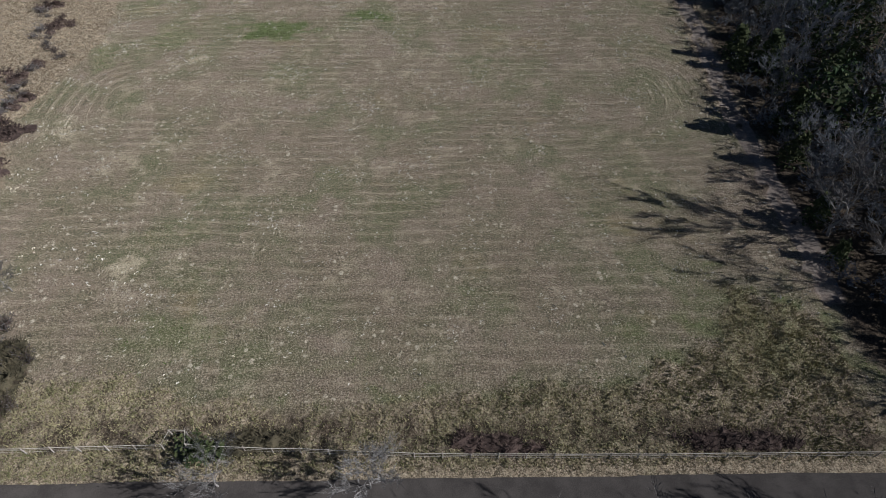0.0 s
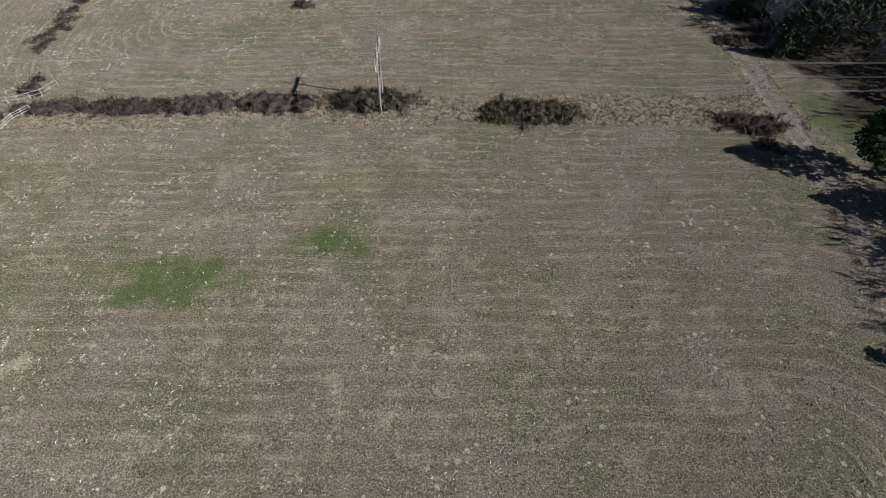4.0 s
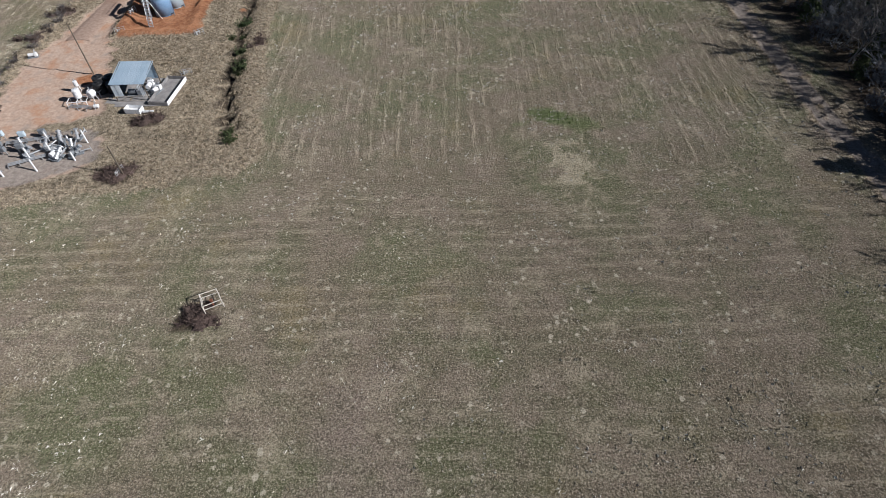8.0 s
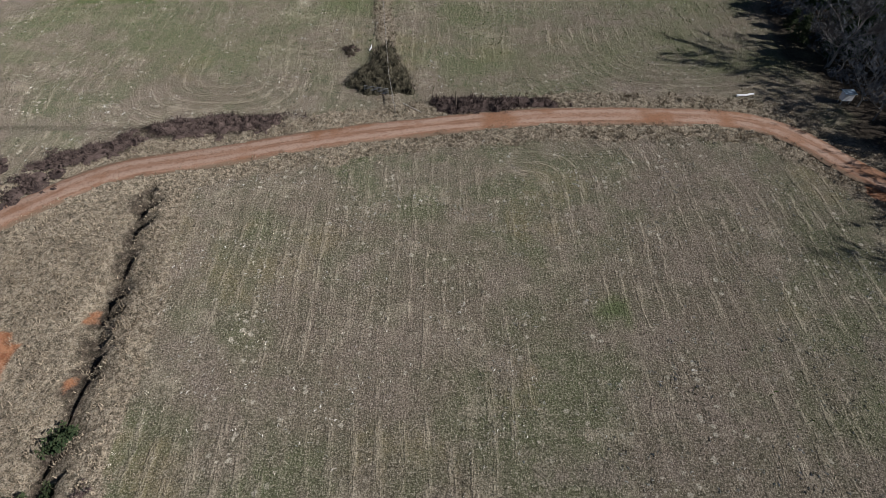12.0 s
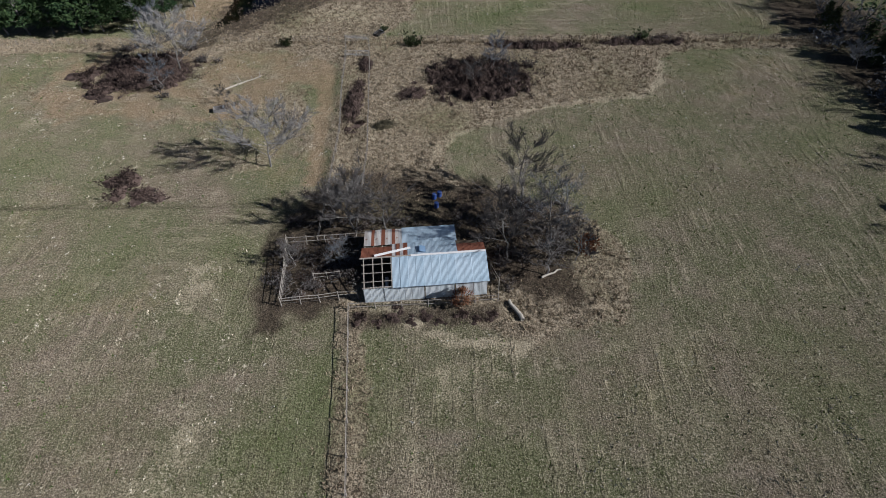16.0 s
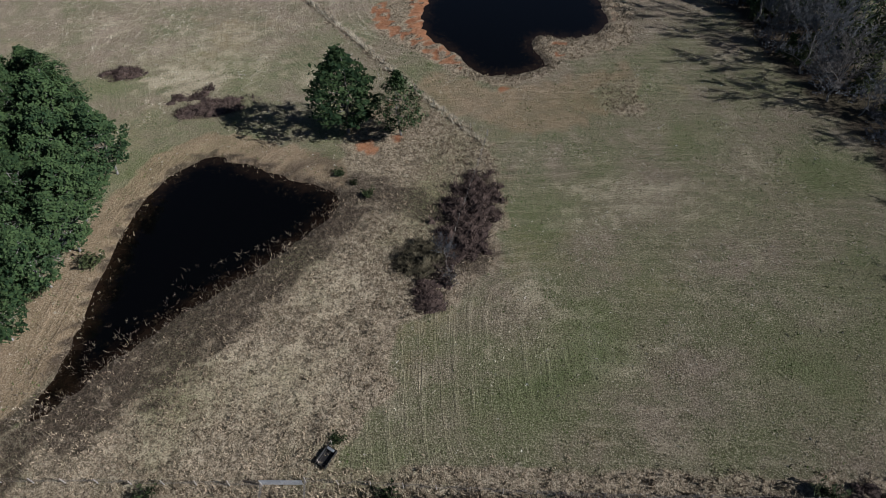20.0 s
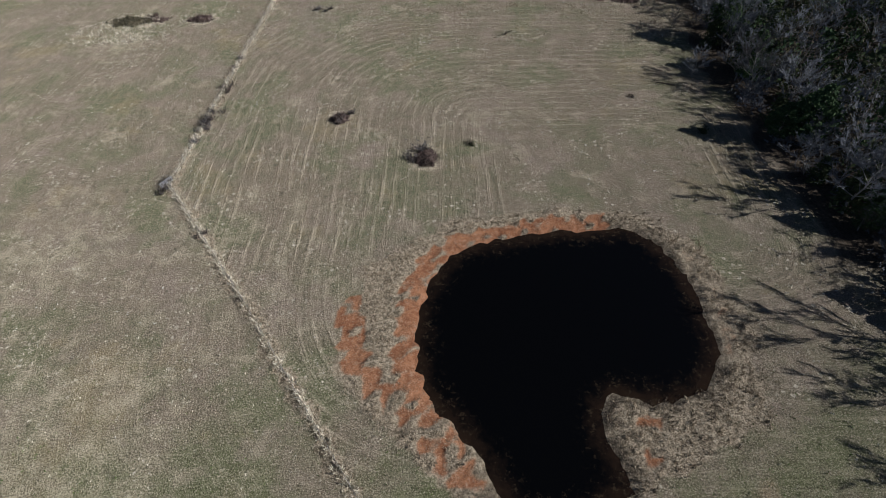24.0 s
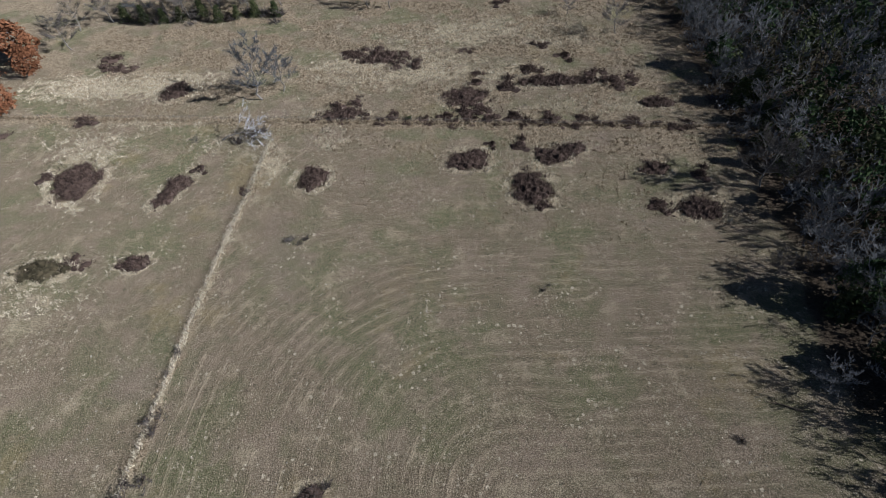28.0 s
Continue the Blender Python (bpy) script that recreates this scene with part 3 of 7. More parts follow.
# rows of the mower: across (u) and along (v)
U, V = GX.copy(), GY.copy()
for test, cx, cy, hx, hy in ((GY < 166, -6, 104, 44, 0), ((GY >= 166) & (GY < 229), 4, 199, 50, 0), ((GY >= 229) & (GY < 325), 12, 272, 0, 40), ((GY >= 325) & (GY < 400) & (GX < -9), -36, 362, 0, 22), ((GY >= 325) & (GY < 447) & (GX >= -9), 40, 390, 0, 40),
                             ((GY >= 447) & (GY < 512), 32, 464, 20, 4), (GY >= 512, 24, 588, 16, 14)):
    px, py = np.maximum(np.abs(GX - cx) - hx, 0) + 0.01, np.maximum(np.abs(GY - cy) - hy, 0) + 0.01
    U = np.where(test, (px ** 3 + py ** 3) ** (1 / 3), U)
    V = np.where(test, (GX if hx > hy else GY) + 0.2 * (GY if hx > hy else GX), V)
fence_x = np.interp(GY, [508, 587.4, 612, 650, 691, 720], [3, -54.6, -53.2, -51.5, -48.4, -47])
row_amount = fade(np.abs(GY - 229) + 2 * wobble(GX, GY, 12, 97), 1, 7) * fade(np.abs(GY - 512) + 2 * wobble(GX, GY, 12, 98), 2, 9) * (1 - 0.2 * fade(GY, 328, 345) * (1 - fade(GY, 440, 455)))
row_amount = row_amount * fade(U, 0.6, 3.5) * np.where((GY > 508) & (GX < fence_x), 0.35, 1.0) * (1 - 0.8 * fade(GY, 640, 670))
for cx, cy, a, b in ((14, 463, 16, 9), (-22, 348, 9, 12), (0, 366, 9, 14), (20, 352, 14, 12), (-30, 388, 9, 10), (30, 62, 26, 16), (-40, 588, 16, 26), (0, 118, 40, 12)):
    row_amount = row_amount + 0.35 * (1 - fade(np.hypot((GX - cx) / a, (GY - cy) / b), 0.3, 1.1))
# relief: ditches, berm, basins, low rolls
near = fade(-np.abs(GX), -165, -150) * fade(GY, 0, 10) * (1 - fade(GY, 815, 829))
made = fade(far(GX, GY, GRAVEL), 2.6, 3.8) * fade(np.abs(GY - PAVED_Y), 3.2, 4.5)
GZ = near * made * (0.10 * rough * wobble(GX, GY, 2.6, 51) + 0.05 * wobble(GX, GY, 9, 52))
GZ -= 1.25 * (1 - fade(far(GX, GY, DITCH) + 0.8 * wobble(GX, GY, 3, 53), 0.2, 1.6))
GZ -= 0.35 * (1 - fade(np.abs(far(GX, GY, GRAVEL) - 3.2), 0.2, 1.2))
GZ += 0.85 * (1 - fade(np.abs(signed(GX, GY, PAD) + 1.3), 0.3, 1.6))
shore = 0.35 * wobble(GX, GY, 9, 55) + 0.1 * wobble(GX, GY, 4, 56)
GZ += near * made * 0.22 * np.clip(rough - litter_shade, 0, 1) * np.clip(wobble(GX, GY, 3.6, 57), -0.6, 1)
GZ -= 1.6 * (1 - fade(p1 + shore, -4.0, 1.6)) + 1.6 * (1 - fade(p2 + shore, -4.0, 1.6))
nrow, ncol = GX.shape
idx = np.arange(nrow * ncol).reshape(nrow, ncol)
quads = np.stack([idx[:-1, :-1], idx[:-1, 1:], idx[1:, 1:], idx[1:, :-1]], -1).reshape(-1, 4)
gm = bpy.data.meshes.new("ground")
gm.vertices.add(GX.size)
gm.vertices.foreach_set("co", np.stack([GX, GY, GZ], -1).astype(np.float32).ravel())
gm.loops.add(quads.size)
gm.loops.foreach_set("vertex_index", quads.astype(np.int32).ravel())
gm.polygons.add(len(quads))
gm.polygons.foreach_set("loop_start", np.arange(0, quads.size, 4, dtype=np.int32))
gm.update(calc_edges=True)
for name, values in (("rough", rough), ("litter_shade", litter_shade), ("soil", soil), ("bare", bare), ("green", green), ("pale", pale), ("stones", stones), ("tan", tan), ("rows", row_amount), ("across", U), ("along", V)):
    gm.attributes.new(name, "FLOAT", "POINT").data.foreach_set("value", values.astype(np.float32).ravel())
gm.polygons.foreach_set("use_smooth", np.ones(len(quads), bool))

GROUND, nt, gb = nodes_of("meadow_ground")


def attr(name):
    a = nt.nodes.new("ShaderNodeAttribute")
    a.attribute_name = name
    return a.outputs["Fac"]


n_big, n_mid, n_small, n_fine = noise_node(nt, 0.05, 5), noise_node(nt, 0.28, 5), noise_node(nt, 1.6, 5, 0.7), noise_node(nt, 4.2, 3, 0.8)
comb = nt.nodes.new("ShaderNodeCombineXYZ")
nt.links.new(math_node(nt, "MULTIPLY", attr("across"), 1.5), comb.inputs[0])
nt.links.new(math_node(nt, "MULTIPLY", attr("along"), 0.3), comb.inputs[1])
rows_n = nt.nodes.new("ShaderNodeTexNoise")
rows_n.inputs["Scale"].default_value, rows_n.inputs["Detail"].default_value, rows_n.inputs["Roughness"].default_value = 1.0, 5.0, 0.7
nt.links.new(comb.outputs[0], rows_n.inputs["Vector"])
streak = rows_n.outputs["Fac"]
speck = math_node(nt, "ADD", math_node(nt, "MULTIPLY", n_small, 0.45), math_node(nt, "MULTIPLY", n_fine, 0.55))


def masked(name, lo=0.35, hi=0.65, k=0.9):
    """A mask with an edge broken by noise."""
    wob = math_node(nt, "MULTIPLY", math_node(nt, "SUBTRACT", speck, 0.5), k)
    wob = math_node(nt, "ADD", wob, math_node(nt, "MULTIPLY", math_node(nt, "SUBTRACT", n_mid, 0.5), k))
    return ramp(nt, math_node(nt, "ADD", attr(name), wob), lo, hi)


n_hue = noise_node(nt, 0.11, 6, 0.6)
n_px = noise_node(nt, 7.0, 2, 0.7)
n_patch = noise_node(nt, 0.09, 4, 0.65)
grain = math_node(nt, "ADD", math_node(nt, "MULTIPLY", n_fine, 0.6), math_node(nt, "MULTIPLY", n_px, 0.4))
row_here = ramp(nt, n_patch, 0.38, 0.62)
col = mix(nt, ramp(nt, n_big, 0.42, 0.60), (0.218, 0.18, 0.132), (0.155, 0.165, 0.09))
col = mix(nt, math_node(nt, "MULTIPLY", ramp(nt, n_hue, 0.46, 0.62), 0.8), col, (0.27, 0.218, 0.172))
col = mix(nt, math_node(nt, "MULTIPLY", ramp(nt, n_mid, 0.48, 0.62), 0.5), col, (0.175, 0.168, 0.108))
col = mix(nt, math_node(nt, "MULTIPLY", ramp(nt, n_mid, 0.46, 0.36), 0.5), col, (0.30, 0.255, 0.195))
n_yel = noise_node(nt, 0.045, 6, 0.7)
col = mix(nt, math_node(nt, "MULTIPLY", ramp(nt, noise_node(nt, 0.16, 8, 0.75), 0.52, 0.66), 0.68), col, (0.43, 0.375, 0.275))
col = mix(nt, math_node(nt, "MULTIPLY", ramp(nt, n_yel, 0.56, 0.66), 0.55), col, (0.285, 0.235, 0.125))
col = mix(nt, math_node(nt, "MULTIPLY", ramp(nt, n_yel, 0.44, 0.34), 0.5), col, (0.27, 0.215, 0.185))
# cut rows about two metres apart, broken along their length
wander = math_node(nt, "MULTIPLY", noise_node(nt, 0.035, 2, 0.5), 12.0)
wave = math_node(nt, "SINE", math_node(nt, "ADD", math_node(nt, "MULTIPLY", attr("across"), 2.95), wander))
row_k = math_node(nt, "MULTIPLY", math_node(nt, "ADD", 0.12, math_node(nt, "MULTIPLY", row_here, 0.88)), attr("rows"))
crest = math_node(nt, "MULTIPLY", math_node(nt, "MULTIPLY", ramp(nt, wave, 0.1, 0.95), ramp(nt, streak, 0.4, 0.6)), row_k)
col = mix(nt, math_node(nt, "MULTIPLY", crest, 0.56), col, (0.45, 0.39, 0.29))
col = mix(nt, math_node(nt, "MULTIPLY", math_node(nt, "MULTIPLY", ramp(nt, wave, -0.1, -0.95), row_k), 0.26), col, (0.115, 0.108, 0.07))
col = mix(nt, math_node(nt, "MULTIPLY", ramp(nt, streak, 0.46, 0.34), 0.3), col, (0.09, 0.086, 0.055))


def dots(scale, share, size):
    """Scattered uneven spots: a share of random cells, each of its own size."""
    tc = nt.nodes.new("ShaderNodeTexCoord")
    wob = nt.nodes.new("ShaderNodeVectorMath")
    wob.operation = "MULTIPLY_ADD"
    nz = nt.nodes.new("ShaderNodeTexNoise")
    nz.inputs["Scale"].default_value = scale * 2.2
    nt.links.new(tc.outputs["Object"], nz.inputs["Vector"])
    nt.links.new(nz.outputs["Color"], wob.inputs[0])
    wob.inputs[1].default_value = (0.5 / scale,) * 3
    nt.links.new(tc.outputs["Object"], wob.inputs[2])
    v = nt.nodes.new("ShaderNodeTexVoronoi")
    v.voronoi_dimensions = "2D"
    v.inputs["Scale"].default_value = scale
    nt.links.new(wob.outputs[0], v.inputs["Vector"])
    sep = nt.nodes.new("ShaderNodeSeparateColor")
    nt.links.new(v.outputs["Color"], sep.inputs[0])
    reach = math_node(nt, "MULTIPLY", math_node(nt, "SUBTRACT", sep.outputs[0], 1 - share), size / share)
    return ramp(nt, math_node(nt, "SUBTRACT", reach, v.outputs["Distance"]), 0.0, 0.1)


weeds = math_node(nt, "MULTIPLY", dots(1.0, 0.45, 0.36), ramp(nt, noise_node(nt, 0.13, 5, 0.65), 0.47, 0.6))
weeds = math_node(nt, "MULTIPLY", weeds, math_node(nt, "SUBTRACT", 1.0, math_node(nt, "MULTIPLY", ramp(nt, attr("green"), 0.22, 0.5), 0.85)))
col = mix(nt, math_node(nt, "MULTIPLY", masked("green", 0.2, 0.95, 0.8), 0.75), col, (0.15, 0.176, 0.078))
col = mix(nt, math_node(nt, "MULTIPLY", masked("pale", 0.3, 0.9, 1.3), 0.8), col, (0.52, 0.455, 0.335))
col = mix(nt, math_node(nt, "MULTIPLY", weeds, 0.85), col, (0.60, 0.55, 0.44))
col = mix(nt, math_node(nt, "MULTIPLY", math_node(nt, "MULTIPLY", dots(0.75, 0.3, 0.3), math_node(nt, "SUBTRACT", 1.0, ramp(nt, attr("green"), 0.4, 0.65))), 0.5), col, (0.075, 0.07, 0.045))
r_col = mix(nt, ramp(nt, n_small, 0.35, 0.68), (0.19, 0.152, 0.108), (0.46, 0.385, 0.28))
r_col = mix(nt, ramp(nt, n_mid, 0.52, 0.75), r_col, (0.20, 0.17, 0.118))
r_col = mix(nt, math_node(nt, "MULTIPLY", masked("pale", 0.5, 1.0, 1.0), 0.7), r_col, (0.56, 0.485, 0.355))
r_col = mix(nt, math_node(nt, "MULTIPLY", masked("green", 0.55, 1.1, 0.8), 0.7), r_col, (0.185, 0.185, 0.088))
col = mix(nt, math_node(nt, "MULTIPLY", masked("green", 0.72, 1.15, 0.7), 0.5), col, (0.07, 0.12, 0.04))
t_col = mix(nt, ramp(nt, math_node(nt, "ADD", math_node(nt, "MULTIPLY", n_mid, 0.5), math_node(nt, "MULTIPLY", streak, 0.5)), 0.38, 0.62), (0.225, 0.162, 0.10), (0.37, 0.272, 0.18))
col = mix(nt, math_node(nt, "MULTIPLY", masked("tan", 0.25, 0.75, 0.5), 0.85), col, t_col)
col = mix(nt, masked("rough", 0.3, 0.7, 0.5), col, r_col)
# litter and mud colour; its near-black end also carries the wood's shade
col = mix(nt, math_node(nt, "MULTIPLY", masked("litter_shade", 0.2, 0.8, 0.6), 0.92), col, mix(nt, ramp(nt, n_small, 0.35, 0.65), (0.03, 0.022, 0.018), (0.105, 0.08, 0.06)))
col = mix(nt, math_node(nt, "MULTIPLY", masked("bare", 0.3, 0.7, 0.5), 0.9), col, mix(nt, ramp(nt, n_small, 0.3, 0.7), (0.33, 0.235, 0.185), (0.46, 0.35, 0.285)))
col = mix(nt, math_node(nt, "MULTIPLY", math_node(nt, "MULTIPLY", ramp(nt, attr("bare"), 0.6, 0.9), ramp(nt, n_mid, 0.5, 0.66)), 0.7), col, (0.37, 0.205, 0.128))
col = mix(nt, math_node(nt, "MULTIPLY", math_node(nt, "MULTIPLY", ramp(nt, attr("bare"), 0.6, 0.9), ramp(nt, n_mid, 0.46, 0.34)), 0.6), col, (0.30, 0.255, 0.225))
col = mix(nt, math_node(nt, "MULTIPLY", masked("stones", 0.3, 0.7, 0.5), 0.85), col, mix(nt, ramp(nt, n_small, 0.3, 0.7), (0.165, 0.148, 0.135), (0.29, 0.262, 0.24)))
col = mix(nt, masked("soil", 0.35, 0.65, 0.6), col, mix(nt, ramp(nt, math_node(nt, "ADD", math_node(nt, "MULTIPLY", n_small, 0.5), math_node(nt, "MULTIPLY", n_mid, 0.5)), 0.36, 0.62), (0.19, 0.074, 0.036), (0.36, 0.175, 0.095)))
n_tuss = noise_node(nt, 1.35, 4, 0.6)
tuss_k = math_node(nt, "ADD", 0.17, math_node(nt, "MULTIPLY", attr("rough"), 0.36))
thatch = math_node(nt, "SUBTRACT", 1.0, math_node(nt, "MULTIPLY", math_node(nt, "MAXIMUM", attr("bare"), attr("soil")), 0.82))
# near-black lows of tussock and grain noise paint the shade between tufts
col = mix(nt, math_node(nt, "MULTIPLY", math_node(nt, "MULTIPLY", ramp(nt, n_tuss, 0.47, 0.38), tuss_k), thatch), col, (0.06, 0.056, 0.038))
col = mix(nt, math_node(nt, "MULTIPLY", math_node(nt, "MULTIPLY", ramp(nt, n_tuss, 0.55, 0.63), tuss_k), thatch), col, mix(nt, ramp(nt, attr("green"), 0.5, 1.1), mix(nt, attr("litter_shade"), (0.46, 0.41, 0.31), (0.20, 0.165, 0.125)), (0.20, 0.25, 0.10)))
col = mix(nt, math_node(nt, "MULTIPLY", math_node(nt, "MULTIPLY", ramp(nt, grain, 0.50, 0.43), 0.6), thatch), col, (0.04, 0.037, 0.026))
col = mix(nt, math_node(nt, "MULTIPLY", math_node(nt, "MULTIPLY", ramp(nt, grain, 0.52, 0.60), 0.55), thatch), col, mix(nt, ramp(nt, attr("green"), 0.5, 1.1), mix(nt, attr("litter_shade"), (0.58, 0.515, 0.41), (0.14, 0.115, 0.088)), (0.24, 0.30, 0.13)))
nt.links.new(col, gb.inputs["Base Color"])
gb.inputs["Diffuse Roughness"].default_value = 0.6
gb.inputs["Roughness"].default_value = 1.0
gb.inputs["Specular IOR Level"].default_value = 0.1
hgt = math_node(nt, "ADD", math_node(nt, "MULTIPLY", grain, 1.0), math_node(nt, "MULTIPLY", streak, 0.4))
hgt = math_node(nt, "ADD", hgt, math_node(nt, "MULTIPLY", math_node(nt, "MULTIPLY", n_tuss, attr("rough")), 1.2))
hgt = math_node(nt, "ADD", hgt, math_node(nt, "MULTIPLY", math_node(nt, "MULTIPLY", crest, math_node(nt, "SUBTRACT", 1.0, attr("rough"))), 0.35))
bump(nt, gb, math_node(nt, "MULTIPLY", hgt, thatch), 1.0, 0.3)
gm.materials.append(GROUND)
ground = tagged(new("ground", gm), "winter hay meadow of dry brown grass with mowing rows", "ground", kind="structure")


def gz(x, y):
    """Ground height at a place."""
    i = min(max(int(np.searchsorted(ys, y)) - 1, 0), nrow - 2)
    j = min(max(int(np.searchsorted(xs, x)) - 1, 0), ncol - 2)
    s, t = (x - xs[j]) / (xs[j + 1] - xs[j]), (y - ys[i]) / (ys[i + 1] - ys[i])
    return float((GZ[i, j] * (1 - s) + GZ[i, j + 1] * s) * (1 - t) + (GZ[i + 1, j] * (1 - s) + GZ[i + 1, j + 1] * s) * t)


def strip(name, line, half, lift, material, label, category, jitter=0.25, across=6):
    """A road laid along a line, with uneven edges."""
    p = np.array(line)
    seg = np.hypot(*np.diff(p, axis=0).T)
    s = np.concatenate([[0], np.cumsum(seg)])
    q = np.arange(0, s[-1], 0.8)
    x, y = np.interp(q, s, p[:, 0]), np.interp(q, s, p[:, 1])
    tx, ty = np.gradient(x), np.gradient(y)
    n = np.hypot(tx, ty)
    nx, ny = -ty / n, tx / n
    verts, faces, side, length = [], [], [], []
    rnd = random.Random(5)
    for i in range(len(q)):
        drift = jitter * (math.sin(q[i] * 0.21) + 0.6 * math.sin(q[i] * 0.47 + 1.3)) * 0.8
        a, b = -half - drift + rnd.uniform(-jitter, jitter) * 0.5, half - drift * 0.7 + rnd.uniform(-jitter, jitter) * 0.5
        for k in range(across + 1):
            d = a + (b - a) * k / across
            vx, vy = x[i] + nx[i] * d, y[i] + ny[i] * d
            crown = 0.06 * (1 - (d / half) ** 2) - 0.035 * math.exp(-((abs(d) - 0.85) / 0.25) ** 2)
            z = gz(vx, vy) * 0.3 + lift + (crown if 0 < k < across else -0.12)
            verts.append((vx, vy, z))
            side.append(abs(d) / half)
            length.append(q[i])
        if i:
            o = i * (across + 1)
            faces += [(o - across - 1 + k, o - across + k, o + k + 1, o + k) for k in range(across)]
    me = mesh_of(name, verts, faces, material)
    me.polygons.foreach_set("use_smooth", np.ones(len(faces), bool))
    me.attributes.new("side", "FLOAT", "POINT").data.foreach_set("value", side)
    me.attributes.new("length", "FLOAT", "POINT").data.foreach_set("value", length)
    return tagged(new(name, me), label, category, kind="structure")


ROAD, rt, rb = nodes_of("red_gravel")
r_attr = [rt.nodes.new("ShaderNodeAttribute") for _ in range(2)]
r_attr[0].attribute_name, r_attr[1].attribute_name = "side", "length"
r_vec = rt.nodes.new("ShaderNodeCombineXYZ")
rt.links.new(math_node(rt, "MULTIPLY", r_attr[0].outputs["Fac"], 5.0), r_vec.inputs[0])
rt.links.new(math_node(rt, "MULTIPLY", r_attr[1].outputs["Fac"], 0.12), r_vec.inputs[1])
r_long = rt.nodes.new("ShaderNodeTexNoise")
r_long.inputs["Scale"].default_value, r_long.inputs["Detail"].default_value = 1.0, 5.0
rt.links.new(r_vec.outputs[0], r_long.inputs["Vector"])
side_n = math_node(rt, "ADD", r_attr[0].outputs["Fac"], math_node(rt, "MULTIPLY", math_node(rt, "SUBTRACT", noise_node(rt, 1.1, 4), 0.5), 0.5))
rut = math_node(rt, "MULTIPLY", ramp(rt, side_n, 0.12, 0.34), ramp(rt, side_n, 0.72, 0.5))
road_col = mix(rt, ramp(rt, r_long.outputs["Fac"], 0.38, 0.62), (0.27, 0.148, 0.095), (0.38, 0.235, 0.165))
road_col = mix(rt, math_node(rt, "MULTIPLY", rut, 0.75), road_col, (0.46, 0.325, 0.25))
road_col = mix(rt, ramp(rt, noise_node(rt, 0.1, 4), 0.5, 0.66), road_col, (0.30, 0.155, 0.09))
road_col = mix(rt, math_node(rt, "MULTIPLY", ramp(rt, side_n, 0.72, 1.0), 0.75), road_col, (0.215, 0.165, 0.115))
road_col = mix(rt, math_node(rt, "MULTIPLY", ramp(rt, noise_node(rt, 5.0, 3, 0.7), 0.5, 0.38), 0.4), road_col, (0.12, 0.075, 0.05))
road_col = mix(rt, math_node(rt, "MULTIPLY", ramp(rt, math_node(rt, "ADD", r_attr[1].outputs["Fac"], math_node(rt, "MULTIPLY", noise_node(rt, 0.5, 4), 14.0)), 44.0, 14.0), 0.9), road_col, mix(rt, ramp(rt, noise_node(rt, 1.6, 5, 0.7), 0.3, 0.7), (0.33, 0.235, 0.185), (0.46, 0.35, 0.285)))
rt.links.new(road_col, rb.inputs["Base Color"])
rb.inputs["Roughness"].default_value, rb.inputs["Specular IOR Level"].default_value = 0.95, 0.15
bump(rt, rb, noise_node(rt, 5.0, 3, 0.7), 0.6, 0.05)
ASPHALT = surface("old_asphalt", (0.055, 0.05, 0.048), (0.095, 0.087, 0.082), 0.4, fine=9, relief=0.01)
strip("road", GRAVEL, 2.3, 0.07, ROAD, "red-brown gravel farm road with pale wheel ruts", "road")
strip("road_paved", [(-170, PAVED_Y + 1.2), (-40, PAVED_Y + 0.2), (60, PAVED_Y - 1.0), (170, PAVED_Y - 2.4)], 2.9, 0.06, ASPHALT, "narrow grey asphalt lane along the field fence", "road", 0.1)


# ---- ponds ----
def pond(line, p, z, label):
    """A level sheet of water that ends where the banks rise out of it; 'shallow' grows to the shore."""
    inside = p < 3.2
    use = inside[:-1, :-1] & inside[:-1, 1:] & inside[1:, 1:] & inside[1:, :-1]
    cells = np.argwhere(use)
    number, verts, faces, depth = {}, [], [], []
    for i, j in cells:
        f = []
        for k in ((i, j), (i, j + 1), (i + 1, j + 1), (i + 1, j)):
            if k not in number:
                number[k] = len(verts)
                verts.append((GX[k], GY[k], z))
                depth.append(float(p[k]))
            f.append(number[k])
        faces.append(f)
    me = mesh_of("pond_water", verts, faces, WATER)
    me.attributes.new("shore", "FLOAT", "POINT").data.foreach_set("value", depth)
    return tagged(new("pond_water", me), label, "pond", kind="structure")


WATER, wnt, wb = nodes_of("dark_pond_water")
wb.inputs["Base Color"].default_value = (0.004, 0.0045, 0.005, 1)
wb.inputs["Roughness"].default_value = 0.06
wb.inputs["IOR"].default_value = 1.33
bump(wnt, wb, noise_node(wnt, 2.2, 4), 0.08, 0.05)
wa = wnt.nodes.new("ShaderNodeAttribute")
wa.attribute_name = "shore"
wd = math_node(wnt, "ADD", wa.outputs["Fac"], math_node(wnt, "MULTIPLY", math_node(wnt, "SUBTRACT", noise_node(wnt, 0.45, 6, 0.7), 0.5), 6.0))
silt = mix(wnt, ramp(wnt, wd, -3.2, 1.0), (0.0015, 0.0016, 0.0018), (0.018, 0.011, 0.007))
silt = mix(wnt, math_node(wnt, "MULTIPLY", ramp(wnt, noise_node(wnt, 1.4, 4, 0.7), 0.55, 0.68), ramp(wnt, wd, -4.5, -1.0)), silt, (0.03, 0.022, 0.014))
wnt.links.new(silt, wb.inputs["Base Color"])
wb.inputs["Specular IOR Level"].default_value = 0.42
pond(POND1, p1, -0.33, "still black farm pond with a reedy margin")
pond(POND2, p2, -0.33, "still black farm pond with a red clay bank")

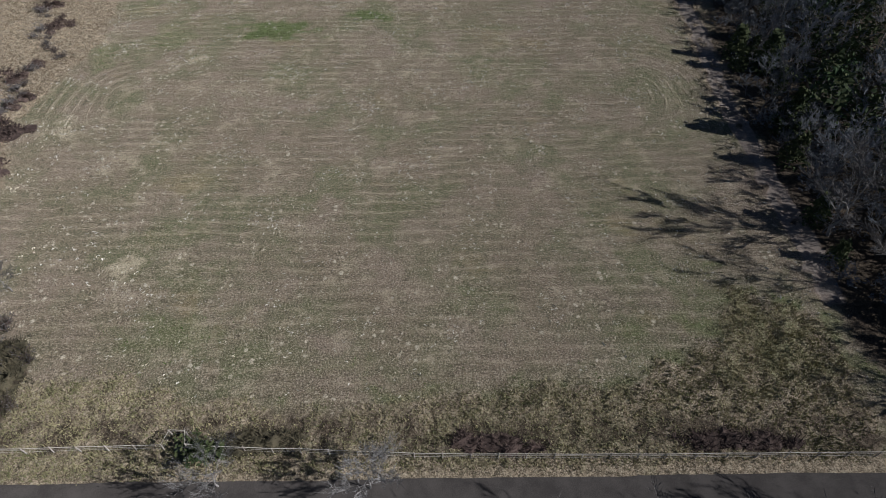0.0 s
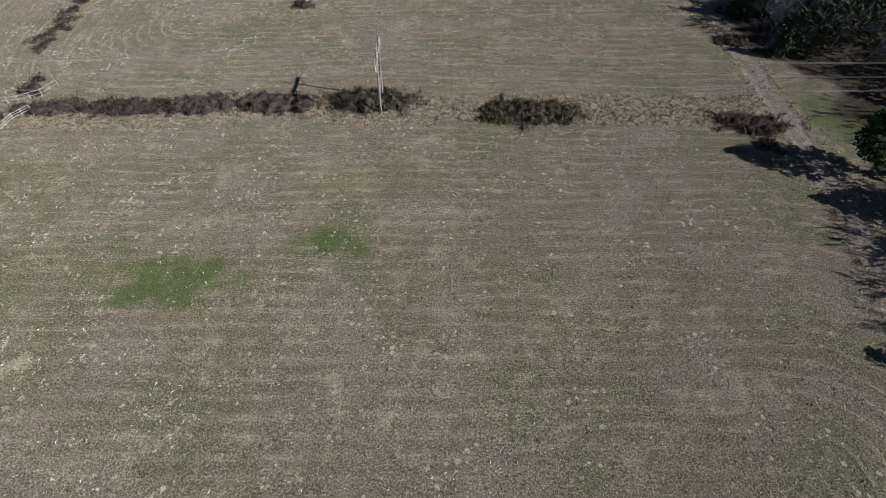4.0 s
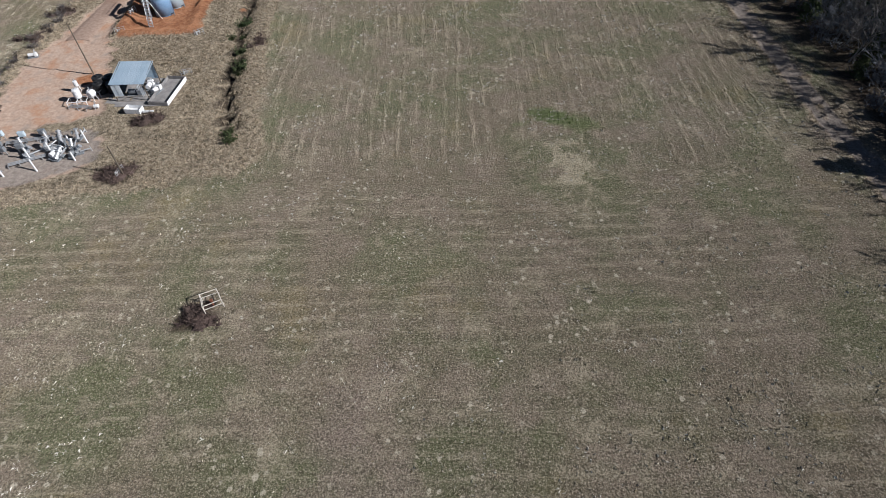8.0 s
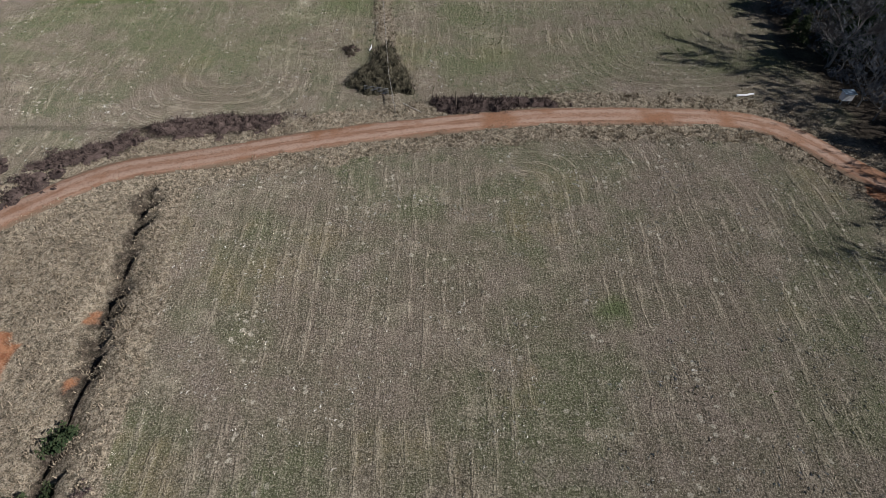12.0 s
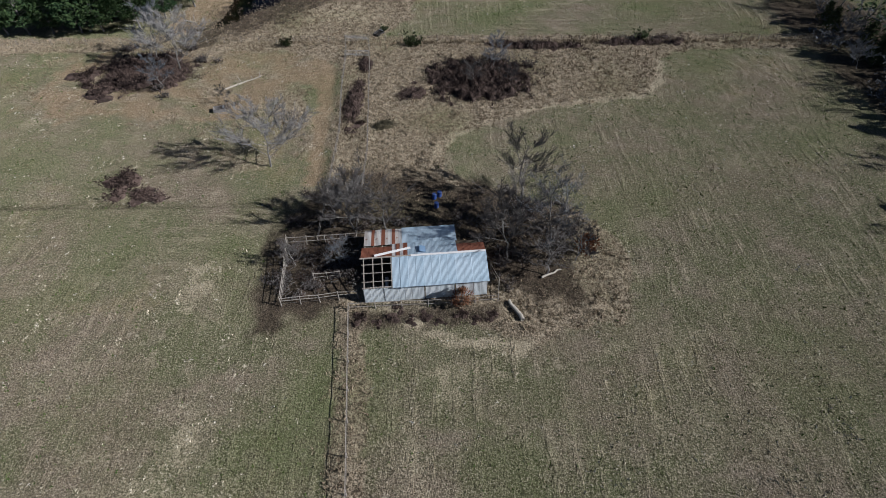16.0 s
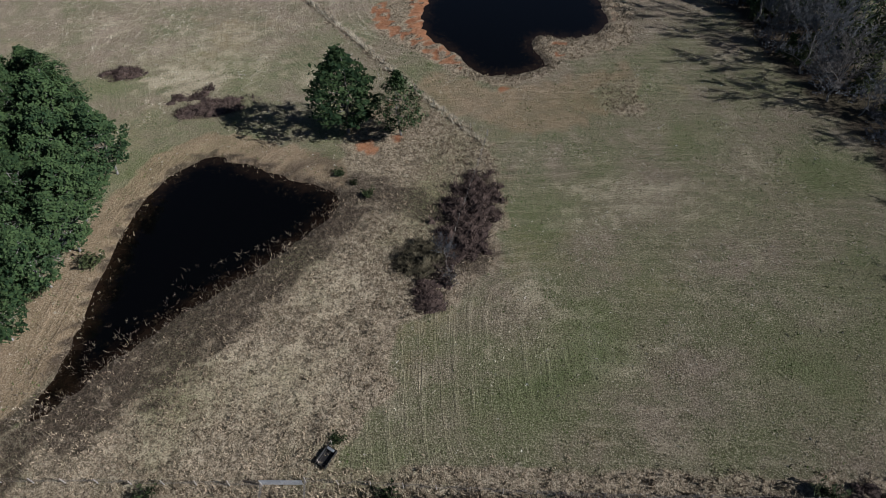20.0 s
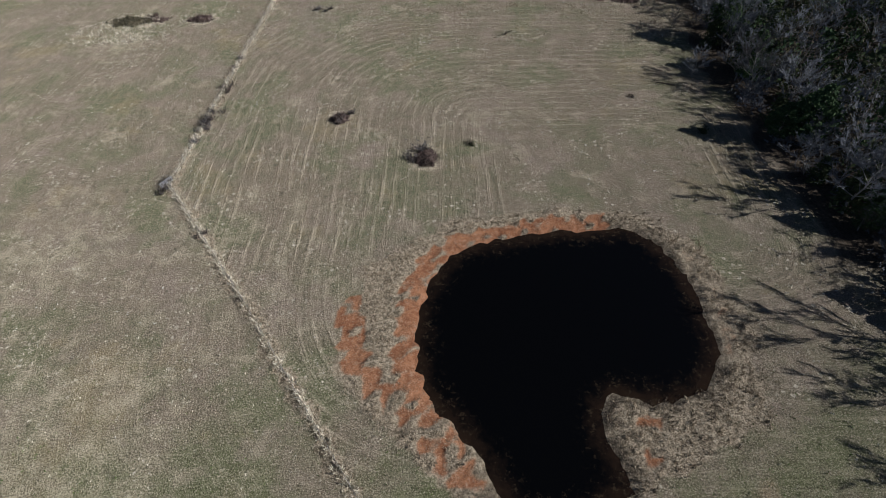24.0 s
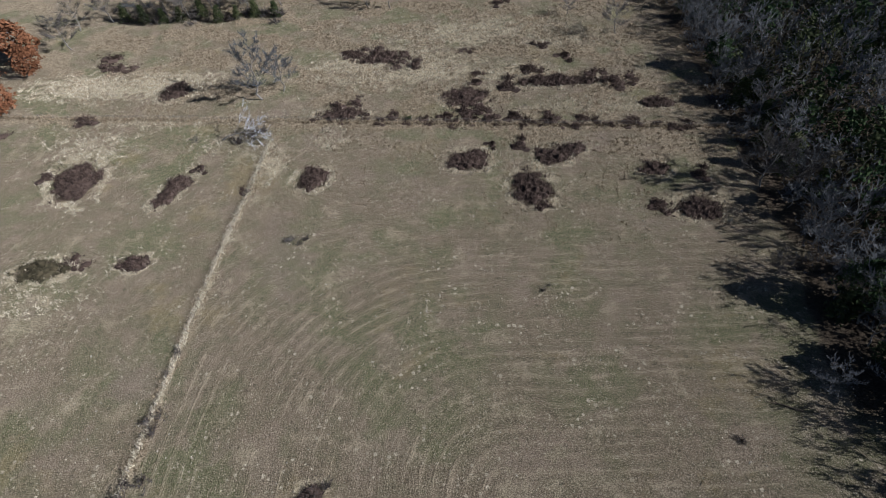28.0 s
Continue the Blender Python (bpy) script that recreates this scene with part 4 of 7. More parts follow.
# ---- trees ----
def tube(verts, faces, a, b, r1, r2, n, bend=None):
    """A tapered n-sided limb from a to b, with one bent middle ring."""
    a, b = Vector(a), Vector(b)
    d = (b - a).normalized()
    u = d.orthogonal().normalized()
    w = d.cross(u)
    rings = [(a, r1), ((a + b) / 2 + bend, (r1 + r2) / 2), (b, r2)] if bend is not None else [(a, r1), (b, r2)]
    o = len(verts)
    for c, r in rings:
        for k in range(n):
            t = 6.2832 * k / n
            verts.append(c + (u * math.cos(t) + w * math.sin(t)) * r)
    for i in range(len(rings) - 1):
        for k in range(n):
            p, q = o + i * n + k, o + i * n + (k + 1) % n
            faces.append((p, q, q + n, p + n))


def grow(rnd, height, spread, limbs, forks, twigs, lean=0.06, low=0.28, subs=3, thick=1.0):
    """Trunk with limbs, and a crown of fine twigs, both as vertex and face lists."""
    tv, tf, cv, cf = [], [], [], []
    p, r = Vector((0, 0, -0.3)), height * 0.017
    trunk = [(p.copy(), r)]
    for i in range(6):
        q = p + Vector((rnd.uniform(-lean, lean), rnd.uniform(-lean, lean), 0.15)) * height * 0.95
        r2 = max(r * 0.78, 0.03)
        tube(tv, tf, p, q, r, r2, 6)
        p, r = q, r2
        trunk.append((p.copy(), r))
    for k in range(limbs):
        f = low + (1 - low) * (k + rnd.random()) / limbs
        i = min(int(f * 6), 5)
        base = trunk[i][0].lerp(trunk[i + 1][0], f * 6 - i)
        az = k * 2.4 + rnd.uniform(-0.5, 0.5)
        ln = spread * (1.15 - 0.7 * f) * rnd.uniform(0.75, 1.2)
        up = 0.35 + 0.75 * f
        tip = base + Vector((math.cos(az), math.sin(az), up + rnd.uniform(-0.15, 0.2))) * ln
        rl = trunk[i][1] * 0.5
        bend = Vector((rnd.uniform(-1, 1), rnd.uniform(-1, 1), rnd.uniform(0.2, 0.9))) * ln * 0.08
        tube(tv, tf, base, tip, rl, rl * 0.35, 3, bend)
        for j in range(forks):
            g = 0.3 + 0.7 * (j + rnd.random()) / forks
            b2 = base.lerp(tip, g) + bend * (1 - abs(2 * g - 1))
            dr = Vector((rnd.uniform(-1, 1), rnd.uniform(-1, 1), rnd.uniform(-0.1, 0.9))) * 0.7 + (tip - base).normalized() * 0.6
            l2 = ln * rnd.uniform(0.3, 0.55)
            t2 = b2 + dr * l2
            tube(tv, tf, b2, t2, rl * 0.34, rl * 0.12, 3)
            for m in range(twigs):
                h = 0.2 + 0.8 * rnd.random()
                b3 = b2.lerp(t2, h)
                d3 = Vector((rnd.uniform(-1, 1), rnd.uniform(-1, 1), rnd.uniform(-0.3, 1.0))) * 0.6 + dr * 0.6
                l3 = l2 * rnd.uniform(0.4, 0.85)
                t3 = b3 + d3 * l3
                o = len(cv)
                w = d3.orthogonal().normalized() * 0.045 * thick
                cv += [b3 - w, b3 + w, t3]
                cf.append((o, o + 1, o + 2))
                for s in range(subs):
                    b4 = b3.lerp(t3, 0.3 + 0.7 * rnd.random())
                    d4 = d3 * 0.5 + Vector((rnd.uniform(-1, 1), rnd.uniform(-1, 1), rnd.uniform(-0.4, 0.9))) * 0.6
                    t4 = b4 + d4 * l3 * rnd.uniform(0.4, 0.8)
                    o = len(cv)
                    w = d4.orthogonal().normalized() * 0.034 * thick
                    cv += [b4 - w, b4 + w, t4]
                    cf.append((o, o + 1, o + 2))
    return tv, tf, cv, cf


def clumps(rnd, centres, size, leaves, verts, faces, flat=0.6):
    """Leaf sprays: crossed small quads round each centre."""
    for c in centres:
        for _ in range(leaves):
            p = Vector(c) + Vector((rnd.gauss(0, 0.45), rnd.gauss(0, 0.45), rnd.gauss(0, 0.35 * flat))) * size
            a = Vector((rnd.uniform(-1, 1), rnd.uniform(-1, 1), rnd.uniform(-0.6, 0.8))).normalized() * size * rnd.uniform(0.3, 0.55)
            b = a.orthogonal().normalized() * size * rnd.uniform(0.14, 0.3)
            o = len(verts)
            verts += [p - a, p + b * 0.8, p + a, p - b]
            faces.append((o, o + 1, o + 2, o + 3))


def tree_proto(name, data, label, category, twig=None):
    tv, tf, cv, cf = data
    root = tagged(new(name), label, category)
    for n, v, f, m in (("trunk", tv, tf, BARK), ("crown", cv, cf, twig or TWIG)):
        ob = new(n, mesh_of(n, v, f, m))
        ob.parent = root
    return root


def pine_data(rnd, height, spread, count, leaves=7, low=0.2, taper=1.0, round_top=False, leaf=1.3):
    tv, tf, cv, cf = [], [], [], []
    p, r = Vector((0, 0, -0.3)), height * 0.016
    for i in range(5):
        q = p + Vector((rnd.uniform(-0.03, 0.03), rnd.uniform(-0.03, 0.03), 0.19)) * height
        tube(tv, tf, p, q, r, r * 0.72, 6)
        p, r = q, r * 0.72
    cs = []
    for k in range(count):
        f = low + (1 - low) * (k + rnd.random()) / count
        wide = spread * (math.sin(math.pi * min(1, 0.18 + 0.86 * (f - low) / (1 - low))) if round_top else (1 - ((f - low) / (1 - low)) ** 1.3) * taper + 0.08)
        az, d = rnd.random() * 6.283, wide * math.sqrt(rnd.uniform(0.15, 1.0)) * rnd.uniform(0.8, 1.12)
        c = Vector((math.cos(az) * d, math.sin(az) * d, f * height * 0.97))
        cs.append(c)
        if k % 5 == 0:
            tube(tv, tf, (0, 0, max(c.z - d * 0.3, 0.3)), c, 0.05, 0.015, 3)
    clumps(rnd, cs, leaf * (height / 12) ** 0.5, leaves, cv, cf)
    return tv, tf, cv, cf


rnd = random.Random(11)
BARE = [tree_proto("bare_tree", grow(rnd, h, s, l, fk, tw, subs=2, thick=1.35), "leafless grey deciduous tree at the wood edge", "tree") for h, s, l, fk, tw in
        ((12.5, 5.2, 11, 7, 8), (11.5, 4.8, 11, 7, 8), (14, 5.4, 11, 7, 8), (9.5, 4.6, 10, 7, 8), (12, 4.4, 11, 7, 8))]
LONE = [tree_proto("bare_tree", grow(rnd, h, s, 13, 8, 9, low=0.2, subs=5), "leafless grey tree standing alone in dry grass", "tree", w) for h, s, w in ((13, 5.6, DARKTWIG), (12, 5.0, DARKTWIG), (14, 5.2, TWIG))]
PALETREE = tree_proto("bare_tree", grow(rnd, 10, 5.2, 15, 8, 8, low=0.2, subs=5, thick=0.85), "leafless tree with a round crown of pale grey twigs", "tree", PALETWIG)
PINE = [tree_proto("pine_tree", pine_data(rnd, h, s, n, 15, round_top=True, leaf=0.74), "dark green pine with a dense needled crown", "tree", NEEDLE) for h, s, n in ((13, 4.6, 270), (11, 4.2, 250), (13.5, 5.0, 300))]
DEEP = [tree_proto("bare_tree", grow(rnd, h, s, 8, 4, 4, low=0.22, subs=2, thick=2.2), "leafless grey tree", "tree") for h, s in ((11.5, 5.0), (10, 4.6), (9, 4.2))]
DEEP += [tree_proto("cedar_tree", pine_data(rnd, h, s, 60, 4, 0.1, round_top=rt_), "evergreen", "tree", m) for h, s, rt_, m in ((8, 3.6, True, OLIVE), (9.5, 3.4, False, CEDAR), (10, 4.2, True, CEDAR), (10.5, 4.4, True, NEEDLE))]
CEDARS = [tree_proto("cedar_tree", pine_data(rnd, h, s, n, 7, 0.04), "dull olive evergreen cedar among bare trees", "tree", CEDAR) for h, s, n in ((8, 2.6, 110), (10, 3.2, 130))]
RUSSET_TREE = tree_proto("russet_tree", pine_data(rnd, 8, 3.6, 150, 7, 0.15, round_top=True), "oak holding its dead russet leaves", "tree", RUSSET)


def mound(rnd, verts, faces, x, y, radius, height):
    """A lumpy low dome of matted stems."""
    rings, n, o = (1.0, 0.72, 0.4), 11, len(verts)
    for k, q in enumerate(rings):
        for i in range(n):
            t, g = 6.2832 * i / n, q * rnd.uniform(0.78, 1.15)
            verts.append(Vector((x + math.cos(t) * radius * g, y + math.sin(t) * radius * g, -0.12 if k == 0 else height * (0.55, 0.9)[k - 1] * rnd.uniform(0.7, 1.25))))
    verts.append(Vector((x, y, height * rnd.uniform(0.8, 1.1))))
    for k in range(2):
        for i in range(n):
            a, b = o + k * n + i, o + k * n + (i + 1) % n
            faces.append((a, b, b + n, a + n))
    for i in range(n):
        faces.append((o + 2 * n + i, o + 2 * n + (i + 1) % n, o + 3 * n))


def bush_data(rnd, radius, height, canes, leafy=0, lobes=5, matted=0.0):
    """A thicket of arching canes in uneven lobes, some with leaves."""
    tv, tf, cv, cf = [], [], [], []
    spots = [(rnd.gauss(0, 0.5) * radius, rnd.gauss(0, 0.32) * radius, rnd.uniform(0.35, 0.75) * radius, rnd.uniform(0.6, 1.1)) for _ in range(lobes)]
    if matted:
        for lx, ly, lr, lh in spots:
            mound(rnd, tv, tf, lx, ly, lr * 0.75, height * lh * matted)
    for _ in range(canes):
        lx, ly, lr, lh = rnd.choice(spots)
        az, d = rnd.random() * 6.283, lr * abs(rnd.gauss(0, 0.6))
        a = Vector((lx + math.cos(az) * d, ly + math.sin(az) * d, -0.1))
        h = height * lh * (1 - 0.5 * min(1, d / lr)) * rnd.uniform(0.5, 1.15)
        tip = a + Vector((rnd.uniform(-0.9, 0.9), rnd.uniform(-0.9, 0.9), 1.0)) * h
        tube(tv, tf, a, tip, 0.03, 0.01, 3)
        for _ in range(5):
            b4 = a.lerp(tip, 0.25 + 0.75 * rnd.random())
            t4 = b4 + Vector((rnd.uniform(-1, 1), rnd.uniform(-1, 1), rnd.uniform(-0.4, 0.6))) * max(h * 0.4, 0.35)
            w = (t4 - b4).orthogonal().normalized() * 0.055
            o = len(cv)
            cv += [b4 - w, b4 + w, t4]
            cf.append((o, o + 1, o + 2))
        if leafy:
            clumps(rnd, [tip, a.lerp(tip, 0.6)], 0.42, leafy, cv, cf)
    return tv, tf, cv, cf


def bush_proto(name, data, label, twig):
    tv, tf, cv, cf = data
    root = tagged(new(name), label, "bush")
    for n, v, f, m in (("cane_tangle", tv, tf, BRAMBLE), ("foliage", cv, cf, twig)):
        ob = tagged(new(n, mesh_of(n, v, f, m)), kind="stuff")
        ob.parent = root
    return root


UNDERGROWTH = bush_proto("undergrowth", bush_data(rnd, 3.0, 2.6, 34, 3, 6), "dark tangled undergrowth in the wood", TWIG)
BRAMBLES = [bush_proto("bramble_thicket", bush_data(rnd, 3.3, 1.3, 78, 3, 7, 0.2), "dark purplish-brown bramble thicket in dry grass", BRAMBLE) for _ in range(3)]
GREYBUSH = [bush_proto("bare_shrub", bush_data(rnd, 1.7, 2.1, 60, 0, 3), "leafless grey-brown shrub in dry grass", DARKTWIG) for _ in range(2)]
GREENBUSH = bush_proto("evergreen_shrub", bush_data(rnd, 0.7, 1.5, 26, 5, 2), "small dark green evergreen shrub by a ditch", CEDAR)
BUSHY = bush_proto("olive_thicket", bush_data(rnd, 3.2, 1.6, 80, 3, 5, 0.22), "low olive-brown thicket along the fence row", OLIVE)
used, MATTED = set(), [*BRAMBLES, BUSHY]


def plant(proto, x, y, scale=1.0, turn=None, label="", group="", sink=0.0):
    """Puts a tree or bush on the ground; the first use moves the model itself."""
    if proto in MATTED and any(thicket_field(x, y, row) < 1.2 for row in THICKETS):
        return None
    m = pose(x, y, gz(x, y) - sink, 0, 0, random.uniform(0, 360) if turn is None else turn) @ Matrix.Diagonal((scale, scale, scale * random.uniform(0.92, 1.08), 1))
    if proto in used:
        ob = copy_thing(proto, Matrix.Identity(4))
        ob.matrix_world = m
    else:
        used.add(proto)
        ob = proto
        ob.matrix_world = m
    return tagged(ob, label, "", group)


random.seed(21)
far_wood = {}
y = 34.0
while y < 800:
    x0 = tree_edge(y)
    hedge = 440 < y < 532
    for depth in range(3 if hedge else 9 if y < 620 else 20):
        x = x0 + 1.6 + depth * 3.9 + random.uniform(-1.8, 1.8)
        yy = y + random.uniform(-2.4, 2.4)
        if yy < 62:
            x += 2.5
        if 150 < yy < 184 and x < 86 or random.random() < 0.02:
            continue
        k = random.random()
        if depth == 0 and 330 < yy < 520 and k > 0.7:
            continue
        if depth < 2:
            k = random.random()
            proto = random.choice(PINE) if k < 0.05 else random.choice(CEDARS) if k < 0.3 else random.choice(BARE)
            plant(proto, x, yy, random.uniform(0.42, 0.7) if hedge else (random.uniform(0.38, 0.62) if depth == 0 else random.uniform(0.55, 0.8)) if yy < 155 or 340 < yy < 440 else random.uniform(0.5, 0.8) if depth == 0 else random.uniform(0.7, 1.0), group="wood edge trees")
        else:
            proto = random.choice(DEEP[:3]) if k < 0.5 else random.choice(DEEP[3:])
            far_wood.setdefault(proto, []).append((x, yy, random.uniform(0.75, 1.2), random.uniform(0, 6.283)))
        if random.random() < (0.8 if depth < 2 else 0.4 if depth < 6 else 0):
            far_wood.setdefault(UNDERGROWTH, []).append((x + random.uniform(-1.5, 3), yy + random.uniform(-3, 3), random.uniform(0.7, 1.3), random.uniform(0, 6.283)))
    y += 4.6


def joined(name, proto_places, label, category):
    """One mesh out of many turned and scaled copies of plant models."""
    groups = {}
    for proto, places in proto_places.items():
        for ob in proto.children:
            me = ob.data
            co = np.empty(len(me.vertices) * 3, np.float32)
            me.vertices.foreach_get("co", co)
            co = co.reshape(-1, 3)
            loops = np.empty(len(me.loops), np.int32)
            me.loops.foreach_get("vertex_index", loops)
            starts = np.empty(len(me.polygons), np.int32)
            me.polygons.foreach_get("loop_start", starts)
            g = groups.setdefault(me.materials[0], [[], [], [], 0, 0])
            for x, yy, s, a in places:
                c, n = math.cos(a) * s, math.sin(a) * s
                rot = np.array([[c, -n, 0], [n, c, 0], [0, 0, s]], np.float32)
                g[0].append(co @ rot.T + np.array([x, yy, gz(x, yy)], np.float32))
                g[1].append(loops + g[3])
                g[2].append(starts + g[4])
                g[3] += len(co)
                g[4] += len(loops)
    for m, (cos, lps, sts, nv, nl) in groups.items():
        me = bpy.data.meshes.new(name)
        me.vertices.add(nv)
        me.vertices.foreach_set("co", np.concatenate(cos).ravel())
        me.loops.add(nl)
        me.loops.foreach_set("vertex_index", np.concatenate(lps))
        sts = np.concatenate(sts)
        me.polygons.add(len(sts))
        me.polygons.foreach_set("loop_start", sts)
        me.update(calc_edges=True)
        me.materials.append(m)
        tagged(new(name, me), label, category, kind="stuff")


joined("far_wood", far_wood, "dense winter wood of bare grey trees and evergreens", "wood")
for root in (UNDERGROWTH, *DEEP):
    for ob in (*root.children, root):
        bpy.data.objects.remove(ob)

# single trees and the pine stand
random.seed(5)
for i in range(11):
    for j in range(6):
        x, yy = -57.0 - j * 5.6 + random.uniform(-1.5, 1.5) - max(0, 470 - 452 - i * 7) * 0.5, 455 + i * 6.4 + random.uniform(-1.5, 1.5)
        if yy > 505 and x > -62 - (yy - 505) * 0.9:
            continue
        plant(random.choice(PINE), x, yy, random.uniform(0.8, 1.05), label="dark green pine in a dense stand beside the pond", group="pine stand")
plant(PINE[2], -20.2, 510, 1.28, label="large dark green pine on the bank between ponds")
plant(PINE[0], -10.8, 509, 1.0, label="smaller dark green pine on the bank between ponds")
plant(PINE[0], 68, 151.5, 0.95, label="tall pine with a bare lower trunk beside the track")
for x, yy, s in ((-28.1, 408.2, 1.0), (-14.5, 396, 0.62), (-51.5, 438, 0.95), (-19.7, 34.6, 0.6), (-4.8, 34, 0.55)):
    plant(PALETREE, x, yy, s)
for x, yy, s in ((8.5, 400.5, 0.85), (-14, 394.5, 0.75), (-9.5, 394, 0.6), (11, 391, 0.8), (13.5, 394, 0.62), (6.5, 393, 0.75), (10, 386, 0.62), (5.6, 388.4, 0.72), (14, 388.5, 0.5), (-56, 441, 0.75), (-66, 392, 0.8), (-72, 394, 0.85), (-77, 396, 0.7),
                 (-52.5, 431, 0.45), (-39.5, 425.5, 0.25), (-17, 397, 0.5), (-49.5, 50, 0.4), (-52, 60, 0.4), (7, 437, 0.42), (2.5, 431, 0.35), (9.5, 431, 0.32), (-3, 480, 0.32), (-57, 479.5, 0.4), (-49.5, 712, 0.75), (-122, 752, 0.8), (42, 735, 0.75), (-88, 757, 0.9), (-96, 758, 1.0), (-79, 759, 0.9), (-104, 759, 0.9), (-70, 761, 0.9), (-60, 764, 0.9), (-92, 763, 1.0), (-83, 764, 1.0), (-74, 766, 1.0), (-99, 765, 1.0), (-24, 758, 0.8), (-31, 759, 0.7), (-113, 757, 0.8), (30, 748, 0.5), (-20.5, 388, 0.3), (-15, 388, 0.32), (-66, 690, 0.2), (50.5, 622, 0.5), (52, 645, 0.45)):
    plant(random.choice(LONE), x, yy, s)
FALLEN = tree_proto("fallen_tree", grow(rnd, 11, 5.0, 11, 6, 5, low=0.25, subs=2, thick=1.5), "bleached blue-grey fallen dead tree beside a fence corner", "tree", BLEACHED)
FALLEN.children[0].data.materials[0] = BLEACHED
FALLEN.matrix_world = pose(-59.5, 690.5, 1.0, 0, 78, 12)
plant(LONE[2], -54.4, 708.7, 1.1)
plant(LONE[0], -119.4, 740.2, 0.9)
for i in range(26):
    x = -108 + i * 2.0 + random.uniform(-0.8, 0.8)
    plant(CEDARS[i % 2] if i % 3 == 0 else GREYBUSH[i % 2], x, 755 + random.uniform(-1.0, 4.0), random.uniform(0.5, 0.75) if i % 3 == 0 else random.uniform(1.4, 2.2))
for x, yy, s in ((-52.1, 608.5, 1.4), (-51.9, 619.2, 1.2), (-53.3, 606.1, 1.1), (-55.5, 586.2, 1.1), (-54.6, 587.6, 0.9), (-53.6, 600, 0.7), (-37.5, 657.4, 0.8), (35.4, 614.9, 0.6), (-52.4, 632, 0.6), (-45, 574.5, 0.6), (-35.4, 561, 0.5)):
    plant(random.choice(GREYBUSH), x, yy, s)
for x, yy, s in ((-124, 726, 1.1), (-131, 716, 1.2), (-131, 735, 1.5), (-122.5, 706.8, 1.25), (-129, 700, 1.1)):
    plant(RUSSET_TREE, x, yy, s)
plant(RUSSET_TREE, -0.2, 381.6, 0.36, label="small shrub with russet dead leaves against the barn wall")
plant(RUSSET_TREE, 15.5, 390, 0.4, label="pinkish-brown leafy shrub beside bare trees")
for x, yy, s in ((-33.3, 262, 0.9), (-33, 259.5, 1.2), (-36.3, 275.5, 1.0), (-35.9, 277, 1.1), (-37, 270.5, 0.8), (-34.1, 265.1, 1.1), (-30.4, 241.2, 0.9), (-29.3, 238.6, 1.0), (-32.4, 257.1, 1.0), (-35.3, 272, 0.7), (-33.2, 446.8, 1.3), (-8.1, 446.6, 1.6), (35.7, 447.6, 1.4), (-52.4, 479.5, 1.5), (-66, 395, 1.2), (-15, 493.6, 0.9), (-20.5, 498.6, 0.9), (-17.5, 496.2, 0.7), (-58, 473.5, 1.6), (-16, 697, 0.8), (46.5, 602, 1.0), (0.9, 598.2, 0.6), (-14.5, 453.6, 0.8), (-23, 38, 1.6), (-21, 37.6, 1.2), (-59.5, 385, 2.2), (-62, 389, 2.0)):
    plant(GREENBUSH, x, yy, s)
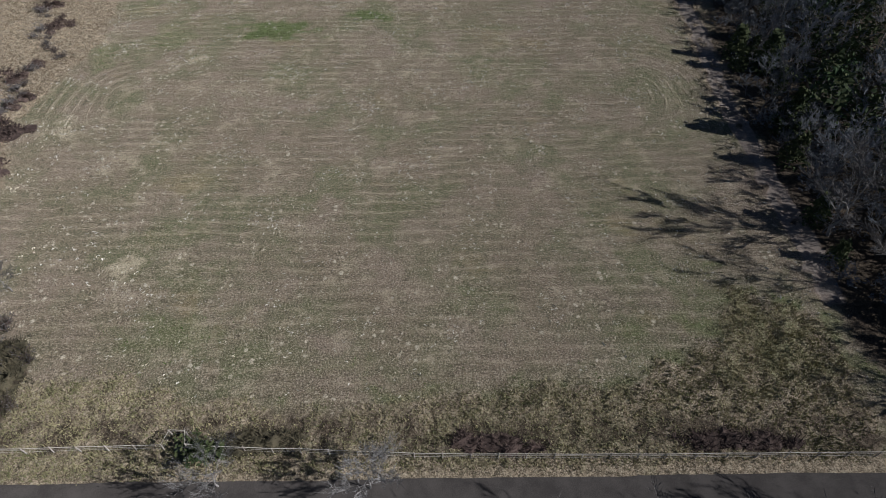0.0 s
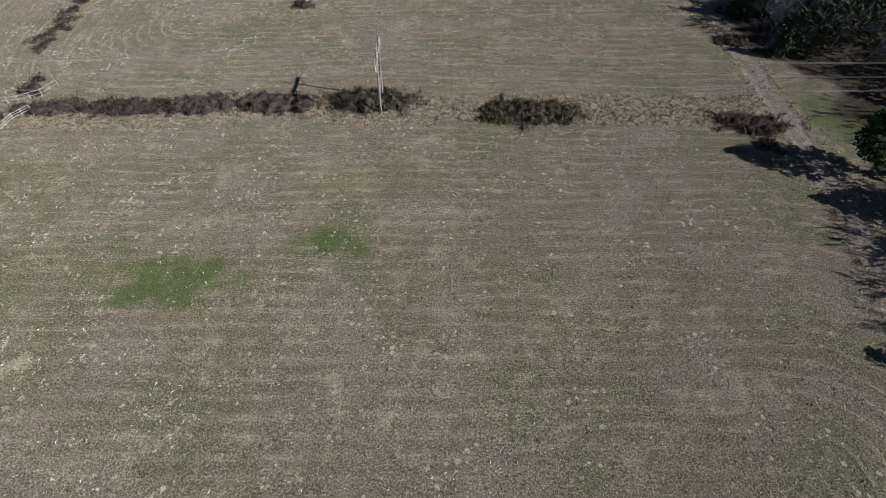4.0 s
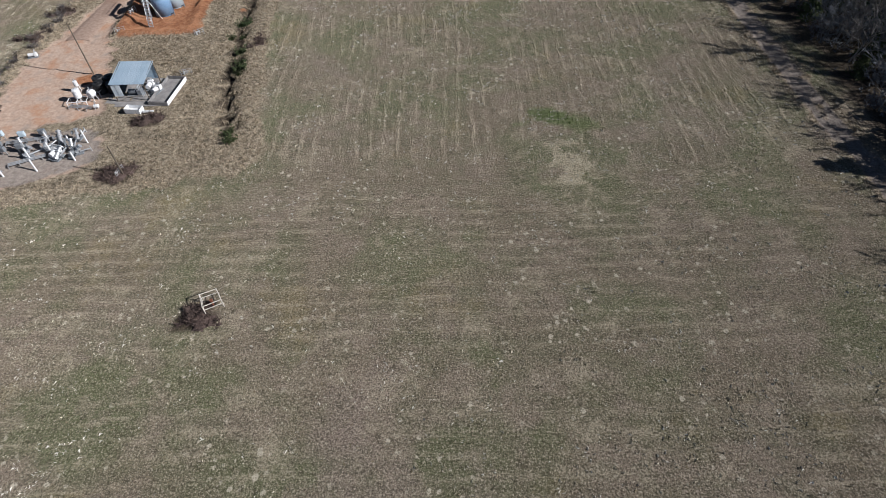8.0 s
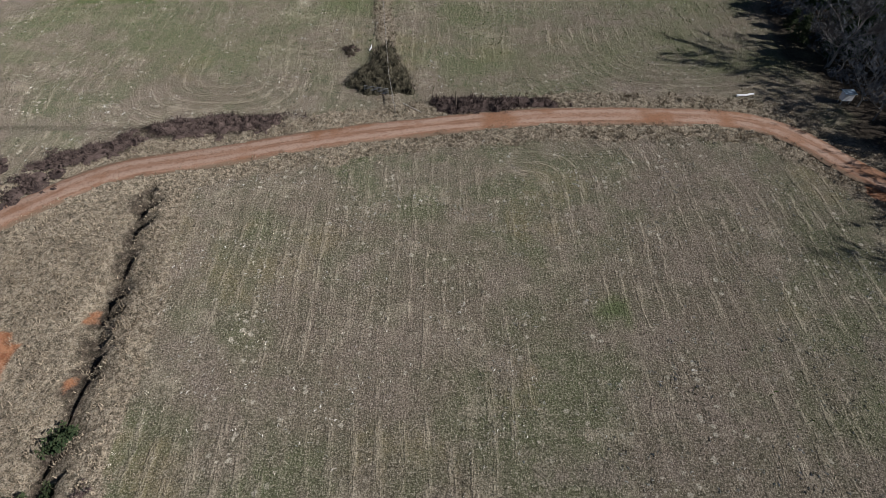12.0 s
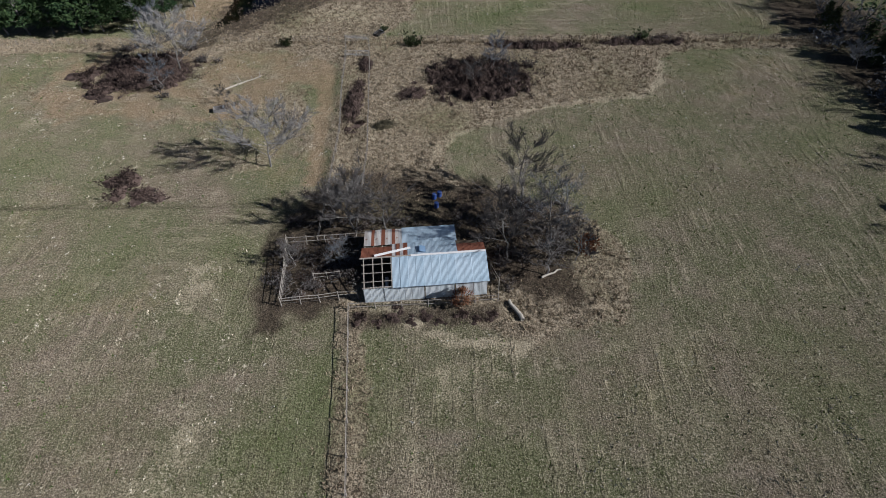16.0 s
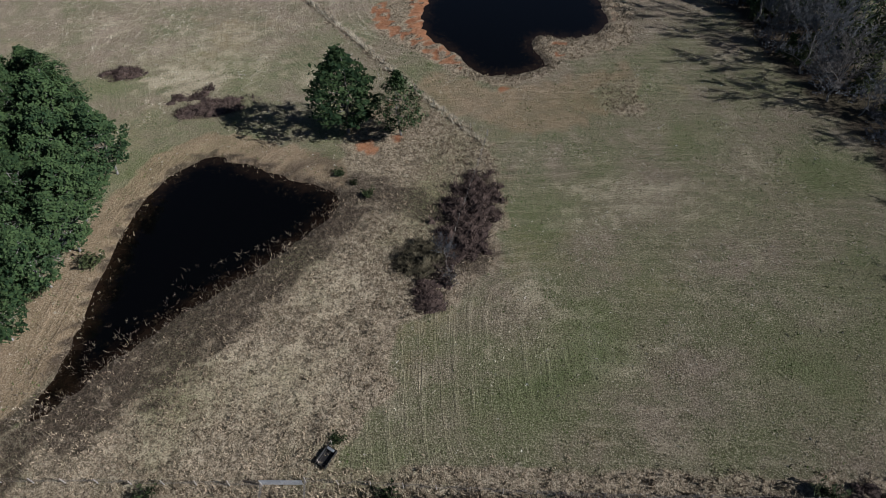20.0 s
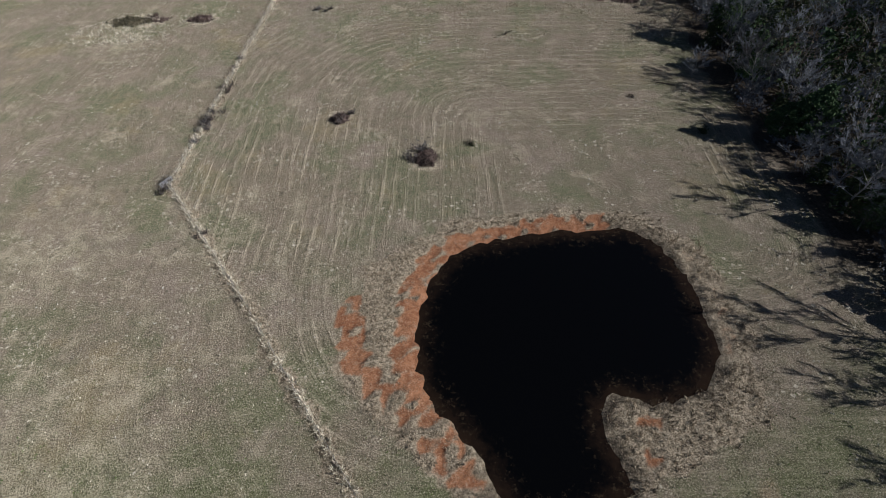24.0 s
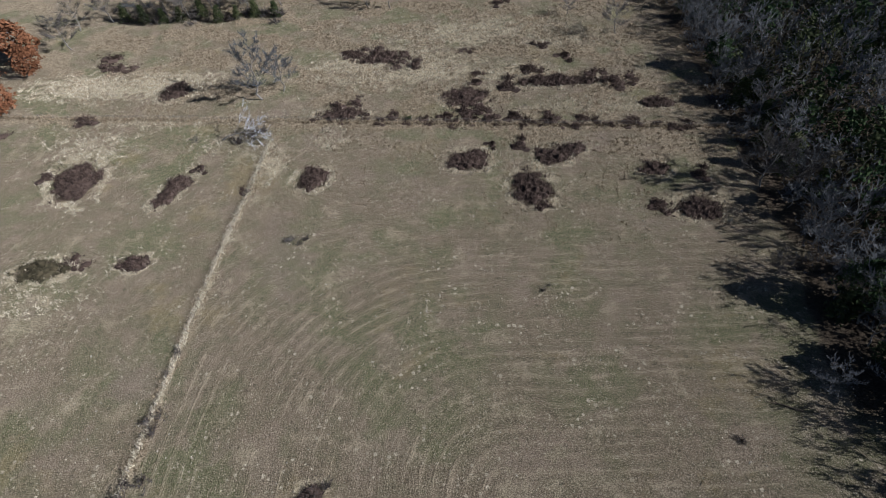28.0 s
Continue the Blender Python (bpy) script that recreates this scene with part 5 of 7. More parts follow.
for x, yy, s in ((-45, 324, 1.2), (-41, 324.5, 1.0), (-37, 326, 0.9), (-31, 327.5, 0.9), (-26, 328, 0.8), (0.5, 331.2, 1.0), (5.5, 332, 0.9), (10, 332.8, 0.7), (14, 333, 0.7), (-66, 300, 1.2), (-60, 308, 1.1), (-55, 313, 1.1), (-72, 292, 1.0), (-74, 282, 1.0), (-75, 272, 0.9), (-62, 313, 1.0), (-70, 306, 1.1), (-48, 321, 0.8),
                 (-60, 167, 1.1), (-54, 166.5, 0.9), (-48, 167.5, 1.0), (-43, 168, 0.9), (-38, 168, 1.0), (-33, 168.4, 0.8), (-28, 168.6, 0.9), (-24, 168.2, 0.8), (-66, 169, 1.2), (-68, 174, 1.0), (-70, 164, 1.0), (53, 163, 1.2), (57, 162, 1.3), (55, 158, 1.0), (51, 165, 0.8),
                 (-92.5, 680.5, 1.5), (-89, 677, 1.3), (-91, 674.5, 1.0), (-95, 683, 1.0), (-98, 680, 0.9), (-66.5, 671, 1.0), (-65, 676, 0.8), (-63, 681, 0.7), (-35.3, 675.5, 1.1), (13, 668, 1.1), (11, 672, 1.0), (13.5, 680.5, 1.1), (10, 685, 0.9), (20.5, 683, 0.9), (-1.5, 680, 1.1), (3.8, 686, 0.6), (35.5, 673.5, 1.0), (39.7, 662.7, 1.4), (36.8, 663.5, 1.0), (43, 664, 1.1), (47, 673, 0.9), (46, 700, 1.1), (13, 711, 1.4), (9, 710, 1.2), (17, 713, 1.1), (29.7, 709.2, 1.3), (35, 712, 1.2), (44.3, 699.2, 1.2), (-1, 698.8, 1.1), (1, 702, 1.0), (-22.2, 726.3, 1.6), (-28, 727, 1.3), (13.2, 667.4, 1.2), (11.5, 670.5, 1.1), (19.8, 681, 1.1), (-33.3, 699.9, 1.1), (16.5, 718, 1.2), (16, 710, 1.5), (23, 711, 1.3), (31, 711.5, 1.5), (38, 709, 1.2), (26, 724, 1.0), (20.5, 730, 0.9), (-2, 704, 1.2), (1, 712, 0.8), (2, 717, 0.7), (0, 729, 0.7), (10, 758, 1.0), (-33, 730, 1.2), (-27, 731, 1.2), (-16, 723, 1.3), (-33, 703, 1.2), (-28, 702, 0.8), (-104, 732, 1.4), (-99, 727, 1.0), (-77, 717.5, 1.1), (-98, 702, 1.2), (-122, 697, 1.2), (-67.7, 654, 1.0), (-85, 652.5, 1.1), (-80, 653.5, 0.8), (-51, 672.5, 0.6), (4, 697, 1.0), (10, 696.5, 1.0), (-7, 697.5, 0.8), (-20, 698.3, 0.6), (18, 695.5, 1.0), (26, 694.7, 0.9),
                 (2, 430, 1.5), (6, 433, 1.5), (10, 434, 1.4), (3, 437, 1.3), (-1, 438, 1.1), (9, 440, 1.2), (-7.3, 428, 0.8), (-11.5, 419, 0.5), (12, 445.5, 1.2), (17, 445.5, 1.1), (22, 446, 1.0), (28, 446.3, 0.9), (33, 446.6, 0.8), (42, 446.8, 0.8), (-17, 424, 0.9), (-17.5, 430, 0.9), (-17.3, 436, 0.8), (-16.8, 419, 0.7),
                 (-1, 488, 1.5), (1, 484, 1.4), (0.5, 493, 1.3), (-1.5, 480, 1.1), (2, 497, 1.0), (-4, 476, 0.9), (-3, 485, 1.1), (-7, 474, 0.7), (-70, 530, 1.0), (-50, 522, 0.9), (-54, 521, 0.8), (-57, 440, 1.4), (-60, 434, 1.3), (-52, 437, 1.1), (-63, 430, 1.2), (-68, 436, 1.2), (-48, 404, 1.3), (-44, 402, 1.0), (-31.8, 270, 0.7), (-31, 268, 0.6), (-46, 245, 0.7), (-43, 246, 0.7), (-43.5, 232, 0.8), (-41, 230.5, 0.8), (-45, 231, 0.6), (-25, 206.5, 0.6), (-72, 388, 1.2), (-76, 375, 1.4), (-70, 378, 1.0)):
    plant(random.choice(BRAMBLES), x, yy, s)
for x, yy, s in ((-14, 170, 1.1), (-11, 170.5, 1.0), (-2.5, 171, 1.0), (-16, 347, 0.5), (-21, 169, 0.9), (14, 167.6, 1.2), (17, 167, 1.2), (20, 167.4, 0.9), (11, 167.4, 0.8), (-8, 170.8, 1.1), (-5, 171.2, 1.0), (-8, 480.5, 1.0), (-16, 346, 0.3)):
    plant(BUSHY, x, yy, s)
for x, yy, s in ((-9.5, 596, 1.3), (-8.5, 593.5, 1.0), (-25.8, 607, 1.1), (0.4, 599, 0.6), (11, 643.5, 0.6), (-24.5, 609, 0.8), (-10.5, 594, 0.8), (-54, 692, 1.5), (-51.5, 693, 1.2), (-57, 690.5, 1.1), (-35, 657, 0.7), (-52.8, 628, 0.5), (-53, 610, 0.6), (-53.2, 604, 0.8), (-52.8, 620, 0.7), (8, 439, 1.5), (5, 436, 1.4), (1, 434, 1.2), (12, 437, 1.2), (14.5, 446, 1.2), (-3.5, 483, 1.0), (-1.8, 488, 0.9), (-2.5, 476.5, 1.0), (-18, 390, 1.0), (-16, 391, 1.1), (-19, 386, 0.9), (-21.5, 384, 0.8), (-15.5, 386.5, 0.9), (-13, 389, 1.0), (-22.5, 390, 0.8), (-12, 395, 1.0), (-7, 395, 1.0), (3.5, 391, 1.2), (4.5, 387, 1.1), (7, 389.5, 1.2), (9, 395, 1.2), (12.5, 391.5, 1.2), (3, 395, 1.0), (-2, 396, 0.8), (5.5, 384.5, 0.8), (-38.8, 424.8, 0.9), (-52, 430, 1.2), (-47, 441, 1.2), (-74, 386, 1.3), (-79, 390, 1.2), (-48.5, 47, 1.1), (-46, 50, 1.0), (-45, 44, 1.0), (-50, 55, 1.0), (-52, 445, 1.2), (-64, 446, 1.2)):
    plant(random.choice(GREYBUSH), x, yy, s)
for i in range(34):
    x = -66 + i * 1.45 + random.uniform(-0.6, 0.6)
    plant(random.choice(BRAMBLES), x, 168.2 + random.uniform(-1.6, 1.2), random.uniform(0.6, 1.0))
for i in range(14):
    u = i / 13
    plant(random.choice(BRAMBLES), -73 + 9 * max(0, u - 0.55) / 0.45 + random.uniform(-1, 1), 188 + 36 * u, random.uniform(0.5, 0.8))
for i in range(20):
    u = i / 19
    plant(random.choice(BRAMBLES), -71.4 - 0.6 * u + random.uniform(-1.1, 1.1), 217 + 29 * u, random.uniform(0.45, 0.75))
for i in range(14):
    u = i / 13
    plant(random.choice(GREYBUSH), -74.4 + random.uniform(-1.0, 1.0), 244 + 40 * u, random.uniform(0.6, 1.0))
for i in range(26):
    x = -40 + i * 3.6 + random.uniform(-1.2, 1.2)
    plant(random.choice(BRAMBLES), x, 698.5 - (x + 40) * 0.088 + random.uniform(-1.2, 1.6), random.uniform(0.35, 0.75))
for x, yy, s in ((-38, 25, 0.9), (-27, 24, 0.8), (-14, 23, 0.9), (3, 24, 0.75), (12, 25, 0.85), (21, 24, 0.9), (31, 25, 0.8), (42, 24.5, 0.95), (50, 26, 0.9)):
    plant(random.choice(LONE), x, yy, s, label="leafless grey tree beside the asphalt lane")
for i in range(30):
    x, yy = random.uniform(-23, -12.5), random.uniform(383.5, 402)
    plant(random.choice(GREYBUSH), x, yy, random.uniform(0.5, 1.0))
for i in range(26):
    x, yy = random.uniform(-3, 15), random.uniform(392.5, 402)
    plant(random.choice(GREYBUSH), x, yy, random.uniform(0.4, 0.8))
for i in range(26):
    u = i / 25
    x, yy = np.interp(u, (0, 0.35, 0.65, 1), (-68, -74, -75, -86)) + random.uniform(-3, 3), 82 + 64 * u
    plant(random.choice([*GREYBUSH, *BRAMBLES]), float(x), yy, random.uniform(0.7, 1.2))
for i in range(9):
    plant(random.choice(BRAMBLES), -12 + i * 1.9 + random.uniform(-0.5, 0.5), 379.6 + random.uniform(-0.6, 0.5), random.uniform(0.22, 0.4))

# tall trees of the wood edge that stand out by their long shadows
for x, yy, s in ((57.4, 67.3, 1.2), (59.6, 56.2, 1.0), (69, 295, 1.1), (72.4, 257, 1.0), (67, 343, 1.15), (70, 391.5, 0.75), (63, 578.5, 1.0), (65.8, 550.7, 1.2), (67.5, 540.5, 0.95), (67, 528.5, 1.0), (68, 519, 1.05), (60.6, 616, 0.85), (58, 668.5, 0.95), (64, 666, 0.9), (70, 199.6, 0.65)):
    plant(random.choice(LONE), x, yy, s, label="tall leafless grey tree at the wood edge", group="wood edge trees")
for x, yy, s in ((60.8, 90.4, 0.85), (58.7, 82.7, 0.8), (62.5, 117, 0.7)):
    plant(random.choice(CEDARS), x, yy, s, group="wood edge trees")


def thicket(x0, x1, y0, y1, field, height, label, leafy, seed, dense=42):
    """A low matted thicket: a lumpy mat of old stems and a tangle of leaning canes."""
    r = np.random.RandomState(seed)
    t = thing("bramble_thicket", ((x0 + x1) / 2, (y0 + y1) / 2, 0), label, "bush", "bramble thickets")
    ox, oy = (x0 + x1) / 2, (y0 + y1) / 2
    gx, gy = np.meshgrid(np.arange(x0, x1 + 0.3, 0.5), np.arange(y0, y1 + 0.3, 0.5))
    gx, gy = gx + r.uniform(-0.14, 0.14, gx.shape), gy + r.uniform(-0.14, 0.14, gy.shape)

    def top(X, Y):
        f = field(X, Y) + 0.26 * wobble(X, Y, 5.5, seed) + 0.19 * wobble(X, Y, 2.1, seed + 1) + 0.1
        return f, height * np.sqrt(np.clip(1 - f * f, 0, 1)) * np.clip(0.5 + 0.45 * wobble(X, Y, 2.3, seed + 2), 0.06, 1.2)
    f, h = top(gx, gy)
    inside = f < 1
    z = np.where(inside, gzv(gx, gy) + 0.75 * h + r.uniform(0, 0.16, gx.shape), gzv(gx, gy) - 0.15)
    keep = inside[:-1, :-1] | inside[:-1, 1:] | inside[1:, 1:] | inside[1:, :-1]
    number = -np.ones(gx.shape, int)
    corners = [(i + a, j + b) for i, j in np.argwhere(keep) for a, b in ((0, 0), (0, 1), (1, 1), (1, 0))]
    verts, faces = [], []
    for k in corners:
        if number[k] < 0:
            number[k] = len(verts)
            verts.append((gx[k] - ox, gy[k] - oy, z[k]))
    for q in range(0, len(corners), 4):
        faces.append([int(number[k]) for k in corners[q:q + 4]])
    mat = tagged(new("stem_mat", mesh_of("stem_mat", verts, faces, OLIVE if leafy else BRAMBLE)), kind="stuff")
    mat.parent = t
    n = int((x1 - x0) * (y1 - y0) * dense)
    px, py = r.uniform(x0, x1, n), r.uniform(y0, y1, n)
    f, h = top(px, py)
    stay = f < 0.98 + 0.3 * r.rand(n) ** 3
    px, py, h = px[stay], py[stay], h[stay]
    n = len(px)
    a, ln, w = r.rand(n) * 6.283, 0.25 + 0.7 * r.rand(n) * (0.5 + height * 0.4), 0.03 + 0.045 * r.rand(n)
    lift = np.where(r.rand(n) < 0.3, 1.1, 0.35) * ln
    base = np.stack([px - ox, py - oy, gzv(px, py) + 0.6 * h], -1)
    side = np.stack([-np.sin(a) * w, np.cos(a) * w, r.uniform(-0.03, 0.03, n)], -1)
    tip = base + np.stack([np.cos(a) * ln, np.sin(a) * ln, 0.25 * h + lift], -1)
    co = np.stack([base - side, base + side, tip], 1).reshape(-1, 3)
    cane = tagged(new("cane_tangle", mesh_of("cane_tangle", co.tolist(), np.arange(3 * n).reshape(-1, 3).tolist(), OLIVE if leafy else BRAMBLE)), kind="stuff")
    cane.parent = t
    return t


def gzv(x, y):
    i, j = np.clip(np.searchsorted(ys, y) - 1, 0, nrow - 2), np.clip(np.searchsorted(xs, x) - 1, 0, ncol - 2)
    s, t = (x - xs[j]) / (xs[j + 1] - xs[j]), (y - ys[i]) / (ys[i + 1] - ys[i])
    return (GZ[i, j] * (1 - s) + GZ[i, j + 1] * s) * (1 - t) + (GZ[i + 1, j] * (1 - s) + GZ[i + 1, j + 1] * s) * t


for k, row in enumerate(THICKETS):
    reach = max(row[2], row[3]) * 1.35
    thicket(row[0] - reach, row[0] + reach, row[1] - reach, row[1] + reach, lambda X, Y, row=row: thicket_field(X, Y, row), row[4],
            "low olive-brown leafy thicket in dry grass" if row[6] else "dark purplish-brown bramble thicket in dry grass", row[6], 200 + 3 * k)
thicket(-17, -2, 332, 352, lambda X, Y: np.clip(1 + signed(X, Y, TRIANGLE) / 1.6, 0, 3), 1.3, "dark bramble thicket in a triangular uncut patch", 1, 400, 44)
for proto in MATTED:
    if proto not in used:
        for ob in (*proto.children, proto):
            bpy.data.objects.remove(ob)

# ---- fences ----
def fence(line, label, spacing=3.0, height=1.25, wires=3, rails=0, post=WOOD, thick=0.11, wire_r=0.011, lean=3.0, rail=None, wire=None):
    """Posts and wires or rails along a line on the ground; each post, wire and rail is a part."""
    f = thing("fence", (line[0][0], line[0][1], 0), label, "fence", "field fences")
    o = Vector((line[0][0], line[0][1], 0))
    rnd = random.Random(int(abs(line[0][0] * 7 + line[0][1] * 3)))
    spots = []
    for (ax, ay), (bx, by) in zip(line, line[1:]):
        n = max(1, round(math.hypot(bx - ax, by - ay) / spacing))
        spots += [(ax + (bx - ax) * i / n, ay + (by - ay) * i / n) for i in range(n)]
    spots.append(line[-1])
    pm = None
    for i, (x, y) in enumerate(spots):
        if pm is None:
            bm = bmesh.new()
            rod(bm, (0, 0, -0.3), (0, 0, height), thick * 0.6, thick * 0.5, 7)
            p = part("post", bm, post, f)
            pm = p.data
        else:
            p = new("post", pm)
            p.parent = f
        p.location = (x - o.x, y - o.y, gz(x, y))
        p.rotation_euler = (radians(rnd.uniform(-lean, lean)), radians(rnd.uniform(-lean, lean)), rnd.uniform(0, 6))
        p.scale = (1, 1, rnd.uniform(0.92, 1.12))
    for k in range(wires + rails):
        z = height * (0.92 - 0.8 * k / max(1, wires + rails - 0.4))
        bm = bmesh.new()
        sweep(bm, [(x - o.x, y - o.y, gz(x, y) + z + rnd.uniform(-0.03, 0.03)) for x, y in spots], 0.038 if k < rails else wire_r)
        part("rail" if k < rails else "wire", bm, rail or (WOOD if k < rails else (wire or WIRE)), f)
    return f


fence([(-60, 38.8), (-43, 38.5), (-26.2, 38.5), (-25.8, 40.1), (-24.2, 40.0), (-23.6, 38.4), (2.4, 36.8), (25, 36.2), (62, 35.6)], "pale wire and timber fence along the lane", wires=2, rails=1, rail=PALEWOOD)
fence([(-13.1, 381), (-10.8, 360), (-8.5, 338.3), (-7.0, 329.2)], "grey timber post and wire fence from road to barn", wires=3, spacing=3.4, rails=1)
fence([(-13.1, 381), (-4, 381.4), (4, 382)], "weathered two-rail timber fence along the barn front", rails=2, wires=0, spacing=3.0)
fence([(4, 382), (4.3, 384.5), (3.4, 387)], "weathered timber fence at the barn corner", rails=2, wires=0, spacing=2.2)
fence([(-21, 381.6), (-12.2, 382.6)], "pale timber corral fence beside the barn", rails=2, wires=1, spacing=2.4, height=1.5)
fence([(-21, 381.6), (-21.4, 386), (-22.2, 391.5)], "pale timber corral fence beside the barn", rails=3, wires=0, spacing=2.2, height=1.7)
fence([(-22.2, 391.5), (-17.4, 391.9), (-12, 392.4)], "pale timber corral fence behind the barn", rails=2, wires=0, spacing=2.4, height=1.5)
fence([(-17.8, 385.5), (-14.7, 385.9)], "pale timber pen rail inside the corral", rails=2, wires=0, spacing=1.5)
fence([(-18.4, 392), (-18.6, 404), (-18.9, 417), (-20.3, 430), (-21, 442), (-21.9, 448.6)], "post and wire fence along an overgrown lane", wires=5, spacing=2.6, wire_r=0.016)
fence([(-13.6, 393), (-14, 412), (-15.5, 430), (-16.5, 442), (-17.4, 449)], "post and wire fence along an overgrown lane", wires=5, spacing=2.6, wire_r=0.016)
fence([(-120, 449.6), (-60, 449), (-21.9, 448.6)], "post and wire fence in dry grass", wires=3, spacing=3.6)
fence([(-17.4, 449), (10, 447.6), (45, 447), (72, 446.4)], "post and wire fence in a brushy row", wires=3, spacing=3.6)
fence([(-17.4, 449), (-15.2, 453)], "pale wire fence at the marsh corner", wires=2, spacing=2.2)
fence([(-2.8, 479), (-0.8, 488), (1.8, 498), (4.3, 508.8)], "post and wire fence through a bramble row", wires=3, spacing=3.0)
fence([(4.3, 508.8), (-1.5, 513.5), (-9, 523.7), (-20.2, 539.8), (-35, 561), (-54.6, 587.4)], "post and wire fence along a pale grass strip", wires=3, spacing=3.6)
fence([(-54.6, 587.4), (-53.2, 612), (-51.5, 650), (-48.4, 691)], "post and wire fence along a pale grass strip", wires=3, spacing=3.6)
fence([(-140, 706.2), (-59, 699.9), (-19, 696.5), (21.5, 692.6), (66, 688.3)], "post and wire fence in a brushy row", wires=3, spacing=4.0, wire_r=0.02)
# cattle pens
fence([(-76.8, 158.5), (-75.4, 164.6)], "whitewashed timber cattle pen panels", rails=3, wires=0, spacing=1.6, rail=PALEWOOD, post=PALEWOOD)
fence([(-75.4, 164.6), (-72.6, 163.2)], "whitewashed timber cattle pen panels", rails=3, wires=0, spacing=1.6, rail=PALEWOOD, post=PALEWOOD)
fence([(-73, 159), (-71.8, 163), (-69.5, 162.5)], "whitewashed timber cattle pen panels", rails=3, wires=0, spacing=1.6, rail=PALEWOOD, post=PALEWOOD)
fence([(-73.5, 155.5), (-69, 156.6), (-67.7, 158.2), (-66.4, 164.9), (-64.8, 167.5)], "whitewashed timber cattle pen panels", rails=3, wires=0, spacing=1.8, rail=PALEWOOD, post=PALEWOOD)
fence([(-73, 169), (-68, 170), (-65, 172), (-63.6, 175)], "whitewashed timber cattle pen panels", rails=2, wires=0, spacing=1.9, rail=PALEWOOD, post=PALEWOOD)
fence([(-79, 150), (-76.6, 150.8), (-75.6, 152.5)], "dark timber pen corner in brush", rails=3, wires=0, spacing=1.3)


def chute():
    """Curved sheet-metal sweep with braces."""
    t = thing("cattle_chute", (-74.5, 157, 0), "curved bluish sheet-metal cattle sweep with open end", "cattle chute")
    bm = bmesh.new()
    n, outer, inner = 16, [], []
    for i in range(n + 1):
        a = math.pi * (0.75 + 0.95 * i / n)
        for r, row in ((2.3, outer), (2.24, inner)):
            row.append([bm.verts.new((math.cos(a) * r * 1.25, math.sin(a) * r, z)) for z in (0, 0.6, 1.5)])
    for i in range(n):
        for row, s in ((outer, 1), (inner, -1)):
            for k in (0, 1):
                q = [row[i][k], row[i + 1][k], row[i + 1][k + 1], row[i][k + 1]]
                bm.faces.new(q[::s])
        bm.faces.new([outer[i][2], outer[i + 1][2], inner[i + 1][2], inner[i][2]])
    part("sheet", bm, PALEBLUE, t)
    for i in range(6):
        a = math.pi * (0.8 + 0.85 * i / 5)
        bm = bmesh.new()
        bar(bm, (math.cos(a) * 2.95, math.sin(a) * 2.36, -0.2), (math.cos(a) * 2.93, math.sin(a) * 2.34, 1.62), 0.08)
        part("post", bm, WHITE, t)
    return t


chute()


def gate(x, y, turn, width, label, material=STEEL, height=1.2, bars=5):
    g = thing("farm_gate", (x, y, gz(x, y)), label, "gate", turn=turn)
    for i in range(bars):
        bm = bmesh.new()
        z = 0.2 + (height - 0.2) * i / (bars - 1)
        rod(bm, (0, 0, z), (width, 0, z), 0.04, n=6)
        part("bar", bm, material, g)
    for k in (0, 0.5, 1):
        bm = bmesh.new()
        rod(bm, (width * k, 0, 0.15), (width * k, 0, height + 0.03), 0.03, n=6)
        part("upright", bm, material, g)
    return g


gate(-12.2, 334.4, -13, 4.0, "pale tubular farm gate before dark brambles")
gate(-21.3, 442.3, 0, 4.6, "pale tubular gate across the fenced lane")
gate(-22, 448.7, 0, 4.4, "pale tubular gate across the fenced lane")
gate(-55.6, 586.2, 60, 2.6, "tubular gate at the fence corner")


# ---- power line ----
def h_frame(x, y1, y2, height):
    t = thing("power_pylon", (x, y1, gz(x, y1)), "weathered timber H-frame power pylon with white insulators", "pylon")
    d = y2 - y1
    for k in (0, d):
        bm = bmesh.new()
        rod(bm, (0, k, -0.5), (0, k, height + 1.6), 0.19, 0.13, 10)
        part("pole", bm, WOOD, t)
    for sx in (-0.16, 0.16):
        bm = bmesh.new()
        bar(bm, (sx, -2.3, height), (sx, d + 2.3, height), 0.10, 0.24)
        part("crossarm", bm, WOOD, t)
    for a, b in (((0.2, 0, 3.2), (0.2, d, 8.0)), ((-0.2, d, 3.2), (-0.2, 0, 8.0)), ((0.2, 0, 8.6), (0.2, -2.0, height)), ((0.2, d, 8.6), (0.2, d + 2.0, height))):
        bm = bmesh.new()
        bar(bm, a, b, 0.10)
        part("brace", bm, WOOD, t)
    for yy in (-2.1, d / 2, d + 2.1):
        ins = None
        bm = bmesh.new()
        for k in range(6):
            rod(bm, (0, yy, height - 0.2 - k * 0.14), (0, yy, height - 0.29 - k * 0.14), 0.05, 0.14, 10)
        rod(bm, (0, yy, height - 1.05), (0, yy, height), 0.03, n=6)
        ins = part("insulator", bm, WHITE, t, "white porcelain insulator string")
        for s in (-0.16, 0.16):
            for side in (-1, 1):
                bm = bmesh.new()
                sweep(bm, [(side * 165 * u / 24, yy + s, height - 1.1 - 3.4 * 4 * (u / 24) * (1 - u / 24) - 0.2 * u / 24) for u in range(25)], 0.014)
                part("conductor", bm, STEEL, t, "thin bright aluminium power cable")
    return t


h_frame(-6.5, 167.2, 171.6, 9.6)


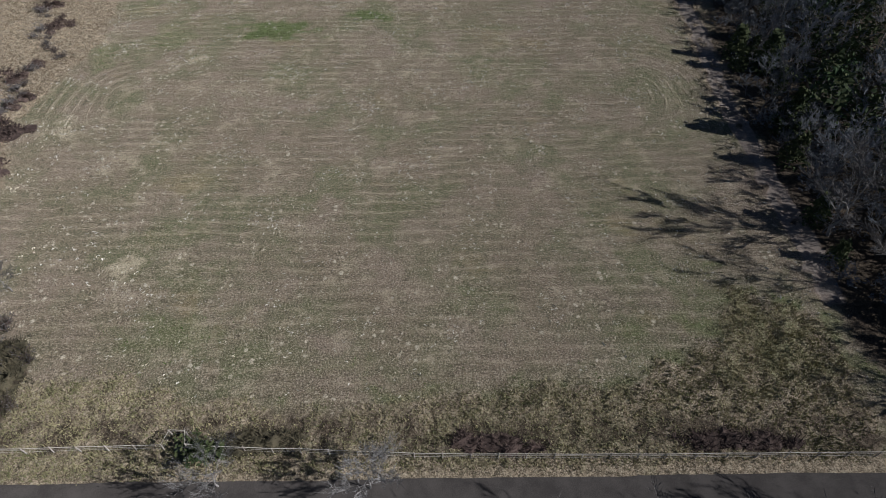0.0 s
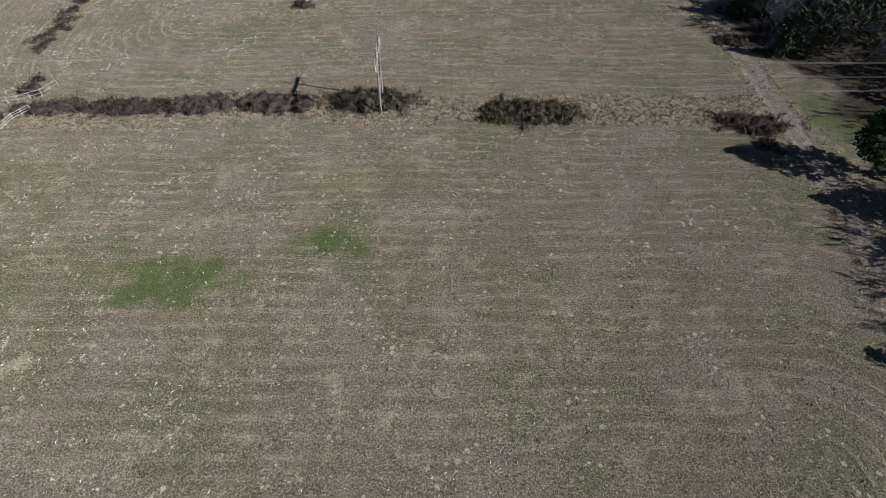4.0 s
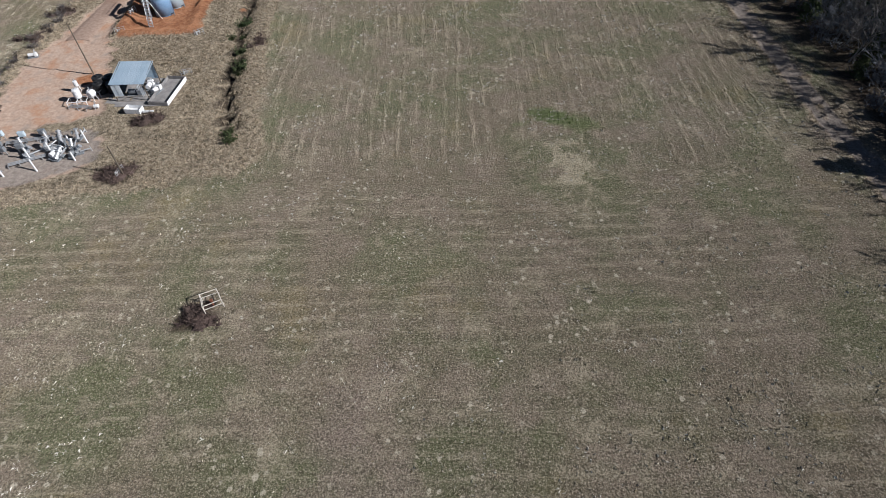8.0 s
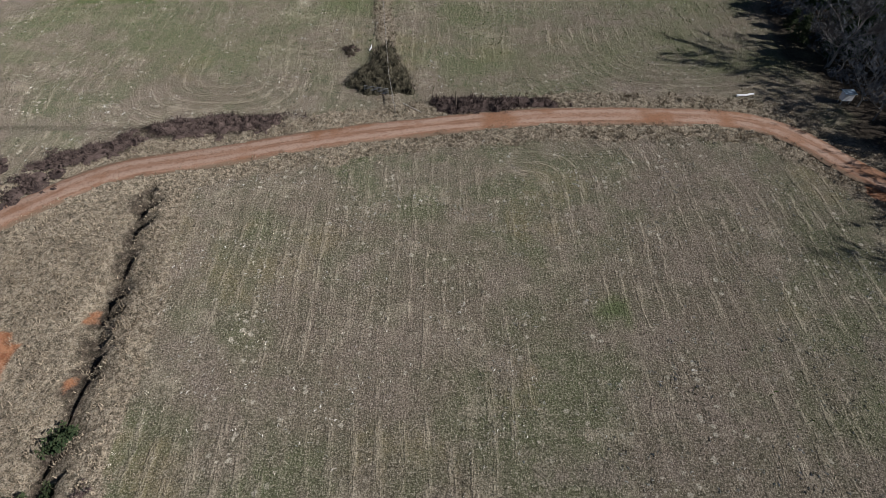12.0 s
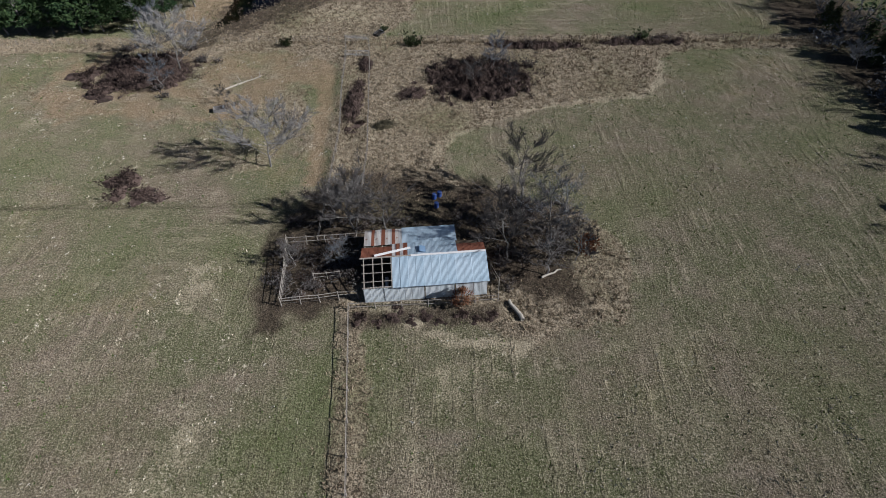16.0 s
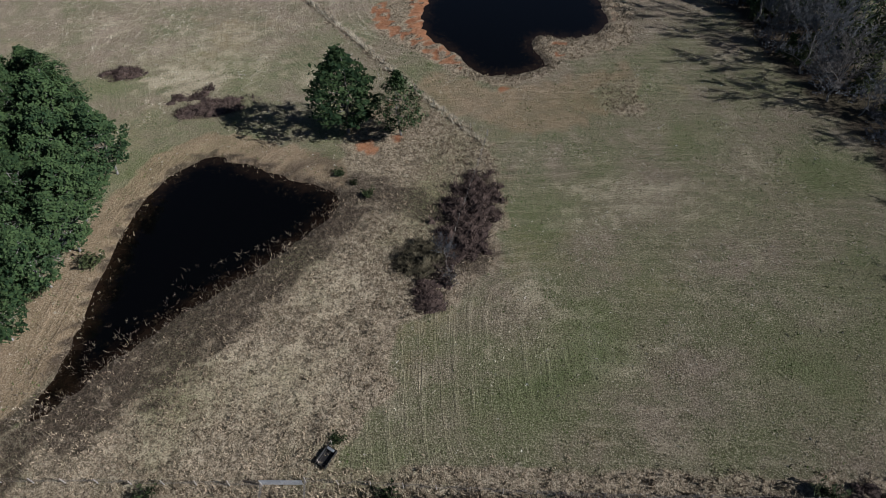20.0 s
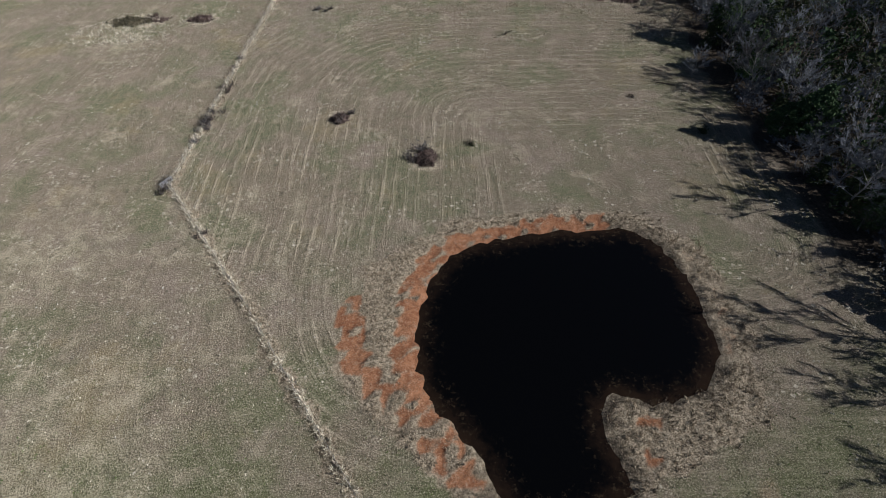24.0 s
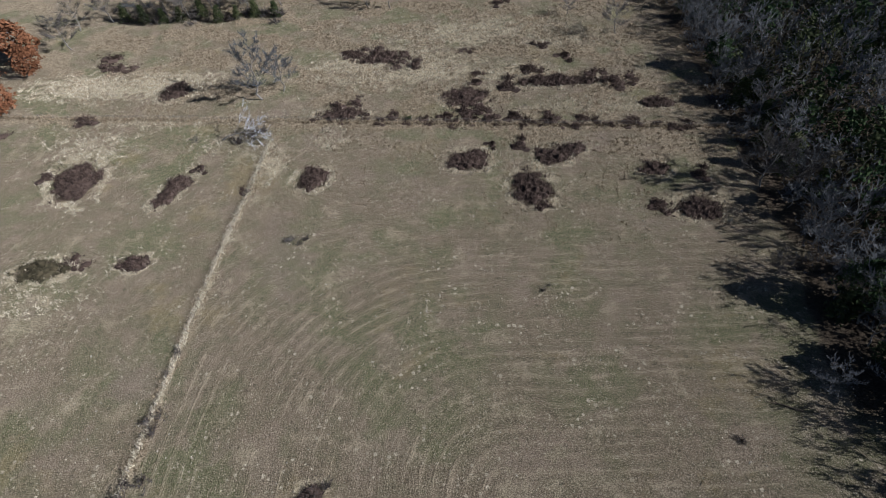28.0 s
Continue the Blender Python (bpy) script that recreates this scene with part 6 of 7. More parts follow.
def utility_pole(x, y, height, label, arm=0.0, lean=(0, 0)):
    t = thing("utility_pole", (x, y, gz(x, y)), label, "pole")
    bm = bmesh.new()
    rod(bm, (0, 0, -0.4), (lean[0], lean[1], height), 0.13, 0.08, 8)
    part("shaft", bm, DARKWOOD, t)
    if arm:
        bm = bmesh.new()
        bar(bm, (-arm, 0, height - 0.5), (arm, 0, height - 0.5), 0.1)
        part("crossarm", bm, DARKWOOD, t)
    return t


utility_pole(-58.2, 258.6, 9.5, "thin dark utility pole on the dirt yard", 0.4)
utility_pole(-43.1, 231.4, 5.0, "short dark pole beside pipework in dry grass")
utility_pole(-59, 226.9, 5.0, "short dark pole at the yard edge")
utility_pole(-78.5, 152, 5.5, "dark leaning pole beside the cattle pen")
utility_pole(2.5, 330.6, 3.0, "thin grey post among roadside brambles")
utility_pole(72, 357, 4.0, "thin post at the wood edge")


# ---- barn ----
def corrugated(width, length, pitch=0.13, depth=0.016):
    """A corrugated sheet in the xy plane, ribs along y, with thickness."""
    n = max(4, int(width / pitch) * 2)
    verts, faces = [], []
    for side, dz in ((0, 0.0), (1, -0.012)):
        for i in range(n + 1):
            z = depth * (0.5 if i % 2 else -0.5) + dz
            verts += [(width * i / n, 0, z), (width * i / n, length, z)]
        o = side * 2 * (n + 1)
        for i in range(n):
            q = (o + 2 * i, o + 2 * i + 2, o + 2 * i + 3, o + 2 * i + 1)
            faces.append(q if not side else q[::-1])
    return verts, faces


def sheets(parent, name, x0, x1, a, b, material, width=0.92, up=None, rnd=random.Random(3), label=""):
    """A row of corrugated sheets between the eave line a=(y,z) and the upper line b=(y,z), from x0 to x1."""
    d = Vector((0, b[0] - a[0], b[1] - a[1]))
    n = max(1, round((x1 - x0) / width))
    w = (x1 - x0) / n
    kinds = [mesh_of(name, *corrugated(w + 0.03, d.length), m) for m in (material if isinstance(material, list) else [material])]
    rot = Matrix(((1, 0, 0), (0, d.y / d.length, -d.z / d.length), (0, d.z / d.length, d.y / d.length))).to_4x4()
    for i in range(n):
        ob = new(name, kinds[i % len(kinds)])
        ob.parent = parent
        ob.matrix_basis = Matrix.Translation((x0 + i * w, a[0] + rnd.uniform(-0.04, 0.04), a[1] + (i % 2) * 0.012)) @ rot @ pose(0, 0, 0, 0, 0, rnd.uniform(-0.4, 0.4))
        if label:
            tagged(ob, label)


def barn():
    t = thing("barn", (-11.3, 381.9, 0), "old tin barn with patched, rusted and partly missing roof sheets", "barn", turn=4.8)
    L, D = 14.1, 6.6
    sheets(t, "wall_sheet", 0, L, (0.0, 0.1), (0.001, 2.75), LIT_WALL_TIN, 0.8)
    # roof: front slope with bare purlins at one end, back slope, rear lean-to
    sheets(t, "roof_sheet", 3.35, L + 0.2, (-0.3, 2.72), (3.3, 4.02), TIN)
    sheets(t, "rusted_roof_sheet", -0.2, 3.4, (6.0, 3.02), (3.35, 4.02), RUST, label="dark red rusted roof sheet")
    sheets(t, "patched_roof_sheet", 3.4, 5.2, (6.6, 2.86), (3.35, 4.02), [WHITE_TIN, RUST], 0.45)
    sheets(t, "roof_sheet", 5.2, 11.0, (6.6, 2.86), (3.35, 4.02), TIN)
    sheets(t, "rusted_roof_sheet", 11.0, L + 0.2, (5.6, 3.17), (3.35, 4.02), RUST, label="dark red rusted roof sheet")
    sheets(t, "patched_roof_sheet", 0.0, 4.6, (9.9, 2.2), (6.5, 2.84), [RUSTY_TIN, WHITE_TIN, RUST], 0.42)
    sheets(t, "roof_sheet", 4.6, 11.2, (10.0, 2.2), (6.5, 2.84), TIN)
    bm = bmesh.new()
    bar(bm, (5.6, 3.33, 4.05), (L + 0.2, 3.33, 4.05), 0.3, 0.04)
    part("ridge_cap", bm, WHITE, t, "pale metal ridge cap")
    for x in (0.15, 1.2, 2.25, 3.3, 6.6, 10, 13.9):
        bm = bmesh.new()
        bar(bm, (x, -0.2, 2.66), (x, 3.3, 3.92), 0.09, 0.12)
        bar(bm, (x, 3.3, 3.92), (x, 6.4, 2.82), 0.09, 0.12)
        part("rafter", bm, WOOD, t)
    for y, z in ((0.6, 3.0), (1.6, 3.36), (2.6, 3.72)):
        bm = bmesh.new()
        bar(bm, (-0.1, y, z), (3.6, y, z), 0.07, 0.06)
        part("purlin", bm, WOOD, t)
    bm = bmesh.new()
    bar(bm, (-0.3, 3.36, 4.0), (5.6, 3.36, 4.03), 0.14, 0.1)
    part("ridge_beam", bm, WOOD, t)
    bm = bmesh.new()
    bar(bm, (-0.1, -0.05, 2.7), (L, -0.05, 2.7), 0.1, 0.1)
    part("wall_plate", bm, WOOD, t)
    for x in (0, 3.3, 6.9, 10.4, L - 0.1):
        for y, h in ((0.08, 2.7), (6.5, 2.75), (9.8, 2.1)):
            if y > 9 and x > 11.3:
                continue
            bm = bmesh.new()
            bar(bm, (x + 0.06, y, -0.2), (x + 0.06, y, h), 0.15)
            part("post", bm, DARKWOOD, t)
    bm = bmesh.new()
    box(bm, (L - 0.02, 4.9, 1.2), (0.05, 3.2, 2.3))
    part("end_wall", bm, RUST, t, "rusted sheet end wall")
    bm = bmesh.new()
    box(bm, (7, 6.55, 1.3), (13.6, 0.05, 2.6))
    part("back_wall", bm, DARKWOOD, t)
    # loose strip and lifted sheet on the roof, litter showing through the hole
    bm = bmesh.new()
    bar(bm, (1.4, 3.6, 4.1), (5.6, 4.9, 3.75), 0.34, 0.03)
    part("loose_strip", bm, WHITE, t, "loose pale sheet strip lying on the roof")
    bm = bmesh.new()
    box(bm, (7.0, 4.6, 3.75), (0.7, 1.5, 0.03), None)
    bmesh.ops.rotate(bm, verts=bm.verts, cent=(7, 4.6, 3.75), matrix=Matrix.Rotation(radians(-18), 3, "X") @ Matrix.Rotation(radians(14), 3, "Y"))
    part("lifted_sheet", bm, BLUEGREY, t, "lifted bluish roof sheet")
    bm = bmesh.new()
    box(bm, (2.6, 2.1, 1.1), (0.35, 1.5, 0.25))
    soften(bm, 0.04)
    part("feeder", bm, WHITE, t, "white trough inside the open end")
    return t


barn()


def log(a, b, r1, r2, label, material=PALEWOOD, branches=0):
    t = thing("fallen_log", (a[0], a[1], 0), label, "log")
    d = Vector((b[0] - a[0], b[1] - a[1], 0))
    verts, faces = [], []
    rnd = random.Random(int(a[1]))
    last = Vector((0, 0, r1))
    for i in range(1, 6):
        u = i / 5
        nxt = d * u + Vector((rnd.uniform(-0.12, 0.12), rnd.uniform(-0.12, 0.12), r1 + (r2 - r1) * u + 0.02))
        tube(verts, faces, last, nxt, r1 + (r2 - r1) * (u - 0.2), r1 + (r2 - r1) * u, 8)
        last = nxt
    ob = new("trunk", mesh_of("trunk", verts, faces, material))
    ob.parent = t
    for k in range(branches):
        verts, faces = [], []
        u = 0.3 + 0.7 * rnd.random()
        p = d * u + Vector((0, 0, r2 + 0.1))
        tube(verts, faces, p, p + Vector((rnd.uniform(-1.6, 1.6), rnd.uniform(-1.6, 1.6), rnd.uniform(0.2, 0.8))), 0.06, 0.02, 4)
        ob = new("branch", mesh_of("branch", verts, faces, material))
        ob.parent = t
    return t


log((5.3, 382), (6.7, 379.2), 0.2, 0.26, "pale barkless log lying in grass by the barn")
log((-41, 430.6), (-35.6, 435.2), 0.15, 0.06, "bleached fallen tree trunk with broken branches", branches=7)
log((48, 333.8), (51, 334.2), 0.2, 0.15, "white bleached log beside the gravel road", WHITE)
log((-58, 459.5), (-54.5, 458), 0.12, 0.05, "bleached fallen branch under the pines", branches=4)
log((9.5, 385.6), (12, 387), 0.14, 0.08, "pinkish fallen log in grass by the barn")
log((-12.5, 347.0), (-12.2, 349.2), 0.12, 0.08, "white bent branch in dark brambles", WHITE)
log((-5.8, 331.2), (-3.0, 328.9), 0.06, 0.05, "pale pole lying by the roadside fence")
log((45.8, 619), (41.2, 620.8), 0.16, 0.06, "dark fallen branch lying at the field edge", DARKWOOD, branches=6)
log((-103, 441.3), (-97, 441.8), 0.2, 0.1, "pale fallen log by the meadow edge", branches=3)


def blue_barrel(x, y):
    t = thing("blue_barrel", (x, y, gz(x, y)), "blue plastic barrel among brush behind the barn", "barrel")
    bm = bmesh.new()
    rod(bm, (0, 0, 0), (0, 0, 0.9), 0.3, n=14)
    soften(bm, 0.05)
    part("drum", bm, BLUE, t)
    for z in (0.3, 0.6):
        bm = bmesh.new()
        rod(bm, (0, 0, z - 0.03), (0, 0, z + 0.03), 0.325, n=14)
        part("hoop", bm, BLUE, t)
    return t


for x, y in ((-3.6, 400.4), (-2.9, 400.9), (-3.3, 398.6)):
    blue_barrel(x, y)


def stock_trough(x, y, turn, s, label, material):
    t = thing("stock_trough", (x, y, gz(x, y)), label, "trough", turn=turn)
    bm = bmesh.new()
    vs = box(bm, (0, 0, s[2] / 2), s)
    top = [f for f in bm.faces if f.normal.z > 0.9]
    r = bmesh.ops.inset_region(bm, faces=top, thickness=0.1)
    bmesh.ops.translate(bm, verts=list({v for f in top for v in f.verts}), vec=(0, 0, -s[2] * 0.7))
    part("tub", bm, material, t)
    bm = bmesh.new()
    box(bm, (s[0] * 0.38, 0, s[2] + 0.05), (0.3, s[1] * 0.7, 0.12))
    soften(bm, 0.02)
    part("float_box", bm, GREYMETAL, t)
    return t


stock_trough(-40.1, 423.8, 15, (1.9, 1.2, 0.6), "grey concrete stock trough in dry grass", CONCRETE)
stock_trough(-15.6, 451.6, 60, (2.2, 1.3, 0.5), "black stock trough at the marsh corner", BLACK)


def pipe_cage(x, y):
    t = thing("pipe_cage", (x, y, gz(x, y)), "rusty pale pipe cage round a wellhead in brambles", "cage", turn=25)
    c = [(-1, -0.9), (1.1, -0.8), (0.9, 1.0), (-1, 1.0)]
    for i in range(4):
        a, b = c[i], c[(i + 1) % 4]
        for z in (0.65, 1.3):
            bm = bmesh.new()
            rod(bm, (*a, z), (*b, z), 0.05, n=6)
            part("rail", bm, PALEWOOD, t)
        bm = bmesh.new()
        rod(bm, (*a, -0.2), (*a, 1.38), 0.06, n=6)
        part("post", bm, PALEWOOD, t)
    bm = bmesh.new()
    rod(bm, (0, 0, 0), (0, 0, 0.8), 0.12, n=8)
    rod(bm, (0, 0, 0.8), (0, 0, 0.9), 0.2, n=8)
    part("wellhead", bm, RUST, t)
    return t


pipe_cage(-24.2, 208)


def meter_box(x, y):
    t = thing("meter_box", (x, y, gz(x, y)), "white metal box on short legs at the wood edge", "box")
    bm = bmesh.new()
    box(bm, (0, 0, 1.3), (1.6, 1.1, 1.3))
    soften(bm, 0.04)
    part("housing", bm, WHITE, t)
    bm = bmesh.new()
    box(bm, (0, 0, 2.0), (1.9, 1.4, 0.08))
    part("lid", bm, TIN, t)
    for sx in (-0.65, 0.65):
        for sy in (-0.4, 0.4):
            bm = bmesh.new()
            bar(bm, (sx, sy, -0.1), (sx, sy, 0.7), 0.08)
            part("leg", bm, STEEL, t)
    return t


meter_box(64.6, 332.2)

# ---- tank battery ----
def tank(x, y, r, h, material, label):
    t = thing("storage_tank", (x, y, gz(x, y)), label, "tank", "tank battery")
    bm = bmesh.new()
    bmesh.ops.create_cone(bm, cap_ends=True, segments=40, radius1=r, radius2=r, depth=h, matrix=Matrix.Translation((0, 0, h / 2)))
    for f in bm.faces:
        f.smooth = abs(f.normal.z) < 0.5
    part("shell", bm, material, t)
    bm = bmesh.new()
    bmesh.ops.create_cone(bm, cap_ends=True, segments=40, radius1=r * 1.01, radius2=r * 0.12, depth=0.42, matrix=Matrix.Translation((0, 0, h + 0.21)))
    lid = part("roof", bm, material, t)
    for z in (0.06, h * 0.33, h * 0.66, h - 0.05):
        bm = bmesh.new()
        bmesh.ops.create_cone(bm, cap_ends=False, segments=40, radius1=r * 1.012, radius2=r * 1.012, depth=0.07, matrix=Matrix.Translation((0, 0, z)))
        part("hoop", bm, material, t)
    bm = bmesh.new()
    rod(bm, (-r * 0.45, -0.2, h + 0.1), (-r * 0.45, -0.2, h + 0.55), 0.28, n=14)
    soften(bm, 0.03)
    part("hatch", bm, GREYMETAL, lid)
    bm = bmesh.new()
    rod(bm, (r * 0.85, -0.75, 0.3), (r + 0.5, -1.0, 0.3), 0.08)
    rod(bm, (r + 0.5, -1.0, 0.0), (r + 0.5, -1.0, 0.7), 0.1)
    part("outlet_pipe", bm, GREYMETAL, t)
    return t


TK = ((-52.8, 281.1), (-51.9, 284.8))
tank(*TK[0], 1.78, 5.2, BLUEGREY, "upright blue-grey steel storage tank on red soil")
tank(*TK[1], 1.78, 5.4, PALEBLUE, "upright pale blue steel storage tank on red soil")


def tank_stairs():
    t = thing("tank_stairs", (-53.6, 275.2, gz(-53.6, 275.2)), "galvanised steel stair and catwalk up to the tanks", "stairs")
    a, b = Vector((0, 0, 0.05)), Vector((-0.45, 3.3, 5.3))
    for s in (-0.38, 0.38):
        bm = bmesh.new()
        bar(bm, a + Vector((s, 0, 0)), b + Vector((s, 0, 0)), 0.06, 0.2)
        part("stringer", bm, STEEL, t)
        bm = bmesh.new()
        rod(bm, a + Vector((s, 0, 1.0)), b + Vector((s, 0, 1.0)), 0.03, n=6)
        for u in (0.03, 0.35, 0.68, 0.97):
            p = a.lerp(b, u) + Vector((s, 0, 0))
            rod(bm, p, p + Vector((0, 0, 1.0)), 0.025, n=6)
        part("handrail", bm, STEEL, t)
    tread = None
    for i in range(22):
        p = a.lerp(b, (i + 0.5) / 22)
        if tread is None:
            bm = bmesh.new()
            box(bm, (0, 0, 0), (0.74, 0.2, 0.035))
            ob = part("tread", bm, STEEL, t)
            tread = ob.data
        else:
            ob = new("tread", tread)
            ob.parent = t
        ob.location = p
    bm = bmesh.new()
    box(bm, (-1.55, 5.9, 5.32), (0.9, 5.0, 0.06))
    box(bm, (-0.95, 3.65, 5.32), (2.0, 0.8, 0.06))
    part("catwalk", bm, STEEL, t)
    for s in (-2.0, -1.1):
        bm = bmesh.new()
        for z in (5.8, 6.3):
            rod(bm, (s, 3.4, z), (s, 8.4, z), 0.025, n=6)
        for k in range(5):
            rod(bm, (s, 3.4 + k * 1.25, 5.3), (s, 3.4 + k * 1.25, 6.3), 0.025, n=6)
        part("guard_rail", bm, STEEL, t)
    for y in (4.0, 8.0):
        bm = bmesh.new()
        for s in (-1.95, -1.15):
            bar(bm, (s, y, -0.1), (s, y, 5.3), 0.08)
        part("support", bm, STEEL, t)
    bm = bmesh.new()
    rod(bm, (-1.0, 3.5, 5.0), (1.1, 3.4, 0.0), 0.05, n=6)
    part("guy_pipe", bm, WHITE, t)
    return t


tank_stairs()


def rail_guard(x, y, turn, label):
    t = thing("pipe_guard", (x, y, gz(x, y)), label, "guard rail", turn=turn)
    for k in (0, 0.9, 1.8):
        bm = bmesh.new()
        rod(bm, (k, 0, -0.1), (k, 0, 1.1), 0.04, n=6)
        part("post", bm, STEEL, t)
    for z in (0.4, 0.75, 1.08):
        bm = bmesh.new()
        rod(bm, (0, 0, z), (1.8, 0, z), 0.03, n=6)
        part("rail", bm, STEEL, t)
    bm = bmesh.new()
    rod(bm, (0.5, 0.3, 0.0), (0.5, 0.3, 0.7), 0.13, n=8)
    rod(bm, (0.5, 0.3, 0.5), (1.3, 0.3, 0.5), 0.07, n=8)
    part("valve", bm, WHITE, t)
    return t


rail_guard(-59.5, 272.6, 30, "steel pipe guard with valves at the berm corner")
rail_guard(-59.0, 279.5, 70, "steel pipe guard with valves beside the tanks")
rail_guard(-44.0, 271.4, 40, "small pipe guard on the berm edge")
rail_guard(-43.6, 230.6, 80, "white pipework with guard in dry grass")
rail_guard(-42.5, 257.5, 20, "white valve standpipes behind the pump shelter")
rail_guard(-67.5, 229.5, 40, "bent white pipework at the yard edge")


# ---- pump shelter ----
def pump_shelter():
    t = thing("pump_shelter", (-50.7, 249.8, gz(-50.7, 249.8)), "open pump shelter with a galvanised mono-pitch roof", "shelter")
    W, D, z1, z2 = 5.5, 5.7, 3.3, 4.1
    sheets(t, "roof_sheet", -0.2, W, (-0.1, z1), (D, z2), TIN, 0.85)
    for x in (0.05, W - 0.15):
        for y, z in ((0.1, z1), (D - 0.2, z2)):
            bm = bmesh.new()
            bar(bm, (x, y, -0.2), (x, y, z - 0.05), 0.12)
            part("post", bm, DARKWOOD, t)
        bm = bmesh.new()
        bar(bm, (x, 0, z1 - 0.08), (x, D - 0.1, z2 - 0.08), 0.1, 0.16)
        part("beam", bm, DARKWOOD, t)
    sheets(t, "wall_sheet", 0.0, 1.5, (-0.02, 1.1), (-0.019, z1 - 0.1), LIT_WALL_TIN, 0.75)
    sheets(t, "wall_sheet", 0.1, W - 0.2, (D - 0.1, 0.9), (D - 0.099, z2 - 0.1), TIN, 0.85)
    for a, b in (((0, -0.02, 1.1), (W, -0.02, 1.1)), ((0.05, 0, 0.2), (W - 0.1, 0, 0.25)), ((0.1, 0.05, 0.2), (W * 0.5, 0.05, 1.1))):
        bm = bmesh.new()
        bar(bm, a, b, 0.09)
        part("rail", bm, WOOD, t)
    return t


pump_shelter()


def pump_skid(x, y, turn, label, paint, size=1.0):
    t = thing("pump_skid", (x, y, gz(x, y)), label, "pump", turn=turn)
    s = size
    bm = bmesh.new()
    box(bm, (0, 0, 0.15 * s), (2.4 * s, 1.2 * s, 0.16 * s))
    part("base", bm, GREYMETAL, t)
    bm = bmesh.new()
    rod(bm, (-0.9 * s, 0, 0.75 * s), (0.2 * s, 0, 0.75 * s), 0.4 * s, n=16)
    soften(bm, 0.03)
    part("motor", bm, paint, t)
    bm = bmesh.new()
    box(bm, (0.75 * s, 0, 0.7 * s), (0.7 * s, 0.9 * s, 0.9 * s))
    soften(bm, 0.06)
    part("pump_block", bm, paint, t)
    bm = bmesh.new()
    for k in (-0.3, 0.0, 0.3):
        rod(bm, (0.75 * s, k * s, 1.1 * s), (0.75 * s, k * s, 1.7 * s), 0.07 * s, n=8)
    rod(bm, (0.75 * s, -0.5 * s, 1.6 * s), (0.75 * s, 0.9 * s, 1.6 * s), 0.08 * s, n=8)
    part("manifold", bm, STEEL, t)
    return t


pump_skid(-48.2, 251.6, 0, "grey pump and motor under the shelter", GREYMETAL, 1.1)
pump_skid(-46.6, 253.8, 90, "white pump unit under the shelter", WHITE, 1.0)
pump_skid(-45.0, 252.4, 70, "pale grey pump unit beside the shelter", WHITE, 0.9)
pump_skid(-71.8, 265.0, 20, "white pump unit standing alone by the road", WHITE, 0.75)


def panel_box(x, y, turn, s, label, material, legs=0.7):
    t = thing("control_cabinet", (x, y, gz(x, y)), label, "cabinet", "yard equipment", turn=turn)
    bm = bmesh.new()
    box(bm, (0, 0, legs + s[2] / 2), s)
    soften(bm, 0.03)
    part("housing", bm, material, t)
    bm = bmesh.new()
    box(bm, (0, -s[1] / 2 - 0.015, legs + s[2] / 2), (s[0] * 0.8, 0.03, s[2] * 0.8))
    part("door", bm, material, t)
    for sx in (-0.4, 0.4):
        bm = bmesh.new()
        bar(bm, (s[0] * sx, 0, -0.1), (s[0] * sx, 0, legs + 0.02), 0.09)
        part("leg", bm, STEEL, t)
    return t


def white_post(x, y, h, lean=(0, 0), r=0.13):
    t = thing("pipe_post", (x, y, gz(x, y)), "white painted steel pipe post in the gravel yard", "post", "yard equipment")
    bm = bmesh.new()
    rod(bm, (0, 0, -0.2), (lean[0], lean[1], h), r, n=10)
    part("shaft", bm, WHITE, t)
    bm = bmesh.new()
    rod(bm, (lean[0], lean[1], h), (lean[0], lean[1], h + 0.06), r * 1.3, n=10)
    part("cap", bm, STEEL, t)
    return t


for x, y, h, lx in ((-56.2, 232.8, 2.2, 0), (-62.6, 233.4, 2.3, 0), (-53.3, 238.2, 2.0, 0), (-51.2, 238.9, 2.3, 0), (-58.1, 235.2, 2.2, 0), (-55.6, 236.6, 2.0, 0), (-57.6, 239.8, 1.8, 0), (-51.4, 234.8, 1.6, 0), (-60.4, 231.6, 1.6, 0)):
    white_post(x, y, h, (lx, 0))
for x, y, a in ((-63.9, 238.0, 5), (-61.4, 240.2, 10), (-64.8, 240.4, 0), (-60.3, 237.2, 15), (-58.6, 240.8, 5), (-62.6, 236.6, -5), (-66.2, 236.8, 8)):
    panel_box(x, y, a, (0.95, 0.5, 0.8), "pale blue-grey electrical cabinet on steel legs", GREYMETAL if a % 2 else PALEBLUE)
pump_skid(-62.0, 232.0, 60, "tan weathered valve skid on the gravel yard", RUSTY_TIN, 0.9)
pump_skid(-54.6, 235.9, 75, "white and grey valve skid on the gravel yard", WHITE, 0.95)
pump_skid(-52.0, 236.0, 80, "grey valve skid on the gravel yard", GREYMETAL, 0.8)
pump_skid(-65.6, 231.6, 40, "white pump skid at the yard corner", WHITE, 0.8)


